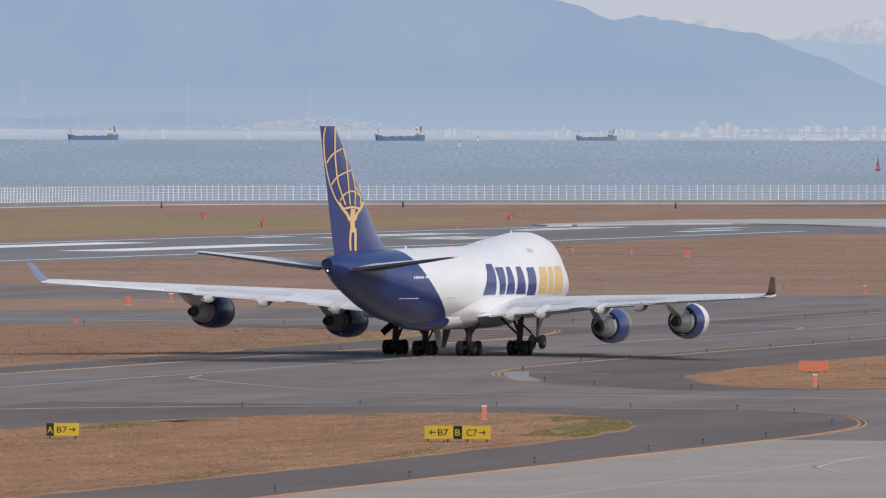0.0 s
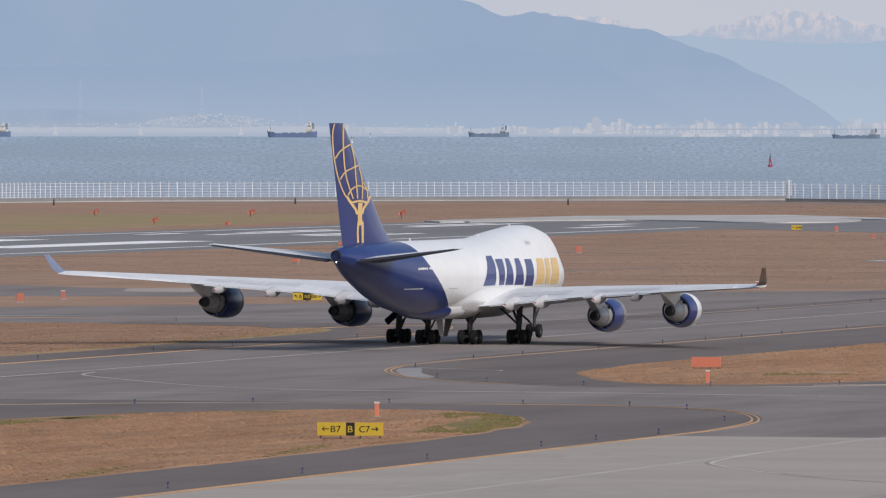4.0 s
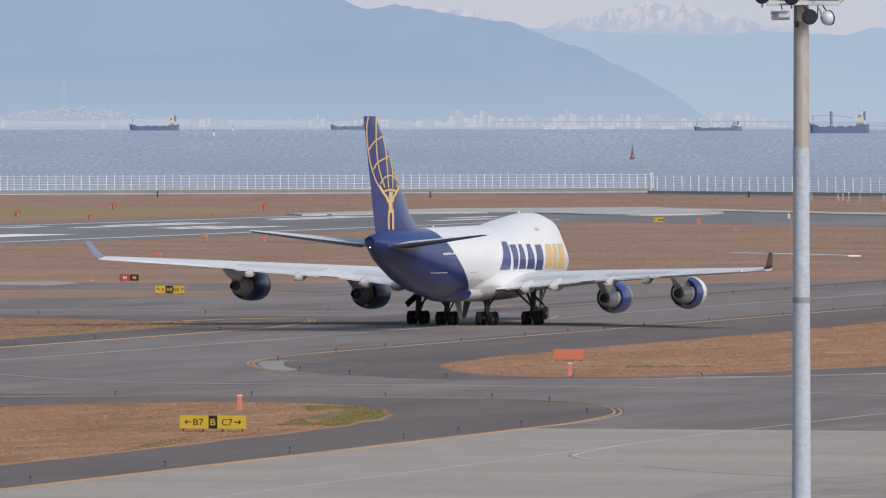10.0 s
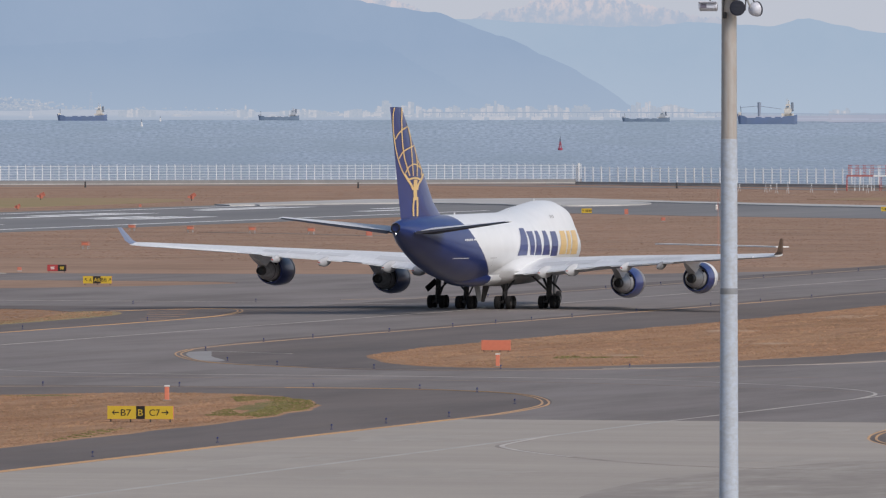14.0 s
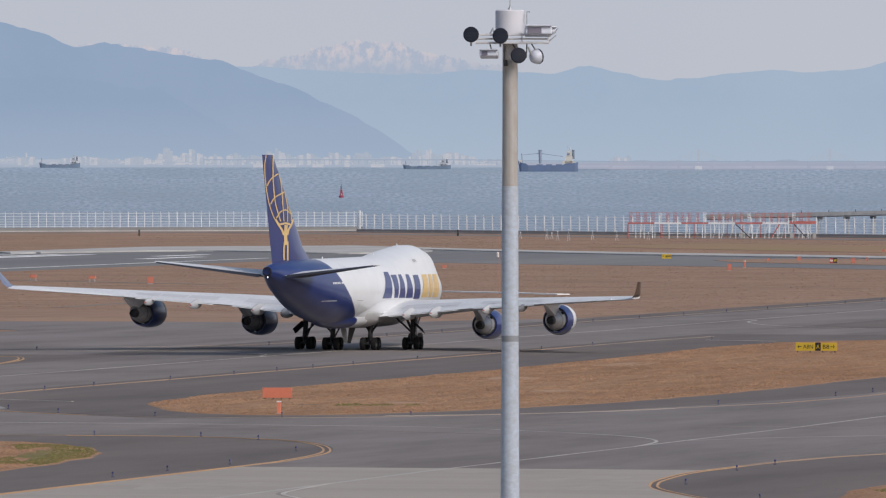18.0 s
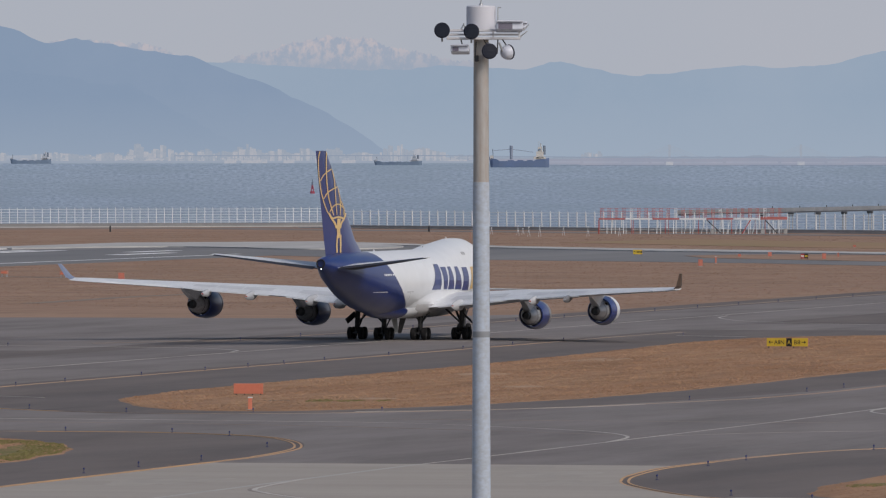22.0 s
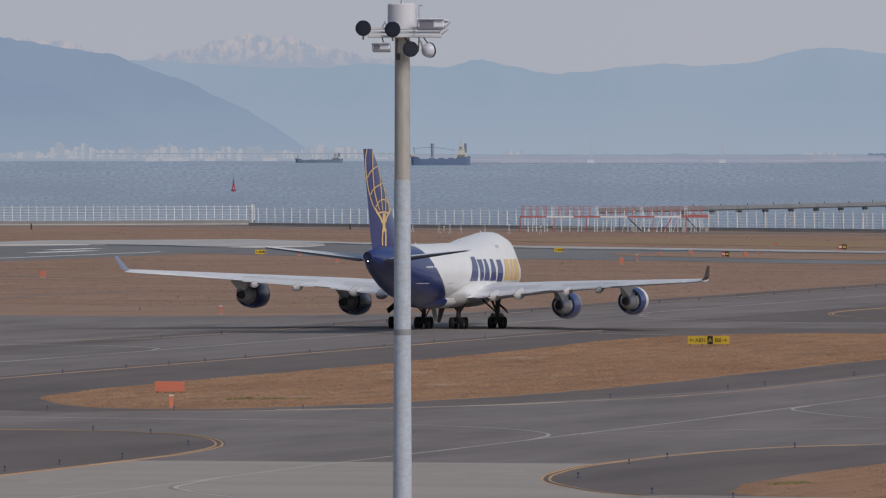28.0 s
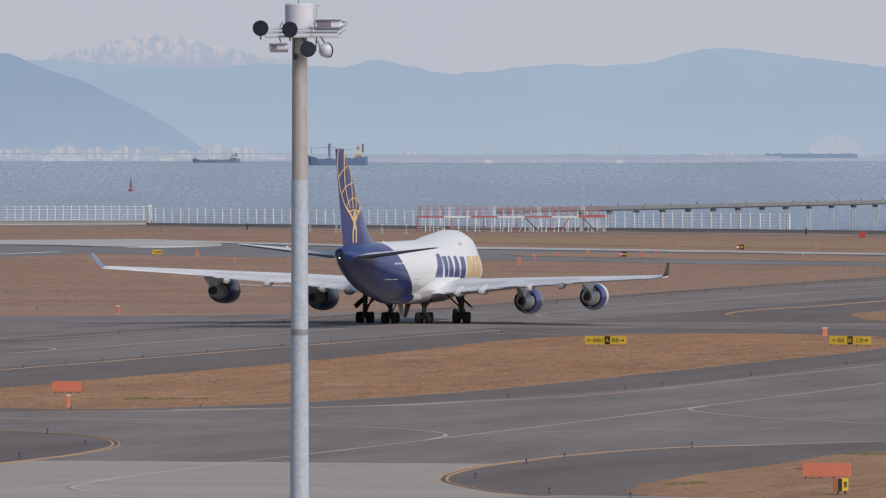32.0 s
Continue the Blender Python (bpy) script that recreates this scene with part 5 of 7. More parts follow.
    # lettering of the carrier stands here as plain slanted blocks: corners along the body, foot and head heights
    for a, b, c, e, z0, z1, paint in ((-3.39, 0.37, 0.82, -0.95, 5.13, 7.73, BLUE_PAINT), (1.62, 3.1, 3.54, 1.21, 5.12, 7.42, BLUE_PAINT), (3.5, 6.15, 5.74, 4.45, 5.09, 7.43, BLUE_PAINT), (6.55, 9.55, 8.93, 7.48, 5.05, 7.4, BLUE_PAINT),
                                      (9.96, 12.58, 12.81, 10.6, 4.92, 7.3, BLUE_PAINT), (13.38, 15.96, 16.43, 14.41, 5.03, 7.31, GOLD_PAINT), (16.35, 17.8, 18.72, 17.06, 5.0, 7.29, GOLD_PAINT), (18.25, 21.5, 22.5, 19.43, 4.96, 7.3, GOLD_PAINT)):
        part("lettering_block", side_block(a, b, c, e, z0, z1), paint, root)
    return root, axles


freighter, AXLES = make_freighter()

# ---- floodlight mast ----
MAST_PAINT = mat("weathered_pale_mast_paint", (0.442, 0.512, 0.619), 0.55, vary=[(1.3, 2, 2, 0.5, 0.4, (0.358, 0.399, 0.475)), (2.0, 3, 3, 0.15, 0.5, (0.390, 0.443, 0.531)), (0.6, 1, 1, 0.3, 0.35, (0.453, 0.518, 0.630)), (5.0, 1, 1, 0.5, 0.3, (0.347, 0.356, 0.371)), (14.0, 1, 1, 0.7, 0.25, (0.495, 0.539, 0.608)), (7.0, 1, 1, 1.6, 0.35, (0.263, 0.237, 0.210))])
MAST_OLD = mat("rust_stained_mast_paint", (0.425, 0.425, 0.43), 0.6, vary=[(5.0, 3, 3, 0.05, 0.55, (0.30, 0.225, 0.165)), (1.2, 4, 4, 0.10, 0.45, (0.33, 0.295, 0.26)), (3.0, 3, 3, 0.12, 0.4, (0.37, 0.355, 0.34)), (8, 1, 1, 0.3, 0.35, (0.28, 0.21, 0.155))])
MAST_BAND = mat("grey_band_paint", (0.235, 0.25, 0.275), 0.6, vary=[(6, 1, 1, 1, 0.5, (0.19, 0.19, 0.195))])
GALV = mat("galvanised_steel", (0.48, 0.49, 0.51), 0.45, metal=0.5, vary=[(5, 1, 1, 1, 0.6, (0.33, 0.34, 0.35))])
BOX_LENS = mat("dull_lamp_glass", (0.14, 0.125, 0.165), 0.3, spec=0.6)
LENS = mat("dark_lamp_glass", (0.008, 0.010, 0.026), 0.3, spec=0.6)
LAMP_BODY = mat("white_lamp_housing", (0.55, 0.575, 0.66), 0.4, vary=[(6, 1, 1, 1, 0.4, (0.47, 0.49, 0.56))])
RAIL_WHITE = mat("pale_weathered_rail_paint", (0.60, 0.60, 0.63), 0.5, vary=[(7, 1, 1, 1, 0.5, (0.42, 0.40, 0.42))])
DRUM_WHITE = mat("pale_drum_paint", (0.60, 0.60, 0.65), 0.7, spec=0.3, vary=[(3, 1, 1, 0.3, 0.4, (0.54, 0.54, 0.585))])
LOUVRE = mat("dark_louvre", (0.012, 0.014, 0.03), 0.6, spec=0.3)
MAST = (-57.1, 243.4)


def make_mast():
    m = thing("floodlight_mast", pose(*MAST, 0, 0, 0, 13.2), "tall pale tapered steel floodlight mast on the apron", "light mast")
    part("foundation", box(-0.7, 0.7, -0.7, 0.7, 0, 0.5, 0.06), CONCRETE, m)
    part("lower_shaft", spun([(0.5, 0.284), (14.33, 0.214)], 40, "Z"), MAST_PAINT, m, "pale blue-grey painted shaft", True)
    part("collar", spun([(14.33, 0.216), (14.345, 0.218), (14.465, 0.218), (14.48, 0.216)], 40, "Z", True, True), MAST_BAND, m, "grey joint band", True)
    part("middle_shaft", spun([(14.48, 0.213), (18.2, 0.206)], 40, "Z"), MAST_PAINT, m, "", True)
    part("upper_shaft", spun([(18.2, 0.206), (18.21, 0.196), (21.75, 0.187)], 40, "Z", False, True), MAST_OLD, m, "stained grey upper shaft", True)
    part("drum", spun([(22.0, 0.30), (22.0, 0.365), (22.57, 0.365), (22.6, 0.33), (22.6, 0.05)], 40, "Z", True, True), DRUM_WHITE, m, "white equipment drum", True)
    part("lightning_rod", spun([(22.6, 0.055), (22.64, 0.05), (22.68, 0.016), (23.1, 0.008)], 10, "Z"), GALV, m, "", True)
    bm = bmesh.new()
    for z in (21.78, 21.98):
        for yy in (-0.45, 0.45):
            add_box(bm, -0.85, 0.98, yy - 0.03, yy + 0.03, z - 0.025, z + 0.025)
        for xx in (-0.83, -0.3, 0.3, 0.95):
            add_box(bm, xx - 0.03, xx + 0.03, -0.45, 0.45, z - 0.022, z + 0.022)
    for xx in (-0.83, -0.3, 0.3, 0.95):
        for yy in (-0.45, 0.45):
            add_box(bm, xx - 0.02, xx + 0.02, yy - 0.02, yy + 0.02, 21.78, 21.98)
    part("lamp_frame", bm, RAIL_WHITE, m, "whitish lamp frame")
    bm = bmesh.new()
    add_rod(bm, (0.42, -0.2, 22.1), (0.42, -0.2, 22.55), 0.014)
    add_rod(bm, (0.42, -0.2, 22.55), (0.5, -0.2, 22.55), 0.014)
    part("grab_rail", bm, GALV, m)

    def lamp(x, z, r, rz, tilt, yy):
        l = part("floodlight", spun([(0.0, r), (-0.03, r * 1.04), (-0.05, r), (-0.11, r * 0.95), (-0.17, r * 0.80), (-0.21, r * 0.56), (-0.23, r * 0.30), (-0.235, 0.02)], 28, "Y", cap1=True), LAMP_BODY, m, "round white floodlight", True, pose(x, yy, z, tilt, 0, rz) @ pose(0, 0, 0, 0, 0, 180))
        part("lens", spun([(0.0, r * 0.99), (0.012, r * 0.93), (0.018, 0.01)], 28, "Y", cap1=True), LENS, l, "dark lens", True)
        part("rim", spun([(-0.035, r * 1.0), (-0.03, r * 1.06), (0.012, r * 1.06), (0.015, r * 0.97)], 28, "Y"), LOUVRE, l, "dark rim", True)
        bm = bmesh.new()
        for k in range(-4, 5):
            h = k * r / 5
            w = math.sqrt(max(r * r - h * h, 0.001)) * 0.95
            add_box(bm, -w, w, 0.02, 0.035, h - 0.004, h + 0.004)
        part("louvre", bm, LOUVRE, l)
        part("bracket", rod((0, -0.16, -r * 0.6), (0, -0.30, -r * 1.25 if z > 21.7 else r * 1.5), 0.025, 0.025, 8), GALV, l)

    lamp(-0.97, 21.98, 0.185, 0, -8, -0.6)
    lamp(-0.24, 21.95, 0.185, 0, -8, -0.6)
    lamp(0.21, 21.46, 0.185, 6, -10, -0.55)
    lamp(0.70, 21.44, 0.182, 132, -8, -0.3)

    def box_lamp(x, z, w, h, yy, rz):
        b = part("box_floodlight", box(-w / 2, w / 2, -0.15, 0.2, -h / 2, h / 2, 0.03), LAMP_BODY, m, "flat white floodlight", False, pose(x, yy, z, -12, 0, rz))
        part("lens", box(-w / 2 + 0.05, w / 2 - 0.26, -0.16, -0.15, -h / 2 + 0.015, h / 2 - 0.055), BOX_LENS, b, "dull lilac lens")
        part("visor", box(-w / 2, w / 2, -0.24, -0.15, h / 2 - 0.035, h / 2, 0.008), LAMP_BODY, b)
    box_lamp(0.70, 22.07, 0.66, 0.22, -0.5, 4)
    box_lamp(0.95, 22.08, 0.34, 0.15, 0.2, 14)
    box_lamp(-0.52, 21.50, 0.46, 0.17, -0.3, -4)
    for x0, z0, x1, z1 in ((-0.5, 21.75, -0.45, 21.55), (0.05, 21.78, 0.15, 21.6), (0.5, 21.8, 0.62, 21.62), (0.42, 21.75, 0.40, 21.4), (-0.15, 21.3, -0.12, 21.7)):
        part("cable", rod((x0, -0.3, z0), (x1, -0.35, z1), 0.016, 0.016, 6), DARK_METAL, m)
    for x0, x1, z0 in ((-0.5, -0.42, 22.0), (-0.38, -0.44, 22.0), (1.05, 1.2, 21.98), (0.95, 1.15, 21.8)):
        part("rod", rod((x0, -0.3, z0), (x1, -0.3, z0 + 0.16), 0.02, 0.012, 6), GALV, m)
    part("junction_box", box(-0.16, -0.06, -0.32, -0.2, 21.2, 21.36, 0.015), DARK_METAL, m)
    part("walkway", box(-0.82, 0.93, -0.42, 0.42, 21.86, 21.90), RAIL_WHITE, m)
    return m


make_mast()

# ---- airfield things ----
SIGN_YELLOW = mat("sign_yellow", (0.60, 0.42, 0.035), 0.5, vary=[(3, 1, 1, 1, 0.3, (0.52, 0.36, 0.04))])
SIGN_BLACK = mat("sign_black", (0.012, 0.012, 0.012), 0.5)
# SIGN_ORANGE for far things, with the distance haze put into the colour
FAR_ORANGE = mat("hazed_orange_paint", (0.50, 0.165, 0.115), 0.6, vary=[(3, 1, 1, 1, 0.5, (0.42, 0.16, 0.12))])
SIGN_RED = mat("sign_red", (0.40, 0.05, 0.05), 0.45)
SIGN_ORANGE = mat("sign_back_orange", (0.66, 0.205, 0.125), 0.55, vary=[(3, 1, 1, 1, 0.5, (0.56, 0.17, 0.105)), (9, 1, 1, 0.3, 0.3, (0.62, 0.22, 0.14))])
WHITE_PLASTIC = mat("white_plastic", (0.72, 0.70, 0.68), 0.5, vary=[(5, 1, 1, 1, 0.4, (0.55, 0.53, 0.5))])
BLUE_LENS = mat("blue_lamp_lens", (0.02, 0.03, 0.16), 0.2)
FENCE_WHITE = mat("white_fence_paint", (0.821, 0.835, 0.848), 0.5, vary=[(0.5, 1, 1, 1, 0.4, (0.670, 0.685, 0.710))])
FRAME_RED = mat("aviation_red_paint", (0.45, 0.06, 0.045), 0.55, vary=[(2, 1, 1, 1, 0.4, (0.36, 0.07, 0.055))])
WALL_GREY = mat("sea_wall_concrete", (0.36, 0.35, 0.34), 0.9, vary=[(0.3, 1, 1, 1, 0.6, (0.28, 0.27, 0.26)), (2, 1, 1, 1, 0.4, (0.33, 0.32, 0.31))])
# colour lowered to offset the sun on the left run
SEA_WALL = mat("sun_toned_sea_wall", (0.215, 0.22, 0.23), 0.9, vary=[(0.05, 1, 1, 1, 0.6, (0.27, 0.27, 0.275)), (0.4, 1, 1, 1, 0.5, (0.17, 0.172, 0.18))])
# deck grey with the shade under the deck put into it
GIRDER_DARK = mat("shaded_girder_grey", (0.13, 0.13, 0.135), 0.8, vary=[(0.2, 1, 1, 1, 0.5, (0.09, 0.09, 0.095))])
DECK_GREY = mat("pier_deck_grey", (0.235, 0.235, 0.24), 0.8, vary=[(0.2, 1, 1, 1, 0.5, (0.14, 0.14, 0.145))])


def text_mesh(body, size, bold=0.002):
    """Letters of the built-in font as a flat mesh in X and Z, standing on z 0, left end at x 0; and their width."""
    cu = bpy.data.curves.new("letters", "FONT")
    cu.body, cu.size, cu.extrude, cu.offset = body, size, 0.004, bold
    cu.resolution_u = 3
    ob = bpy.data.objects.new("letters", cu)
    scene.collection.objects.link(ob)
    dg = bpy.context.evaluated_depsgraph_get()
    me = bpy.data.meshes.new_from_object(ob.evaluated_get(dg))
    bpy.data.objects.remove(ob)
    me.transform(Matrix.Rotation(radians(90), 4, "X"))
    xs = [v.co.x for v in me.vertices]
    return me, min(xs), max(xs)


def arrow(length, h, left, tilt=0):
    bm = bmesh.new()
    t = h * 0.16
    pts = [(0, -t / 2), (length - h * 0.2, -t / 2), (length - h * 0.2, t / 2), (0, t / 2)]
    head = [(length - h * 0.42, h * 0.42), (length, 0.0), (length - h * 0.42, -h * 0.42), (length - h * 0.42, -h * 0.20), (length - h * 0.19, 0.0), (length - h * 0.42, h * 0.20)]
    for poly in (pts, head[:3] + head[3:]):
        vs = []
        for x, z in poly:
            v = Vector((x - length / 2, 0, z))
            if left:
                v.x = -v.x
            v.rotate(Matrix.Rotation(radians(tilt), 3, "Y"))
            vs.append(bm.verts.new(v))
        bm.faces.new(vs)
    return bm


def make_sign(x, y, yaw, panels, height, label, back=SIGN_ORANGE, deep=0.20):
    """A guidance sign on short legs: panels of (width, face, ink, items); an item is words, or < > for an arrow, or a bar."""
    total = sum(p[0] for p in panels)
    root = thing("taxiway_sign", pose(x * 0.9868, y * 0.9868, 0.09, 0, 0, yaw), label, "sign", "taxiway signs")
    part("housing", box(-total / 2 - 0.004, total / 2 + 0.004, -0.08, deep - 0.08, 0.175, 0.18 + height, 0.01), back, root, "orange sign housing")
    for k in range(max(2, int(total / 0.9))):
        lx = -total / 2 + 0.2 + (total - 0.4) * k / max(1, max(2, int(total / 0.9)) - 1)
        part("leg", box(lx - 0.035, lx + 0.035, -0.03, 0.05, 0.0, 0.175), DARK_METAL, root)
    cx = -total / 2
    for w, face, ink, items in panels:
        p = part("panel", box(cx + 0.004, cx + w - 0.004, -0.088, -0.082, 0.185, 0.175 + height), face, root)
        size = height * 0.80
        widths = [size * 0.75 if i in "<>^/" else size * 0.56 * len(i) if i != "#" else size * 1.0 for i in items]
        at = cx + w / 2 - (sum(widths) + 0.08 * size * (len(items) - 1)) / 2
        for it, iw in zip(items, widths):
            mid = at + iw / 2
            zc = 0.18 + height / 2
            if it in "<>^/":
                a = part("arrow", arrow(iw * 0.9, size * 0.62, it in "<^", 45 if it == "^" else -45 if it == "/" else 0), ink, p, "", False, Matrix.Translation((mid, -0.095, zc)))
            elif it == "#":
                for q in (-0.26, 0.0, 0.26):
                    part("bar", box(mid + q * size - size * 0.09, mid + q * size + size * 0.09, -0.096, -0.09, zc - size * 0.28, zc + size * 0.28), ink, p)
            else:
                me, a0, a1 = text_mesh(it, size * 0.88)
                me.materials.append(ink)
                t = new("letters", me)
                t.parent = p
                sx = min(1.15, iw * 0.92 / (a1 - a0))
                t.matrix_basis = Matrix.Translation((mid - (a0 + a1) / 2 * sx, -0.094, zc - size * 0.31)) @ Matrix.Diagonal((sx, 1, 1, 1))
            at += iw + 0.08 * size
        cx += w
    return root


Y, K = SIGN_YELLOW, SIGN_BLACK
make_sign(-175.65, 590.5, 6, [(1.78, Y, K, ["<", "B7"]), (0.54, K, Y, ["B"]), (1.74, Y, K, ["C7", ">"])], 0.80, "yellow and black taxiway sign reading B7 B C7 on dry grass")
make_sign(-200.6, 588.5, 12, [(0.46, K, Y, ["A"]), (1.52, Y, K, ["B7", ">"])], 0.78, "black and yellow taxiway sign reading A B7 on grass")
make_sign(-196.62, 970.5, 0, [(1.95, Y, K, ["<", "A8N"]), (0.55, K, Y, ["A"]), (1.6, Y, K, ["B8", ">"])], 0.80, "yellow and black taxiway sign reading A8N A B8")
make_sign(-173.0, 975.5, 0, [(1.8, Y, K, ["<", "B8"]), (0.54, K, Y, ["B"]), (1.8, Y, K, ["C8", ">"])], 0.80, "yellow and black taxiway sign reading B8 B C8")
make_sign(-319.5, 1057.5, 8, [(1.1, Y, K, ["^", "A"]), (0.85, K, Y, ["A8"]), (1.2, Y, K, ["B8", "/"])], 0.80, "yellow and black taxiway sign beside the exit taxiway")
make_sign(-349.0, 1138.5, 10, [(1.25, SIGN_RED, WHITE_PLASTIC, ["#"]), (1.0, K, Y, ["#"])], 0.75, "red and black runway holding sign with worn letters", SIGN_RED)
make_sign(-454.8, 1822, 10, [(0.7, Y, K, ["^"]), (0.6, Y, K, ["#"]), (0.6, Y, K, ["#"])], 0.85, "yellow sign beside the runway")
make_sign(-408.0, 1870, 8, [(0.6, Y, K, ["^"]), (0.6, Y, K, ["#"]), (0.5, Y, K, ["#"])], 0.85, "yellow sign beside the link taxiway")
make_sign(-365.5, 1937, 8, [(0.6, SIGN_RED, WHITE_PLASTIC, ["#"]), (0.9, K, Y, ["#"])], 0.95, "red and black sign on grass", SIGN_RED)
make_sign(-361.5, 1800, 8, [(0.65, SIGN_RED, WHITE_PLASTIC, ["#"]), (0.7, K, Y, ["#"])], 0.85, "red and black sign near the runway's end", SIGN_RED)


def sign_back(x, y, yaw, w, h, label):
    root = thing("sign_back", pose(x * 0.9868, y * 0.9868, 0.09, 0, 0, yaw), label, "sign", "signs seen from behind")
    part("panel", box(-w / 2, w / 2, -0.06, 0.06, 0.11, 0.11 + h, 0.015), SIGN_ORANGE, root, "orange back panel")
    for k in range(4):
        lx = -w / 2 + 0.2 + (w - 0.4) * k / 3
        part("leg", box(lx - 0.035, lx + 0.035, -0.03, 0.03, 0.0, 0.11), DARK_METAL, root)


sign_back(-200.0, 771.5, 2, 2.36, 0.80, "orange back of a taxiway sign on dry grass")
sign_back(-103.9, 578.0, 2, 2.82, 0.80, "orange back of a taxiway sign beside the apron")
make_sign(-98.3, 551.6, 74, [(0.5, K, Y, []), (0.8, Y, K, ["#"])], 0.70, "thick orange-sided black and yellow sign on dry grass", SIGN_ORANGE, 0.30)


def marker_post(x, y, h=1.0, w=0.30, label="orange marker pillar with a white cap"):
    root = thing("marker_post", pose(x, y, 0.05, 0, 0, 10), label, "marker", "orange marker pillars")
    part("pillar", box(-w / 2, w / 2, -w / 2, w / 2, 0, h * 0.9, 0.02), SIGN_ORANGE if y < 1050 else FAR_ORANGE, root)
    part("cap", box(-w / 2 - 0.03, w / 2 + 0.03, -w / 2 - 0.02, w / 2 + 0.02, h * 0.9, h, 0.03), WHITE_PLASTIC, root, "white cap")
    part("plinth", box(-w * 0.9, w * 0.9, -w * 0.9, w * 0.9, -0.1, 0.06, 0.01), WALL_GREY, root)
    return root


for x, y, h, w in [(-185, 628, 1.0, 0.28), (-186, 718, 0.98, 0.28), (-183, 1017, 0.9, 0.5), (-289.2, 1139.5, 1.0, 0.35), (-346, 1052, 1.0, 0.4), (-360, 1714, 1.2, 0.3), (-317.2, 1740.7, 1.2, 0.3), (-347.9, 1924.2, 1.0, 0.5), (-359.7, 1822.8, 0.9, 0.3)]:
    marker_post(x, y, h, w)


def red_box(x, y, w, h, label="red equipment box on the grass"):
    root = thing("equipment_box", pose(x, y, 0.02, 0, 0, 12), label, "equipment box", "red equipment boxes")
    part("cabinet", box(-w / 2, w / 2, -w * 0.35, w * 0.35, 0.12, h, 0.03), FAR_ORANGE if w < 1.0 else SIGN_RED, root)
    part("plinth", box(-w * 0.52, w * 0.52, -w * 0.38, w * 0.38, -0.1, 0.10, 0.01), WALL_GREY, root)
    part("door", box(-w / 2 + 0.06, w / 2 - 0.06, -w * 0.35 - 0.012, -w * 0.35, 0.2, h - 0.08), FAR_ORANGE if w < 1.0 else SIGN_RED, root)


for x, y, w, h in [(-345, 1034, 0.75, 1.0), (-401, 1470, 0.9, 1.1), (-352.5, 1665.6, 0.75, 1.2), (-354.4, 1782.7, 0.7, 1.1), (-385, 2186, 1.2, 1.6), (-392.7, 2007.2, 0.6, 0.6), (-373.2, 1825.6, 0.7, 0.9), (-377.7, 1819.5, 0.6, 0.6), (-407.2, 1686, 0.7, 0.7), (-439.3, 1790, 0.7, 1.1), (-352.9, 1136.1, 0.5, 0.5), (-566.8, 1905.3, 0.5, 0.6), (-318, 937, 0.5, 0.5)]:
    red_box(x, y, w, h)


def papi(x, y):
    root = thing("approach_light_unit", pose(x, y, 0, 0, 0, 6), "pinkish orange approach light box on thin legs", "light unit", "approach light units")
    part("housing", box(-0.5, 0.5, -0.5, 0.7, 0.5, 0.98, 0.05), PINK, root)
    part("lens_slot", box(-0.4, 0.4, -0.51, -0.5, 0.62, 0.86), SIGN_ORANGE, root)
    part("lid", box(-0.54, 0.54, -0.56, 0.74, 0.98, 1.03, 0.01), FAR_ORANGE, root)
    for lx in (-0.38, 0.38):
        for ly in (-0.35, 0.55):
            part("leg", rod((lx, ly, 0), (lx, ly, 0.55), 0.04, 0.04, 8), GALV, root)


PINK = mat("pinkish_orange_paint", (0.50, 0.21, 0.15), 0.6, vary=[(3, 1, 1, 1, 0.5, (0.45, 0.24, 0.18))])
for x, y in [(-456, 1528.2), (-441, 1510), (-428.6, 1502), (-416, 1491), (-401.8, 1324.2)]:
    papi(x, y)


def wind_frame(x, y, s=1.0):
    root = thing("distance_marker", pose(x, y, 0, 0, 0, 15), "red crossed marker boards on a post in the grass", "marker", "red crossed marker boards")
    part("post", rod((0, 0, 0), (0, 0, 1.2 * s), 0.06, 0.05, 8), DARK_METAL, root)
    part("board", box(-0.9 * s, 0.35 * s, -0.05, 0.05, -0.22, 0.22, 0.02), FAR_ORANGE, root, "", False, pose(0, 0, 0.75 * s, 0, 20, 15))
    part("board", box(-0.2 * s, 1.0 * s, -0.05, 0.05, -0.45 * s, 0.45 * s, 0.02), FAR_ORANGE, root, "", False, pose(0.1, 0.1, 1.15 * s, 0, -25, -20))
    part("board", box(-0.25, 0.25, -0.6 * s, 0.6 * s, -0.3, 0.3, 0.02), FAR_ORANGE, root, "", False, pose(0.1, -0.05, 0.95 * s, 12, 8, 30))


for x, y, s in [(-600.8, 1884, 0.85), (-633, 2053, 0.95), (-597, 2045, 0.95), (-673, 2068, 0.85), (-577, 1856, 0.6)]:
    wind_frame(x, y, s)


LIGHT_BODY = mat("blue_grey_lamp_casting", (0.075, 0.075, 0.135), 0.55, vary=[(9, 1, 1, 1, 0.5, (0.05, 0.05, 0.07))])


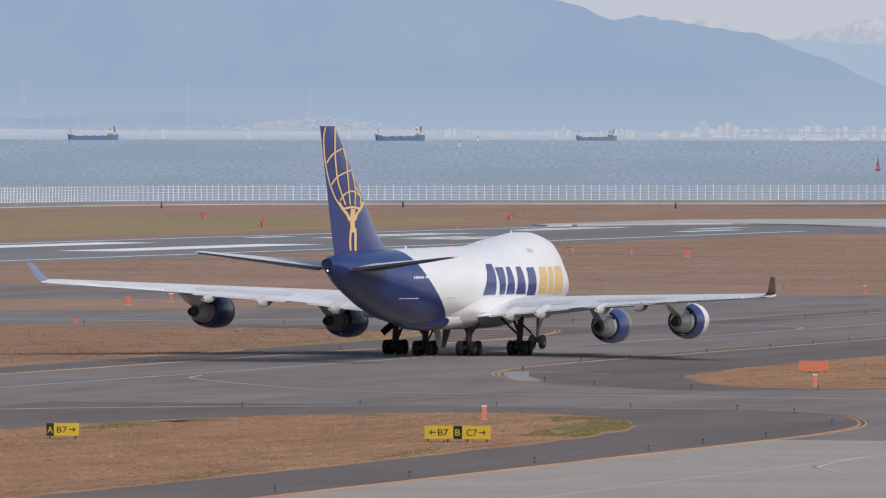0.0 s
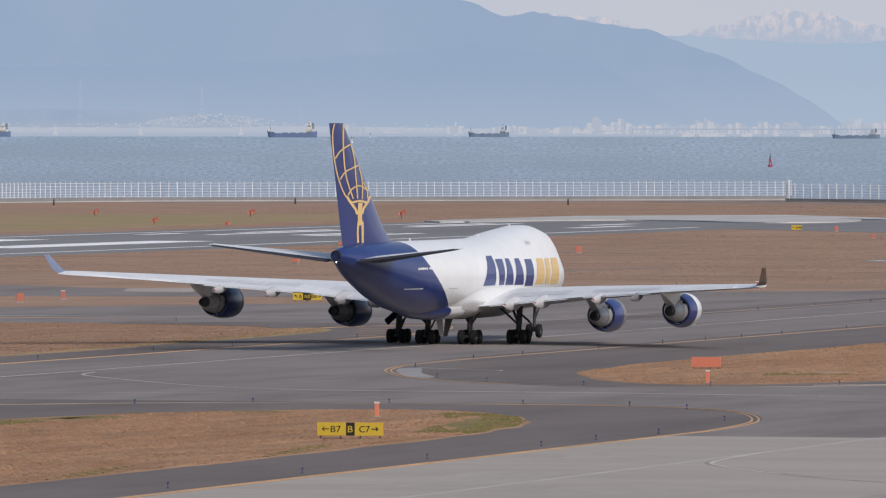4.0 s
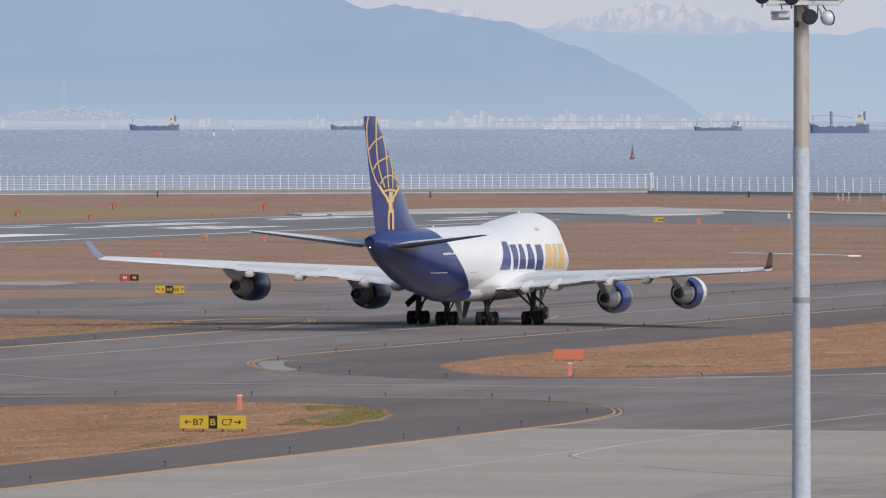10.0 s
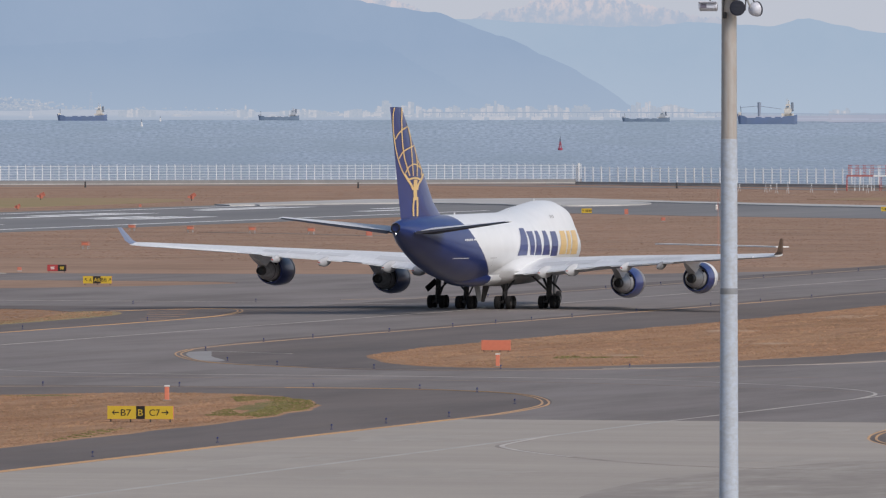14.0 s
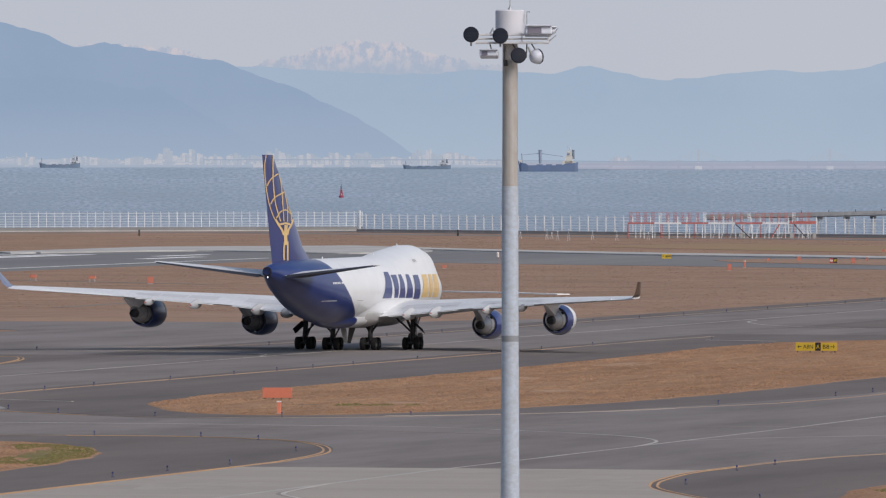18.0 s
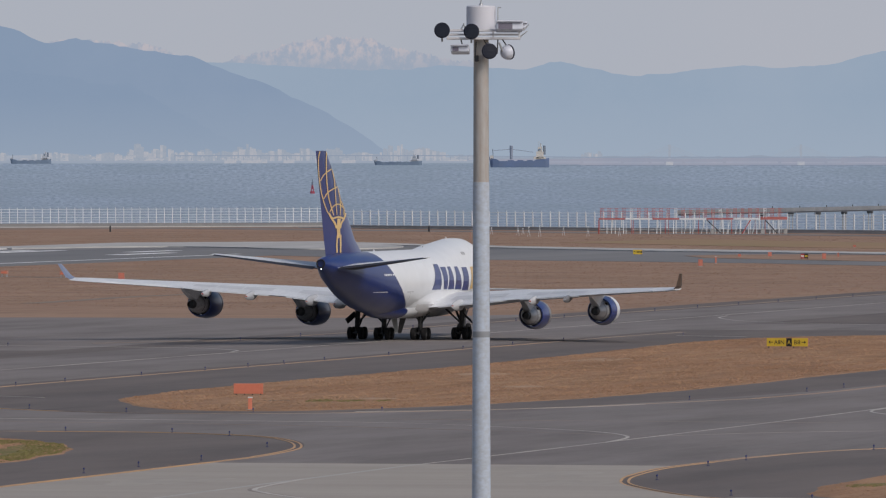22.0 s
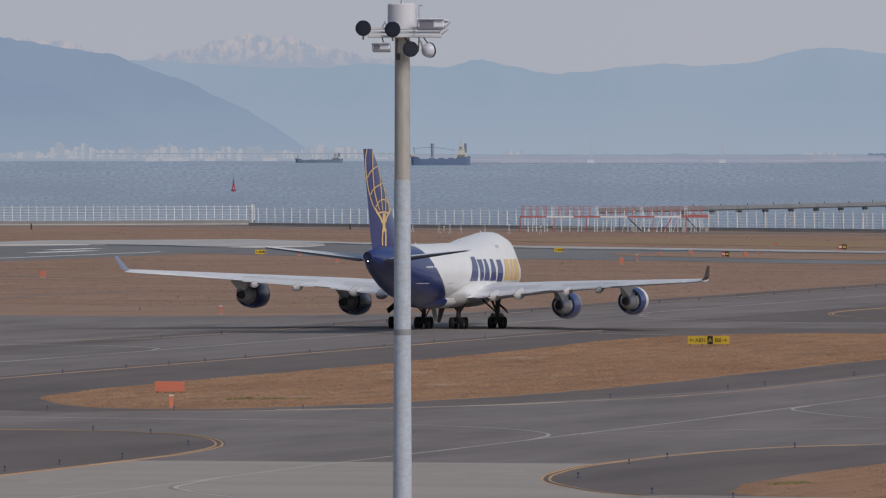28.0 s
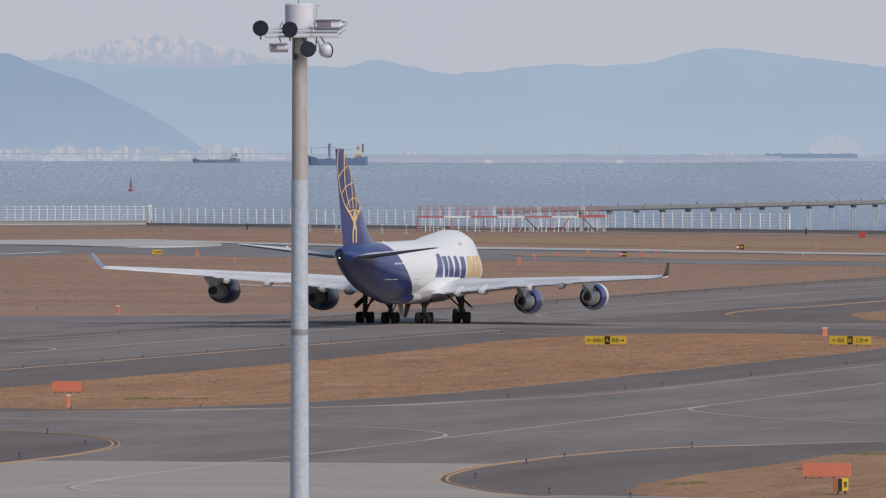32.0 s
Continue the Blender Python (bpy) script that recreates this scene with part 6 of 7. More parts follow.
def edge_light():
    root = thing("taxiway_edge_light", pose(-159.0, 501, 0.02), "small dark taxiway edge light with a blue lens", "ground light", "taxiway edge lights")
    part("base", spun([(0, 0.10), (0.04, 0.10), (0.06, 0.07)], 12, "Z", True, True), LIGHT_BODY, root, smooth=True)
    part("stem", spun([(0.05, 0.03), (0.20, 0.03)], 8, "Z"), LIGHT_BODY, root)
    part("collar", spun([(0.19, 0.04), (0.2, 0.06), (0.25, 0.06)], 12, "Z", True, True), LIGHT_BODY, root, smooth=True)
    part("lens", spun([(0.25, 0.055), (0.29, 0.052), (0.32, 0.035), (0.33, 0.01)], 12, "Z", False, True), BLUE_LENS, root, "dark blue lens", True)
    return root


first_light = edge_light()
SPOTS = [(-158.9, y) for y in (476, 525, 549.6, 574, 586.4)] + [(-158.5, 599.8), (-161.5, 627.8), (-170.6, 653), (-176.2, 659), (-184.2, 660.7), (-193.8, 660.9), (-203.3, 659.9), (-210.1, 654.5)]
SPOTS += [(-175.9, 717.8), (-184.4, 712.7), (-193.7, 711.4), (-203.5, 719.9), (-210.1, 729.4), (-221.2, 761.7)] + [(-224.8, y) for y in (791.2, 806.2, 830.6, 852, 867, 880, 895, 920, 950.5, 972, 995)] + [(-219, 1026)]
SPOTS += [(-160.8, 755.7), (-157.4, 784.7), (-157.3, 799.5), (-156.8, 836.1), (-156.4, 880), (-156.4, 920)] + [(-125.5, 595.2), (-125.6, 607.1), (-123, 569), (-122.1, 630.5), (-113.4, 544), (-107.5, 537.4)]
SPOTS += [(-258.4, y) for y in (697, 728, 758, 779, 810.2, 832.8, 870.9)]
for y in range(990, 1624, 25):
    SPOTS.append((-257.5, y))
for x, y in [(-307, 1170), (-297, 938.5), (-317, 936.5), (-282, 945.5), (-273, 958)]:
    SPOTS.append((x, y))
for x, y in SPOTS:
    copy_thing(first_light, pose(x, y, 0.02))


# ---- sea wall, shore road and fence ----
FENCE_LEFT = [Vector(p) for p in ((-806, 2000), (-812, 2290), (-813.1, 2342.9), (-812.1, 2394), (-807.2, 2427.3), (-802.1, 2444.8), (-796, 2459.4), (-788, 2469.3), (-645.1, 2578.2))]
FENCE_RIGHT = [Vector((-635, 2533)), Vector((-403, 2317)), Vector((-145, 2078))]
# two greys even out the sunlit left run and the shaded right one
for run, nm, top, stone in ((FENCE_LEFT, "sea_wall_1", 1.2, SEA_WALL), (FENCE_RIGHT, "sea_wall_2", 0.85, WALL_GREY)):
    bm = bmesh.new()
    ribbon(run, 0.8, top, bm)
    for v in bm.verts:
        if v.co.z < top - 0.1:
            v.co.z = -5.0
    tagged(new(nm, mesh_from(nm, bm, stone)), "low grey concrete sea wall", "wall", kind="structure")
    toward = Vector((0.27, -0.96)) if nm == "sea_wall_1" else Vector((-0.68, -0.73))
    for what, off, width, high, paint, words in (("shore_road_", 34, 22, 0.03, ASPHALT, "grey shore road along the fence"), ("kerb_", 9, 1.0, 0.42, PALE, "pale kerb at the foot of the sea wall")):
        bm = ribbon([p + toward * off for p in run[-2:]] if nm == "sea_wall_1" else [p + toward * off for p in run], width, high)
        tagged(new(what + nm[-1], mesh_from(what + nm[-1], bm, paint)), words, what.split("_")[-2], kind="structure")
bm = ribbon([p + Vector((7, -6)) for p in FENCE_LEFT[1:-1]], 1.0, 0.42)
tagged(new("kerb_3", mesh_from("kerb_3", bm, PALE)), "pale kerb at the foot of the sea wall", "kerb", kind="structure")


def make_fence(run, pitch, thick, foot, name_label):
    root = thing("perimeter_fence", pose(run[0].x, run[0].y, 0), name_label, "fence")
    pts = []
    for a, b in zip(run, run[1:]):
        n = max(1, round((b - a).length / pitch))
        pts += [a + (b - a) * (k / n) for k in range(n)]
    pts.append(run[-1])
    bm = bmesh.new()
    add_rod(bm, (0, 0, foot - 0.2), (0, 0, foot + 3.85), 0.105 * thick, 0.09 * thick, 6)
    add_rod(bm, (0, 0, foot + 3.8), (0, -0.3, foot + 4.2), 0.06, 0.05, 5)
    post = mesh_from("post", bm, FENCE_WHITE)
    near = [p for p in pts if -900 < p.x < -200][:290]
    for p in near:
        ob = new("post", post)
        ob.parent = root
        ob.matrix_basis = Matrix.Translation((p.x - run[0].x, p.y - run[0].y, 0))
    bm = bmesh.new()
    for p in pts:
        if p not in near:
            add_rod(bm, (p.x - run[0].x, p.y - run[0].y, foot - 0.2), (p.x - run[0].x, p.y - run[0].y, foot + 4.1), 0.115 * thick, 0.10 * thick, 5)
    if len(bm.verts):
        tagged(part("post_row", bm, FENCE_WHITE, root), kind="stuff")
    for z, r in ((foot + 0.25, 0.05), (foot + 0.85, 0.042), (foot + 1.5, 0.045), (foot + 2.2, 0.042), (foot + 2.9, 0.045), (foot + 3.65, 0.052)):
        bm = bmesh.new()
        for a, b in zip(run, run[1:]):
            add_rod(bm, (a.x - run[0].x, a.y - run[0].y, z), (b.x - run[0].x, b.y - run[0].y, z), r, r, 4)
        part("rail", bm, FENCE_WHITE, root)
    return root


make_fence(FENCE_LEFT, 2.3, 1.0, 1.2, "tall white wire fence with posts along the sea wall")
make_fence([FENCE_RIGHT[0], Vector((-430, 2342.2))], 3.95, 1.9, 0.8, "tall white wire fence with posts above the shore")
gate = thing("fence_corner_pillar", pose(-634.3, 2532.6, 0), "slim white pillar at the fence corner", "pillar")
part("pillar", box(-0.22, 0.22, -0.22, 0.22, 0, 5.6, 0.04), FENCE_WHITE, gate)
part("cap", box(-0.26, 0.26, -0.26, 0.26, 5.6, 5.7, 0.02), FENCE_WHITE, gate)
for x, y in [(-776, 2352), (-731, 2409), (-660, 2409), (-418.5, 2301), (-581, 2420)]:
    b = thing("bollard", pose(x, y, 0), "dark bollard beside the shore road", "bollard", "dark bollards")
    part("post", rod((0, 0, 0), (0, 0, 1.4), 0.24, 0.20, 10), DARK_METAL, b)
    part("cap", spun([(1.4, 0.24), (1.5, 0.17), (1.54, 0.02)], 10, "Z", False, True), DARK_METAL, b)

# aviation red dulled in the colour for the haze at this distance
ARRAY_RED = mat("hazed_red_paint", (0.46, 0.13, 0.115), 0.6, vary=[(1.5, 1, 1, 1, 0.5, (0.42, 0.19, 0.17))])

# ---- red and white antenna array near the runway's end ----
array = thing("antenna_array", pose(-523, 2353, 0, 0, 0, 12), "red and white lattice antenna array beside the fence", "antenna array")
for k in range(7):
    high = 4.15 if k == 6 else 3.85
    part("beam", box(k * 6.48, k * 6.48 + 6.42, -0.2, 0.2, 3.45, high, 0.03), ARRAY_RED if k % 2 == 0 else FENCE_WHITE, array, "red beam" if k % 2 == 0 else "white beam")
for k in range(23):
    part("leg", rod((k * 2.0, 0.3 * (-1) ** k, 0), (k * 2.0, 0, 3.4), 0.10, 0.08, 6), FENCE_WHITE if k % 4 else FRAME_RED, array)
for k in range(25):
    bm = bmesh.new()
    x = 0.45 + k * 1.78
    for dx in (0.0, 0.62):
        add_rod(bm, (x + dx, -0.4, 3.8), (x + dx, -0.4, 6.2), 0.055, 0.05, 5)
    for z in (4.4, 5.0, 5.6, 6.15):
        add_rod(bm, (x - 0.1, -0.4, z), (x + 0.72, -0.4, z), 0.035, 0.035, 4)
    add_rod(bm, (x + 0.3, 0.8, 3.8), (x + 0.3, 0.8, 6.0), 0.045, 0.045, 5)
    part("antenna", bm, ARRAY_RED if k % 6 != 4 else FENCE_WHITE, array)
for x0, x1, z in ((0.3, 9.4, 6.2), (9.6, 20.0, 6.1), (20.2, 31.0, 6.15), (31.2, 44.4, 6.05), (0.3, 16.0, 5.4), (24.0, 44.4, 5.2)):
    part("top_rail", rod((x0, -0.4, z), (x1, -0.4, z), 0.04, 0.04, 5), ARRAY_RED, array)
for x0, x1 in ((0, 6.0), (8.0, 20.5), (21.0, 33.5), (35.0, 45.0)):
    part("lower_rail", rod((x0, 0.35, 1.15), (x1, 0.35, 1.15), 0.05, 0.05, 5), FENCE_WHITE, array)
for x in (3.1, 6.6, 14.9, 18.6, 22.6, 29.2, 31.1, 33.0, 36.4, 41.2, 42.4, 43.5):
    part("upright", rod((x, 0.5, 0.0), (x, 0.4, 3.5), 0.085, 0.08, 6), FENCE_WHITE, array, "stout white upright")
for x in (0.2, 8.4, 16.8, 27.6, 37.6):
    part("upright", rod((x, 0.5, 0.0), (x, 0.4, 3.5), 0.075, 0.07, 6), ARRAY_RED, array, "red upright")
for x, dx in ((26.0, 3.5), (36.5, -2.0), (40.0, 3.0)):
    part("stay", rod((x, -0.6, 3.4), (x + dx, -1.5, 0.1), 0.12, 0.12, 6), FRAME_RED if dx < 0 else DARK_METAL, array)
for k in range(12):
    x = 20.5 + k * 2.05
    part("brace", rod((x, 0.4, 0), (x + 0.9, -0.3, 3.3), 0.07, 0.07, 5), FENCE_WHITE, array)
for x, w in ((27, 1.2), (39, 1.6), (44.5, 1.4)):
    hut = part("cabinet", box(x, x + w * 0.6, -1.2, -0.3, 0, 1.3, 0.04), WALL_GREY, array, "grey equipment cabinet")
for x, y, h in [(-545, 2334, 1.4), (-538, 2337, 1.2), (-531.6, 2304, 2.2), (-523, 2278, 2.0), (-520.6, 2279, 2.4), (-521, 2306, 1.9), (-512, 2292, 2.0), (-504, 2290, 1.6)]:
    a = thing("approach_lamp_stand", pose(x, y, 0), "thin pale approach lamp stand", "light stand", "approach lamp stands")
    for s in (-0.6, 0.6):
        part("leg", rod((s * 0.5, 0, 0), (0, 0, h), 0.035, 0.03, 5), FENCE_WHITE, a)
    part("lamp", spun([(h, 0.05), (h + 0.1, 0.16), (h + 0.3, 0.14), (h + 0.34, 0.02)], 8, "Z", False, True), FENCE_WHITE, a)

# thin wind mast out on the grass
wm = thing("wind_mast", pose(-306, 1298, 0), "thin red and white wind mast on the grass", "mast")
for k in range(6):
    part("mast_section", rod((0, 0, k * 1.45), (0, 0, k * 1.45 + 1.45), 0.035, 0.03, 8), PINK, wm)
part("sensor", spun([(5.85, 0.02), (5.95, 0.15), (6.45, 0.18), (6.65, 0.02)], 12, "Z"), WHITE_PLASTIC, wm, "white sensor head", True, Matrix.Translation((-0.2, 0, 0)))
part("sensor_arm", rod((0, 0, 5.9), (-0.2, 0, 5.9), 0.04, 0.04, 6), GALV, wm)

# ---- approach light pier running out to sea ----
pier = thing("approach_pier", pose(-517.8, 2562.5, 0, 0, 0, -1.96), "long low grey pier on columns carrying approach lights", "pier")
part("deck", box(-0.95, 0.95, -120, 1150, 4.25, 4.62, 0.05), DECK_GREY, pier, "grey pier deck")
part("girder", box(-0.7, 0.7, -120, 1150, 3.92, 4.25), GIRDER_DARK, pier, "dark girder under the deck")
for x in (-0.93, 0.93):
    part("parapet", box(x - 0.05, x + 0.05, -120, 1150, 4.62, 5.25), DECK_GREY, pier, "grey parapet panel")
for k in range(36):
    y = -32.3 + k * 30.6
    part("column_cap", box(-0.8, 0.8, y - 0.4, y + 0.4, 3.25, 3.92, 0.05), GIRDER_DARK, pier, "dark column cap")
    for x in (-0.42, 0.42):
        part("column", rod((x, y, -5.0), (x, y, 3.25), 0.17, 0.17, 8), PALE, pier, "pale column")
    part("pier_light", rod((0, y + 10, 4.62), (0, y + 10, 5.75), 0.13, 0.12, 8), GIRDER_DARK, pier)

# ---- ships and buoys on the bay, drawn in with the sea ----
# haze of the bay is mixed into the ships' paints, paler and bluer
HULL = mat("hazed_blue_hull", (0.115, 0.165, 0.29), 0.6, vary=[(0.06, 1, 1, 1, 0.5, (0.12, 0.16, 0.23))])
HULL_PALE = mat("hazed_grey_hull", (0.13, 0.18, 0.26), 0.6, vary=[(0.06, 1, 1, 1, 0.5, (0.2, 0.26, 0.33))])
CRANE_GREY = mat("hazy_crane_grey", (0.215, 0.25, 0.325), 0.6, vary=[(0.06, 1, 1, 1, 0.5, (0.25, 0.28, 0.35))])
HOUSE = mat("pale_ship_house", (0.40, 0.42, 0.46), 0.6, vary=[(0.1, 1, 1, 1, 0.6, (0.34, 0.37, 0.42))])
HOUSE_CREAM = mat("cream_ship_house", (0.56, 0.52, 0.47), 0.6, vary=[(0.1, 1, 1, 1, 0.5, (0.45, 0.44, 0.42))])
FUNNEL = mat("hazed_funnel", (0.15, 0.185, 0.24), 0.7, vary=[(0.1, 1, 1, 1, 0.5, (0.19, 0.22, 0.27))])


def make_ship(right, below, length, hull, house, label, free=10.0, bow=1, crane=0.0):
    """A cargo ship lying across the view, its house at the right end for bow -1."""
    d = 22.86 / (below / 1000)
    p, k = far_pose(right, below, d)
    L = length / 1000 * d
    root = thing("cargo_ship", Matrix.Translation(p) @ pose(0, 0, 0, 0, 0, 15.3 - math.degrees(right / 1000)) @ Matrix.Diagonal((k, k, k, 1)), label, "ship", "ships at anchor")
    bm = bmesh.new()
    loops = []
    for u, w, z in ((-0.5, 0.85, 1.22), (-0.44, 1.0, 1.08), (-0.28, 1.0, 0.98), (-0.24, 1.0, 0.80), (0.33, 1.0, 0.80), (0.37, 0.9, 1.02), (0.44, 0.7, 1.12), (0.5, 0.06, 1.32)):
        x = u * L * bow
        b = L * 0.075 * w
        rake = 0.03 * L * bow if u == 0.5 else 0.0
        loops.append([(x - rake, -b * 0.9, -2), (x, -b, free * z), (x, b, free * z), (x - rake, b * 0.9, -2)])
    rings(bm, loops)
    part("hull", bm, hull, root)
    s = -bow
    part("deck_house", box(s * L * 0.34 - L * 0.055, s * L * 0.34 + L * 0.065, -L * 0.06, L * 0.06, free, free * 2.0), house, root)
    part("lower_house", box(s * L * 0.34 - L * 0.10, s * L * 0.34 + L * 0.10, -L * 0.06, L * 0.06, free, free * 1.35), house, root)
    part("bridge_wing", box(s * L * 0.34 - L * 0.02, s * L * 0.34 + L * 0.02, -L * 0.075, L * 0.075, free * 2.15, free * 2.3), HULL_PALE, root)
    part("radar_mast", rod((s * L * 0.36, 0, free * 2.5), (s * L * 0.36, 0, free * 3.05), L * 0.012, L * 0.008, 6), house, root)
    part("bridge", box(s * L * 0.34 - L * 0.03, s * L * 0.34 + L * 0.045, -L * 0.065, L * 0.065, free * 2.0, free * 2.55), house, root)
    part("funnel", spun([(free * 1.6, L * 0.022), (free * 2.75, L * 0.02)], 10, "Z", True, True), FUNNEL, root, "dark funnel", False, Matrix.Translation((s * L * 0.42, 0, 0)))
    part("mast", rod((s * L * 0.33, 0, free * 2.5), (s * L * 0.33, 0, free * 3.3), L * 0.004, L * 0.003, 5), house, root)
    part("forecastle", box(bow * L * 0.45 - L * 0.03, bow * L * 0.45 + L * 0.02, -L * 0.03, L * 0.03, free, free * 1.5), house, root)
    part("fore_mast", rod((bow * L * 0.43, 0, free), (bow * L * 0.44, 0, free * 2.3), L * 0.008, L * 0.006, 5), FUNNEL, root)
    for q in (-0.18, -0.02, 0.14):
        part("hatch", box((q * bow - 0.05) * L, (q * bow + 0.05) * L, -L * 0.045, L * 0.045, free * 0.72, free * 0.92), hull, root)
    if crane:
        part("crane", rod((-0.13 * L, 0, free), (-0.13 * L, 0, free * 2.75), L * 0.022, L * 0.03, 8), CRANE_GREY, root, "deck crane")
        part("crane_jib", rod((-0.13 * L, 0, free * 2.3), (0.24 * L, 0, free * 1.9), L * 0.005, L * 0.004, 5), CRANE_GREY, root)
        part("crane_jib", rod((-0.13 * L, 0, free * 2.3), (-0.45 * L, 0, free * 2.1), L * 0.005, L * 0.004, 5), CRANE_GREY, root)
    return root


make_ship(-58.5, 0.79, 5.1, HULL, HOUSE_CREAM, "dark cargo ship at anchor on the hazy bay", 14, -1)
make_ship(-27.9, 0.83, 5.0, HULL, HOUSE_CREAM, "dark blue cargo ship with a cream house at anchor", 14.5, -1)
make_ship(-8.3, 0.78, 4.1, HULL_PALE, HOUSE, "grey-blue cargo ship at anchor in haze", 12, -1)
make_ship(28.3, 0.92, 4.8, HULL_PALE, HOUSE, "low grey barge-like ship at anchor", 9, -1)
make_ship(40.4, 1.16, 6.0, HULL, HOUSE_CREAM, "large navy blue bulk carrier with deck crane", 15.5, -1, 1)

BUOY_RED = mat("red_buoy_paint", (0.33, 0.062, 0.095), 0.6)


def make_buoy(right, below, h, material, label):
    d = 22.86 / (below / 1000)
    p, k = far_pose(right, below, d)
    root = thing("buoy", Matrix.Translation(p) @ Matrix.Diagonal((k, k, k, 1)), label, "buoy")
    part("float", spun([(-0.5, h * 0.16), (h * 0.14, h * 0.17), (h * 0.18, h * 0.12)], 14, "Z", True, True), material, root, smooth=True)
    for sx, sy in ((-1, -1), (1, -1), (1, 1), (-1, 1)):
        part("tower_leg", rod((sx * h * 0.085, sy * h * 0.085, h * 0.15), (sx * h * 0.03, sy * h * 0.03, h * 0.62), h * 0.026, h * 0.02, 6), material, root)
    part("radar_panel", box(-h * 0.05, h * 0.05, -h * 0.01, h * 0.01, h * 0.34, h * 0.56), material, root)
    part("lantern", spun([(h * 0.6, h * 0.04), (h * 0.64, h * 0.065), (h * 0.80, h * 0.065), (h * 0.86, h * 0.03), (h, h * 0.02)], 10, "Z", True, True), FUNNEL, root, "dark lantern")


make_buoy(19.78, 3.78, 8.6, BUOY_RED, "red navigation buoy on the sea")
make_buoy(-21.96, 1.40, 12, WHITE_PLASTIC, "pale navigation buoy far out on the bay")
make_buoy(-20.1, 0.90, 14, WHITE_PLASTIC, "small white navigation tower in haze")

# ---- far shore: town, sheds, chimneys, viaduct, haze painted into glowing colours ----
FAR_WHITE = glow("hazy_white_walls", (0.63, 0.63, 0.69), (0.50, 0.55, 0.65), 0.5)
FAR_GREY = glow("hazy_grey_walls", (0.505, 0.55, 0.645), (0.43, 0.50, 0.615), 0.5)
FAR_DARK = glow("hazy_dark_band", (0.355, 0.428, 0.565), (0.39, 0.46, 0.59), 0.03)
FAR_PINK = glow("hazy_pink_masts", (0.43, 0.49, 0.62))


def far_box(bm, r0, r1, lo, hi, dist, mi=0):
    """A building on the far shore, in thousandths right and above level."""
    pts = []
    for d in (dist, dist + 6):
        for r, e in ((r0, lo), (r1, lo), (r1, hi), (r0, hi)):
            yaw = r / 1000 - radians(15.3)
            pts.append(bm.verts.new((d * math.sin(yaw), d * math.cos(yaw), EYE[2] + d * e / 1000)))
    for q in ((0, 1, 2, 3), (7, 6, 5, 4), (0, 4, 5, 1), (1, 5, 6, 2), (2, 6, 7, 3), (3, 7, 4, 0)):
        bm.faces.new([pts[i] for i in q]).material_index = mi


# strand, quay and houses glow too, paled by painted-in haze
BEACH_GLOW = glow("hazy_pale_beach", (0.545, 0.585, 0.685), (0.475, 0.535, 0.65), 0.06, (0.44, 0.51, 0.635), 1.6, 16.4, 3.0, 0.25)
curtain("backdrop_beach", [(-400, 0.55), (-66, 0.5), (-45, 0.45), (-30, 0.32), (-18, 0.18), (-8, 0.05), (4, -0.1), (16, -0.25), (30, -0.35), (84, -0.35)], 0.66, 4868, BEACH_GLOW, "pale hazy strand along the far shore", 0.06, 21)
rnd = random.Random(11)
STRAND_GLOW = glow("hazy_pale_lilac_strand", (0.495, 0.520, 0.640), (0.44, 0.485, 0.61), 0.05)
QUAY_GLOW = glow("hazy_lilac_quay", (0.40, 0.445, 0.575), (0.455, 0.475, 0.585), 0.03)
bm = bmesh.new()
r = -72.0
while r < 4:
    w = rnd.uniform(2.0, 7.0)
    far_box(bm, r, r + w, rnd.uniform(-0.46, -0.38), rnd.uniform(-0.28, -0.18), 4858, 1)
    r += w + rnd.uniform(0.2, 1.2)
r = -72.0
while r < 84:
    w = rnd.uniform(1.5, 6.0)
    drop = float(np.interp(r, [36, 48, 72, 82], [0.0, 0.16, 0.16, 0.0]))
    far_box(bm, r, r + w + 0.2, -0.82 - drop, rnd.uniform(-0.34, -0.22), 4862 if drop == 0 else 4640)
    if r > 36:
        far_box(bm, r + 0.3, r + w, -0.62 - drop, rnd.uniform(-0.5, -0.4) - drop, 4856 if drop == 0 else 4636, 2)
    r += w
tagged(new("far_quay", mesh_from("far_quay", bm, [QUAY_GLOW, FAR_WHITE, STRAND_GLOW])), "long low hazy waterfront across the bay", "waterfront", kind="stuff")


def far_thing(name, right, up, dist, label, category, group=""):
    yaw = right / 1000 - radians(15.3)
    return thing(name, pose(dist * math.sin(yaw), dist * math.cos(yaw), EYE[2] + dist * up / 1000), label, category, group)


def far_part(name, boxes, material, root, label=""):
    """One piece of a far thing out of blocks (right, right, low, high, distance)."""
    bm = bmesh.new()
    for b in boxes:
        far_box(bm, *b)
    bmesh.ops.translate(bm, verts=bm.verts[:], vec=-root.matrix_basis.translation)
    return part(name, bm, material, root, label)


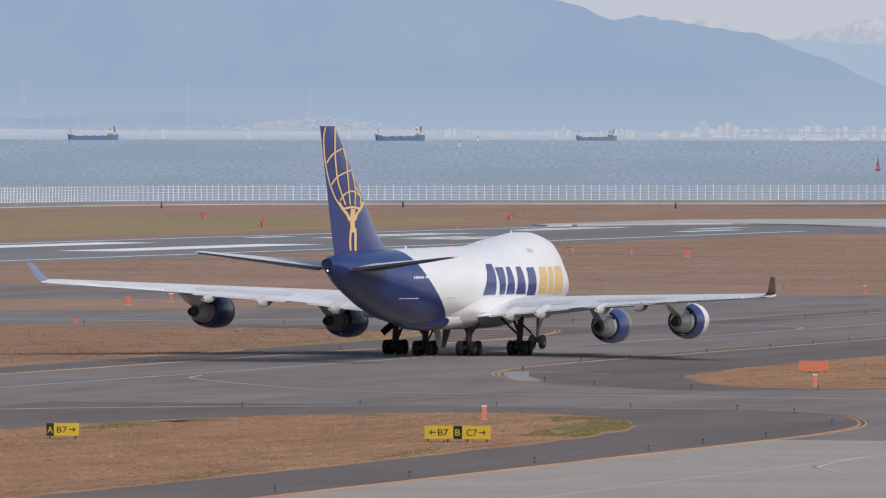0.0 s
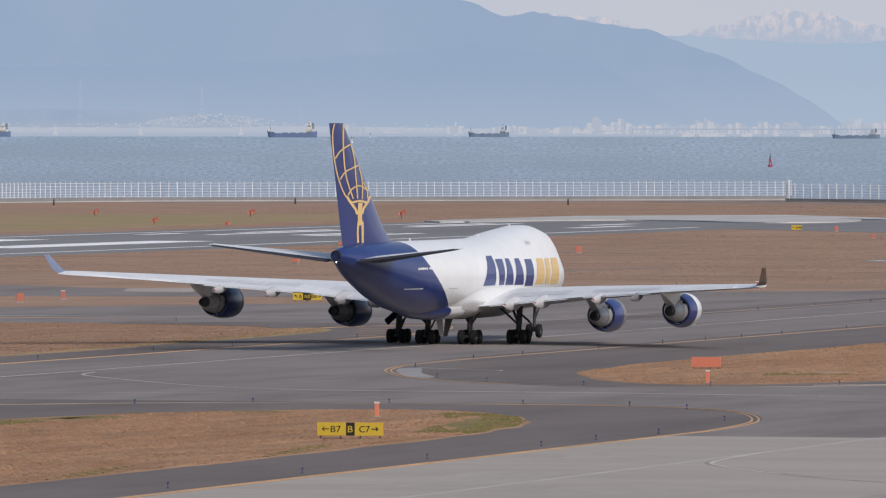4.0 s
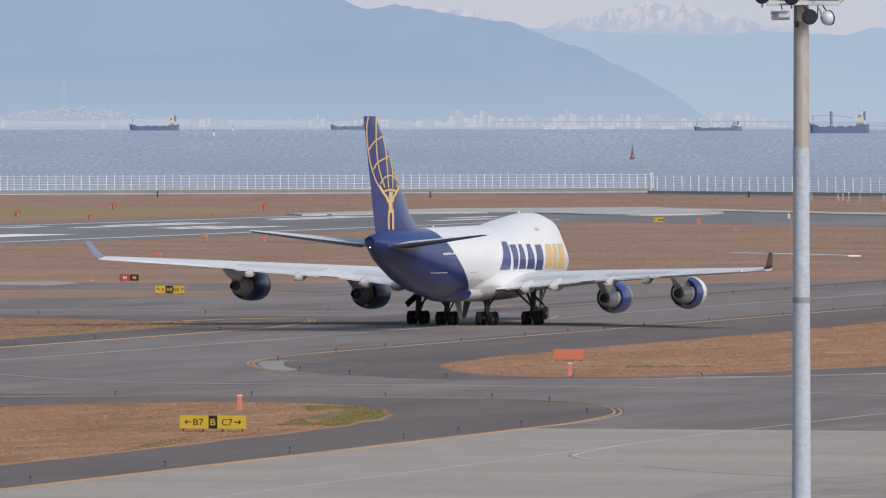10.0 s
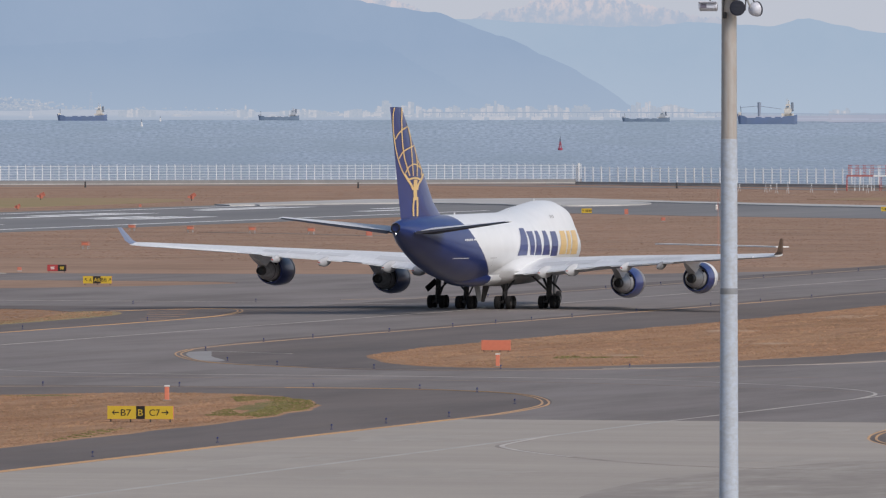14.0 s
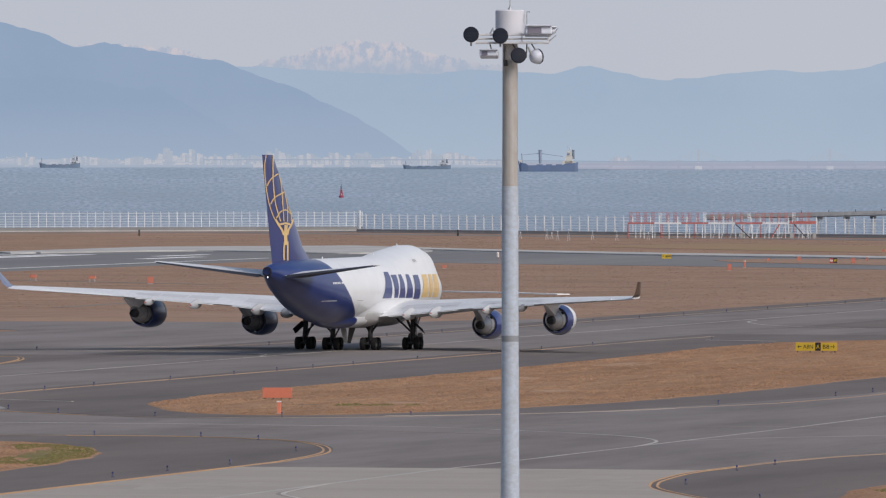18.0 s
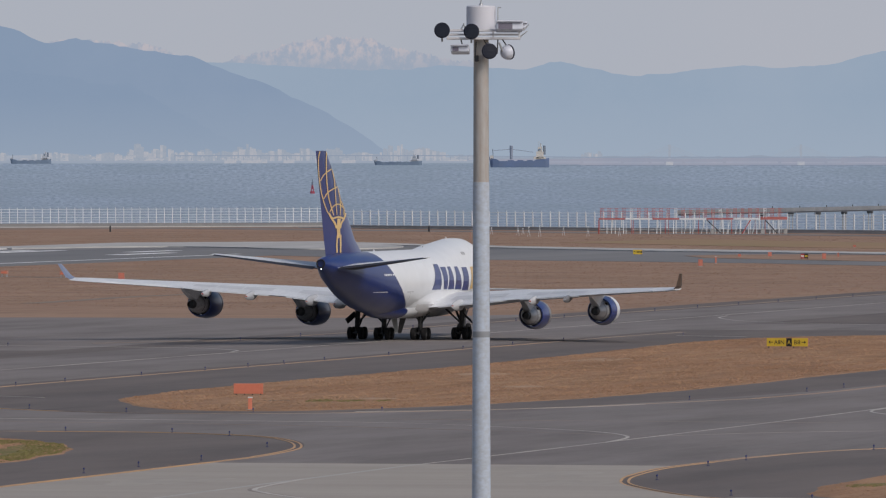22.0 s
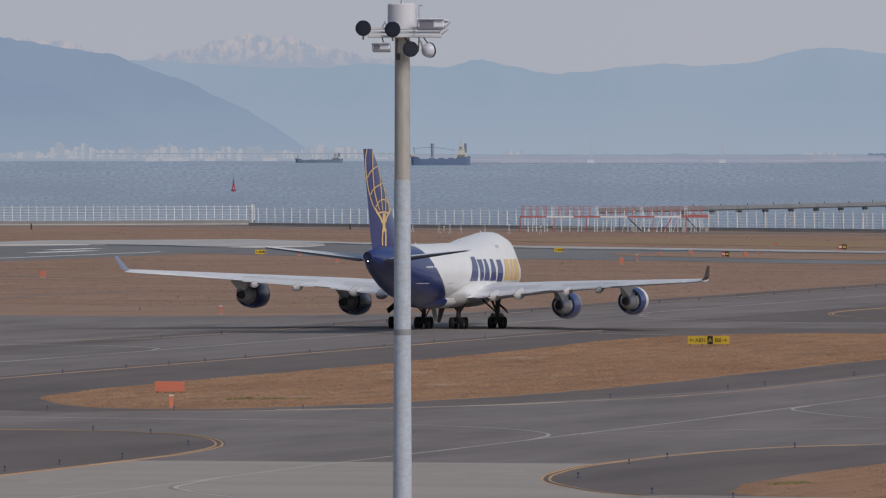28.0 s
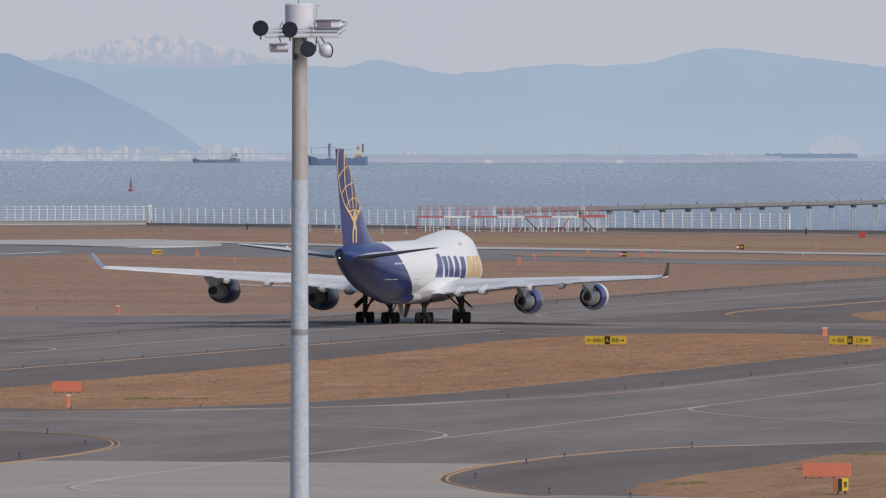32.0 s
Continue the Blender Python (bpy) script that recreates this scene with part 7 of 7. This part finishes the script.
# blocks of the town: from, to, height; each a cluster of unequal houses
for r0, r1, h in [(-1.5, 0.3, 0.35), (1.5, 2.9, 1.15), (3.7, 5.5, 1.0), (6.0, 7.6, 0.55), (8.5, 9.6, 0.95), (10.0, 11.6, 0.5), (11.9, 14.3, 1.15), (14.6, 17.6, 0.6), (18.2, 19.6, 0.9), (20.3, 21.2, 0.85), (21.5, 22.4, 1.0), (23.2, 26.0, 0.35), (26.8, 27.6, 1.0), (28.0, 29.0, 1.25), (29.2, 32.5, 0.8), (46.9, 47.3, 0.45), (48.0, 48.5, 0.45), (-12.5, -11.0, 0.4), (-24, -21, 0.4), (-8, -4, 0.35), (77.2, 79.8, 0.2)]:
    block = far_thing("town_block", (r0 + r1) / 2, -0.5, 4850, "pale apartment buildings of a far town in haze", "buildings", "blocks of the far town")
    n = max(4, int((r1 - r0) * 6))
    for k in range(n):
        a = r0 - 0.3 + (r1 - r0 + 0.6) * (k + rnd.uniform(-0.4, 0.4)) / n
        lift = math.exp(-((a - (r0 + r1) / 2) / (0.45 * (r1 - r0) + 0.25)) ** 2)
        top, w, d = h * (0.12 + 0.95 * lift * rnd.uniform(0.35, 1.0)), rnd.uniform(0.2, 0.55), 4850 - rnd.uniform(0, 12)
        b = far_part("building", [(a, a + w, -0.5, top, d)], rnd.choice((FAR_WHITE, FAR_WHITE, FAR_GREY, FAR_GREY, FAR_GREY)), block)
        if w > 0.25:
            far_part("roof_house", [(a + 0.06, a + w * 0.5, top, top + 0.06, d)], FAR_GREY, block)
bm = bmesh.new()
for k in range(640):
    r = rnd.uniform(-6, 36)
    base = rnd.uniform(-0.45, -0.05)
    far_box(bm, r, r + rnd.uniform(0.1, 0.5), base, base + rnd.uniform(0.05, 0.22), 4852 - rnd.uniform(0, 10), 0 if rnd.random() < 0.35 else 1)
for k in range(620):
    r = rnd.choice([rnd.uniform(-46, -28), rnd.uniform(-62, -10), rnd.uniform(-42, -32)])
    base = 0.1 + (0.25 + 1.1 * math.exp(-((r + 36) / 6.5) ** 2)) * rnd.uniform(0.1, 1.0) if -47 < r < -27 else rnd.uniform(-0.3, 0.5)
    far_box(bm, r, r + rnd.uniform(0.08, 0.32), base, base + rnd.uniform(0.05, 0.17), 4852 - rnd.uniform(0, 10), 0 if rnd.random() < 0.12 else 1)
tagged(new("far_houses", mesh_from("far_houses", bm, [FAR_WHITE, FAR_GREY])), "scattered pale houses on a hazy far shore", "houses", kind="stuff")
for r, h in ((-51.5, 0.35), (-43.0, 0.4), (-33.0, 0.3), (-11.6, 0.8)):
    beacon = far_thing("harbour_beacon", r, -0.7, 4846, "slim white harbour beacon far off in haze", "beacon", "white harbour beacons")
    far_part("tower", [(r - 0.09, r + 0.09, -0.7, h - 0.12, 4846)], FAR_WHITE, beacon)
    far_part("lantern", [(r - 0.06, r + 0.06, h - 0.12, h, 4846)], FAR_GREY, beacon)
    far_part("base", [(r - 0.2, r + 0.25, -0.7, -0.35, 4845)], FAR_WHITE, beacon)
for r0, r1, lo, hi in [(11.0, 12.2, -0.85, -0.25), (12.7, 15.3, -0.8, -0.3), (16.9, 18.0, -0.8, -0.3), (20.1, 20.6, -0.75, -0.2), (22.7, 24.1, -0.8, -0.35), (3.2, 5.0, -0.45, -0.2), (0.1, 0.8, -0.45, 0.1), (1.2, 1.9, -0.4, 0.05), (-9.5, -7.6, -0.5, -0.3), (-19, -17, -0.45, -0.25), (33.0, 35.2, -0.6, -0.3), (50.0, 51.5, -0.6, -0.4), (72.5, 75.5, -0.35, -0.2)]:
    shed = far_thing("waterfront_shed", (r0 + r1) / 2, lo, 4826, "low white shed on the far waterfront", "shed", "waterfront sheds")
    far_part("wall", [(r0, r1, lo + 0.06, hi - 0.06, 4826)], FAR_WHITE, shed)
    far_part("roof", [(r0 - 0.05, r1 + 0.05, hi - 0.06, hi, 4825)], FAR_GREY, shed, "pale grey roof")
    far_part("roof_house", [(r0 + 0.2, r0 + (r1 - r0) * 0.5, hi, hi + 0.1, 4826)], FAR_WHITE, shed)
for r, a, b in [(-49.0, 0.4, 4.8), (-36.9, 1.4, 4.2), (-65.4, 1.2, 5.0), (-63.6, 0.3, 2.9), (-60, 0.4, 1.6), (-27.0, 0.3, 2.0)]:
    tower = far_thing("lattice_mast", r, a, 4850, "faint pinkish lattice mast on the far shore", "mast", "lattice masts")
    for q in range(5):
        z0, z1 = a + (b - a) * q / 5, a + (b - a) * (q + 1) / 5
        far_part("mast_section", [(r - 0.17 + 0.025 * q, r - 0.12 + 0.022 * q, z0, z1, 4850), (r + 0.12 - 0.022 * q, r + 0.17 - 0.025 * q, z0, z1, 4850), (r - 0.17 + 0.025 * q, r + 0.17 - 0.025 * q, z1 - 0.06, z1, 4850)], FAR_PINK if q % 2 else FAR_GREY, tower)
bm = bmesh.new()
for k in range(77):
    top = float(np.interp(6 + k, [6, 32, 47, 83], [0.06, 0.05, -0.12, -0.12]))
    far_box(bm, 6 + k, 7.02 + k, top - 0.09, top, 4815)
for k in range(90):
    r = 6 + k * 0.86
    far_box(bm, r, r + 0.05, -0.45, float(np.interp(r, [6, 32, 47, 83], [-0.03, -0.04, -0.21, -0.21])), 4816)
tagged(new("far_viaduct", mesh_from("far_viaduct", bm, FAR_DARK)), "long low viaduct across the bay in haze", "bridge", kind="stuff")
for r in (55.4, 68.5):
    pylon = far_thing("bridge_pylon", r, -0.97, 4818, "pale pylon of a cable-stayed bridge in haze", "bridge pylon", "bridge pylons")
    far_part("shaft", [(r - 0.12, r + 0.12, -0.62, 1.1, 4818)], FAR_GREY, pylon)
    far_part("footing", [(r - 0.36, r + 0.36, -0.97, -0.60, 4632)], FAR_WHITE, pylon, "white footing")
    for sgn in (-1, 1):
        for q in range(1, 7):
            yaw0, yaw1 = r / 1000 - radians(15.3), (r + sgn * q * 0.5) / 1000 - radians(15.3)
            a = Vector((4818 * math.sin(yaw0), 4818 * math.cos(yaw0), EYE[2] + 4.818 * (0.2 + 0.14 * q)))
            b = Vector((4818 * math.sin(yaw1), 4818 * math.cos(yaw1), EYE[2] - 4.818 * 0.15))
            o = pylon.matrix_basis.translation
            part("cable", rod(a - o, b - o, 0.12, 0.12, 3), FAR_GREY, pylon)
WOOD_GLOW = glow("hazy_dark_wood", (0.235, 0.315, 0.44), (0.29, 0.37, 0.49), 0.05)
bm = bmesh.new()
for k in range(60):
    r = 83.0 + k * 0.153
    far_box(bm, r, r + 0.2, -0.44, -0.01 + 0.10 * noise.noise(Vector((k * 0.4, 0, 0))), 4810)
tagged(new("far_wood", mesh_from("far_wood", bm, WOOD_GLOW)), "dark strip of trees on the far shore", "wood", kind="stuff")
bm = bmesh.new()
for k in range(34):
    u = k / 33
    r = 87.6 + 5.0 * u
    top = 0.15 + 1.75 * math.sin(math.pi * (0.05 + 0.9 * u)) ** 0.75
    far_box(bm, r, r + 0.08, 0.0, top, 4820)
    far_box(bm, r, r + 0.16, top - 0.1, top, 4820)
tagged(new("far_coaster", mesh_from("far_coaster", bm, FAR_WHITE)), "pale lattice hump of a far roller coaster", "structure", kind="stuff")


# ---- grass tufts, stuff ----
def inside(px, py, poly):
    """Which of the points lie in a plan outline."""
    hit = np.zeros(len(px), bool)
    n = len(poly)
    for i in range(n):
        (x0, y0), (x1, y1) = poly[i][:2], poly[(i + 1) % n][:2]
        if y0 == y1:
            continue
        c = ((y0 > py) != (y1 > py)) & (px < (x1 - x0) * (py - y0) / (y1 - y0) + x0)
        hit ^= c
    return hit


def tuft_material(name, base, tones):
    """Dry turf whose clumps differ from one another."""
    m = mat(name, base, 0.95, spec=0.05, vary=[(a, b, c, d, e, (t[0] * 1.02, t[1] * 1.05, t[2] * 1.12)) for a, b, c, d, e, t in DRY])
    tn = m.node_tree
    geo = tn.nodes.new("ShaderNodeNewGeometry")
    ramp = tn.nodes.new("ShaderNodeValToRGB")
    ramp.color_ramp.interpolation = "CONSTANT"
    for k, c in enumerate(tones):
        e = ramp.color_ramp.elements[k] if k < 2 else ramp.color_ramp.elements.new(k / len(tones))
        e.position, e.color = k / len(tones), (*c, 1)
    tn.links.new(geo.outputs["Random Per Island"], ramp.inputs[0])
    mul = tn.nodes.new("ShaderNodeMix")
    mul.data_type, mul.blend_type = "RGBA", "MULTIPLY"
    mul.inputs["Factor"].default_value = 1.0
    tint = tn.nodes["Principled BSDF"].inputs["Base Color"]
    tn.links.new(tint.links[0].from_socket, mul.inputs["A"])
    tn.links.new(ramp.outputs[0], mul.inputs["B"])
    tn.links.new(mul.outputs["Result"], tint)
    return m


TONES = [(0.90, 0.885, 0.885), (0.95, 0.935, 0.93), (1.0, 1.0, 1.0), (1.05, 1.045, 1.045), (1.11, 1.11, 1.11), (1.02, 0.97, 0.94), (0.97, 0.99, 0.91)]
TUFT = tuft_material("dry_grass_tuft", (0.365, 0.226, 0.150), TONES)
# tufts carry the same painted-in haze as FIELD
FIELD_TUFT = tuft_material("hazed_grass_tuft", (0.362, 0.236, 0.175), TONES[:6])
GREEN_TUFT = mat("green_grass_tuft", (0.165, 0.155, 0.066), 0.95, spec=0.05, vary=[(0.5, 1, 0.3, 1, 0.7, (0.27, 0.20, 0.10)), (3.0, 1, 1, 1, 0.6, (0.12, 0.128, 0.045))])


def make_tufts(name, x0, x1, y0, y1, count, h, w, keep, label, z0, stuff=None):
    stuff = stuff or TUFT
    rng = np.random.RandomState(len(name) + count)
    px, py = rng.uniform(x0, x1, count), rng.uniform(y0, y1, count)
    m = keep(px, py)
    px, py = px[m], py[m]
    n = len(px)
    clump = 0.5 + 0.5 * np.sin(px * 0.9 + 2 * np.sin(py * 0.06)) * np.sin(py * 0.11 + px * 0.3)
    hh = h * rng.uniform(0.35, 1.0, n) * (0.5 + 0.6 * clump)
    ww = w * rng.uniform(0.5, 1.3, n)
    a = rng.uniform(-0.9, 0.9, n)
    dx, dy = np.cos(a) * ww / 2, np.sin(a) * ww / 2
    tilt = rng.uniform(-0.6, 0.6, n) * ww
    zb = np.full(n, z0)
    lean_x, back = tilt * 0.3, hh * 0.35
    v = np.stack([np.stack([px - dx, py - dy, zb], 1), np.stack([px + dx, py + dy, zb], 1), np.stack([px + dx * 0.8 + lean_x, py + dy + back, zb + hh * 0.75], 1),
                  np.stack([px + dx * 0.2 + lean_x * 0.5, py + back * 0.5, zb + hh * 0.45], 1), np.stack([px - dx * 0.5 + lean_x, py - dy + back, zb + hh], 1)], 1).reshape(-1, 3)
    me = bpy.data.meshes.new(name)
    me.from_pydata(v.tolist(), [], (np.arange(n * 5).reshape(-1, 5)).tolist())
    me.materials.append(stuff)
    return tagged(new(name, me), label, "grass", kind="stuff")


for isl, x0, x1, y0, y1, c, h in [(0, -213, -167, 470, 646, 120000, 0.065), (1, -213, -164, 715, 1032, 120000, 0.075), (3, -113, -60, 536, 720, 26000, 0.06)]:
    make_tufts("grass_tufts", x0, x1, y0, y1, c, h, 0.22, lambda a, b, q=ISLANDS[isl]: inside(a, b, q), "short dry tufts of winter grass", 0.06)
make_tufts("grass_tufts", -480, -264, 1125, 1800, 70000, 0.032, 0.42, lambda a, b: (a < -266) & (b > 1190 + 0.6 * np.maximum(0, -a - 300)) & (a > -468) & (b < 1750 - 0.0 * a) & (b < 1690 + (-300 - a) * 0.75), "dry winter grass between runway and taxiway", 0.0, FIELD_TUFT)
make_tufts("grass_tufts", -345, -266, 740, 926, 110000, 0.035, 0.26, lambda a, b: (a < -268) & (b < 925 - np.maximum(0, (a + 292)) * 1.0), "dry winter grass beside a taxiway", 0.0)
make_tufts("grass_tufts", -700, -370, 1850, 2420, 40000, 0.035, 0.55, lambda a, b: ((a < -570) | (b > 2110 - (a + 530) * 1.36)) & (b < np.where(a > -650, 2470 - (a + 635) * 0.93, 2560 + (a + 667) * 0.7)), "dry winter grass along the shore", 0.0, FIELD_TUFT)


def green_spot(a, b):
    """Where the islands' turf is still green: by the rounded end, and in streaks along the edges."""
    edge = np.interp(b, [570, 595, 612, 623, 631, 641], [-168.5, -169.3, -171.2, -173.6, -177, -182.5])
    end = (edge - a < 3.4 + 1.4 * np.sin(a * 1.7 + b * 0.4)) & (b > 596) & (b < 637)
    rim = (np.abs(a + 203.5 - 0.02 * (b - 610)) < 1.3) & (b > 580) & (np.sin(b * 0.21) > 0.35)
    low = (a > -171.0) & (b < 596) & (np.sin(b * 0.16 + a) > 0.75) & (np.sin(a * 5 + b * 3) > 0)
    return (end | rim | low) & inside(a, b, ISLANDS[0])


make_tufts("green_tufts", -213, -167, 480, 646, 150000, 0.11, 0.20, green_spot, "green tufts among dry winter grass", 0.062, GREEN_TUFT)
make_tufts("green_tufts", -191, -180, 741, 757, 3000, 0.12, 0.20, lambda a, b: ((a + 186) / 4.2) ** 2 + ((b - 746) / 3.2) ** 2 < 0.5 + 0.5 * np.sin(a * 2.4), "green tufts among dry winter grass", 0.062, GREEN_TUFT)
make_tufts("grass_tufts", -278, -265.5, 795, 908, 9000, 0.06, 0.24, lambda a, b: (a > np.interp(b, [795, 840, 880, 905], [-267, -268.5, -271.5, -276])) & (a < np.interp(b, [795, 860, 893, 908], [-265.8, -266.3, -268.3, -273])), "short dry tufts of winter grass", 0.05)
make_tufts("weeds", -158.6, -156.6, 583, 593, 60, 0.16, 0.12, lambda a, b: ((a + 157.6) / 0.4) ** 2 + ((b - 589.5) / 1.6) ** 2 < 1.0, "dry weeds in the crack beside the apron", 0.04)
make_tufts("green_tufts", -113, -100, 548, 626, 12000, 0.08, 0.18, lambda a, b: inside(a, b, ISLANDS[3]) & (((a + 109.2) / 1.3) ** 2 + ((b - 560) / 3.6) ** 2 < 0.4 + 0.6 * np.sin(a * 2.3 + b * 0.7) ** 2) | (((a + 108) / 2.4) ** 2 + ((b - 618) / 2.6) ** 2 < 0.4 + 0.6 * np.sin(a * 2.1 + b) ** 2) | (((a + 107) / 1.0) ** 2 + ((b - 588) / 2) ** 2 < np.sin(a * 3 + b) ** 2), "green tufts among dry winter grass", 0.062, GREEN_TUFT)


# ---- what moves: the freighter rolls along taxiway A, its nose weaving a little: seconds, place along the taxiway, degrees to the left ----
ROLL = [(0, 813.48, -0.16), (1, 821.65, -0.27), (2, 829.95, -0.43), (4.5, 851.27, -0.4), (6, 864.28, -0.36), (8, 881.84, -0.14), (10, 899.12, 0.19), (12, 915.91, 0.4), (14.5, 936.66, 0.29), (16.5, 953.29, 0.31), (18, 965.85, 0.25), (20, 982.50, 0), (22, 999.30, -0.17), (24, 1016.92, -0.19), (25.5, 1030.47, -0.12), (27.5, 1048.48, -0.16), (29, 1061.60, 0), (30.5, 1074.29, 0.15), (32, 1086.85, 0.07)]


def motions():
    walk(freighter, [(t, pose(TAXI_A, y, 0.06, 0, 0, yaw)) for t, y, yaw in ROLL])
    ts, ys = [r[0] for r in ROLL], [r[1] for r in ROLL]
    for axle in AXLES:
        base = axle.matrix_basis.copy()
        rows = []
        for k in range(0, 321):
            t = k / 10
            turn = (float(np.interp(t, ts, ys)) - ys[0]) / 0.622
            rows.append((t, base @ Matrix.Rotation(-turn, 4, "X")))
        walk(axle, rows)


motions()
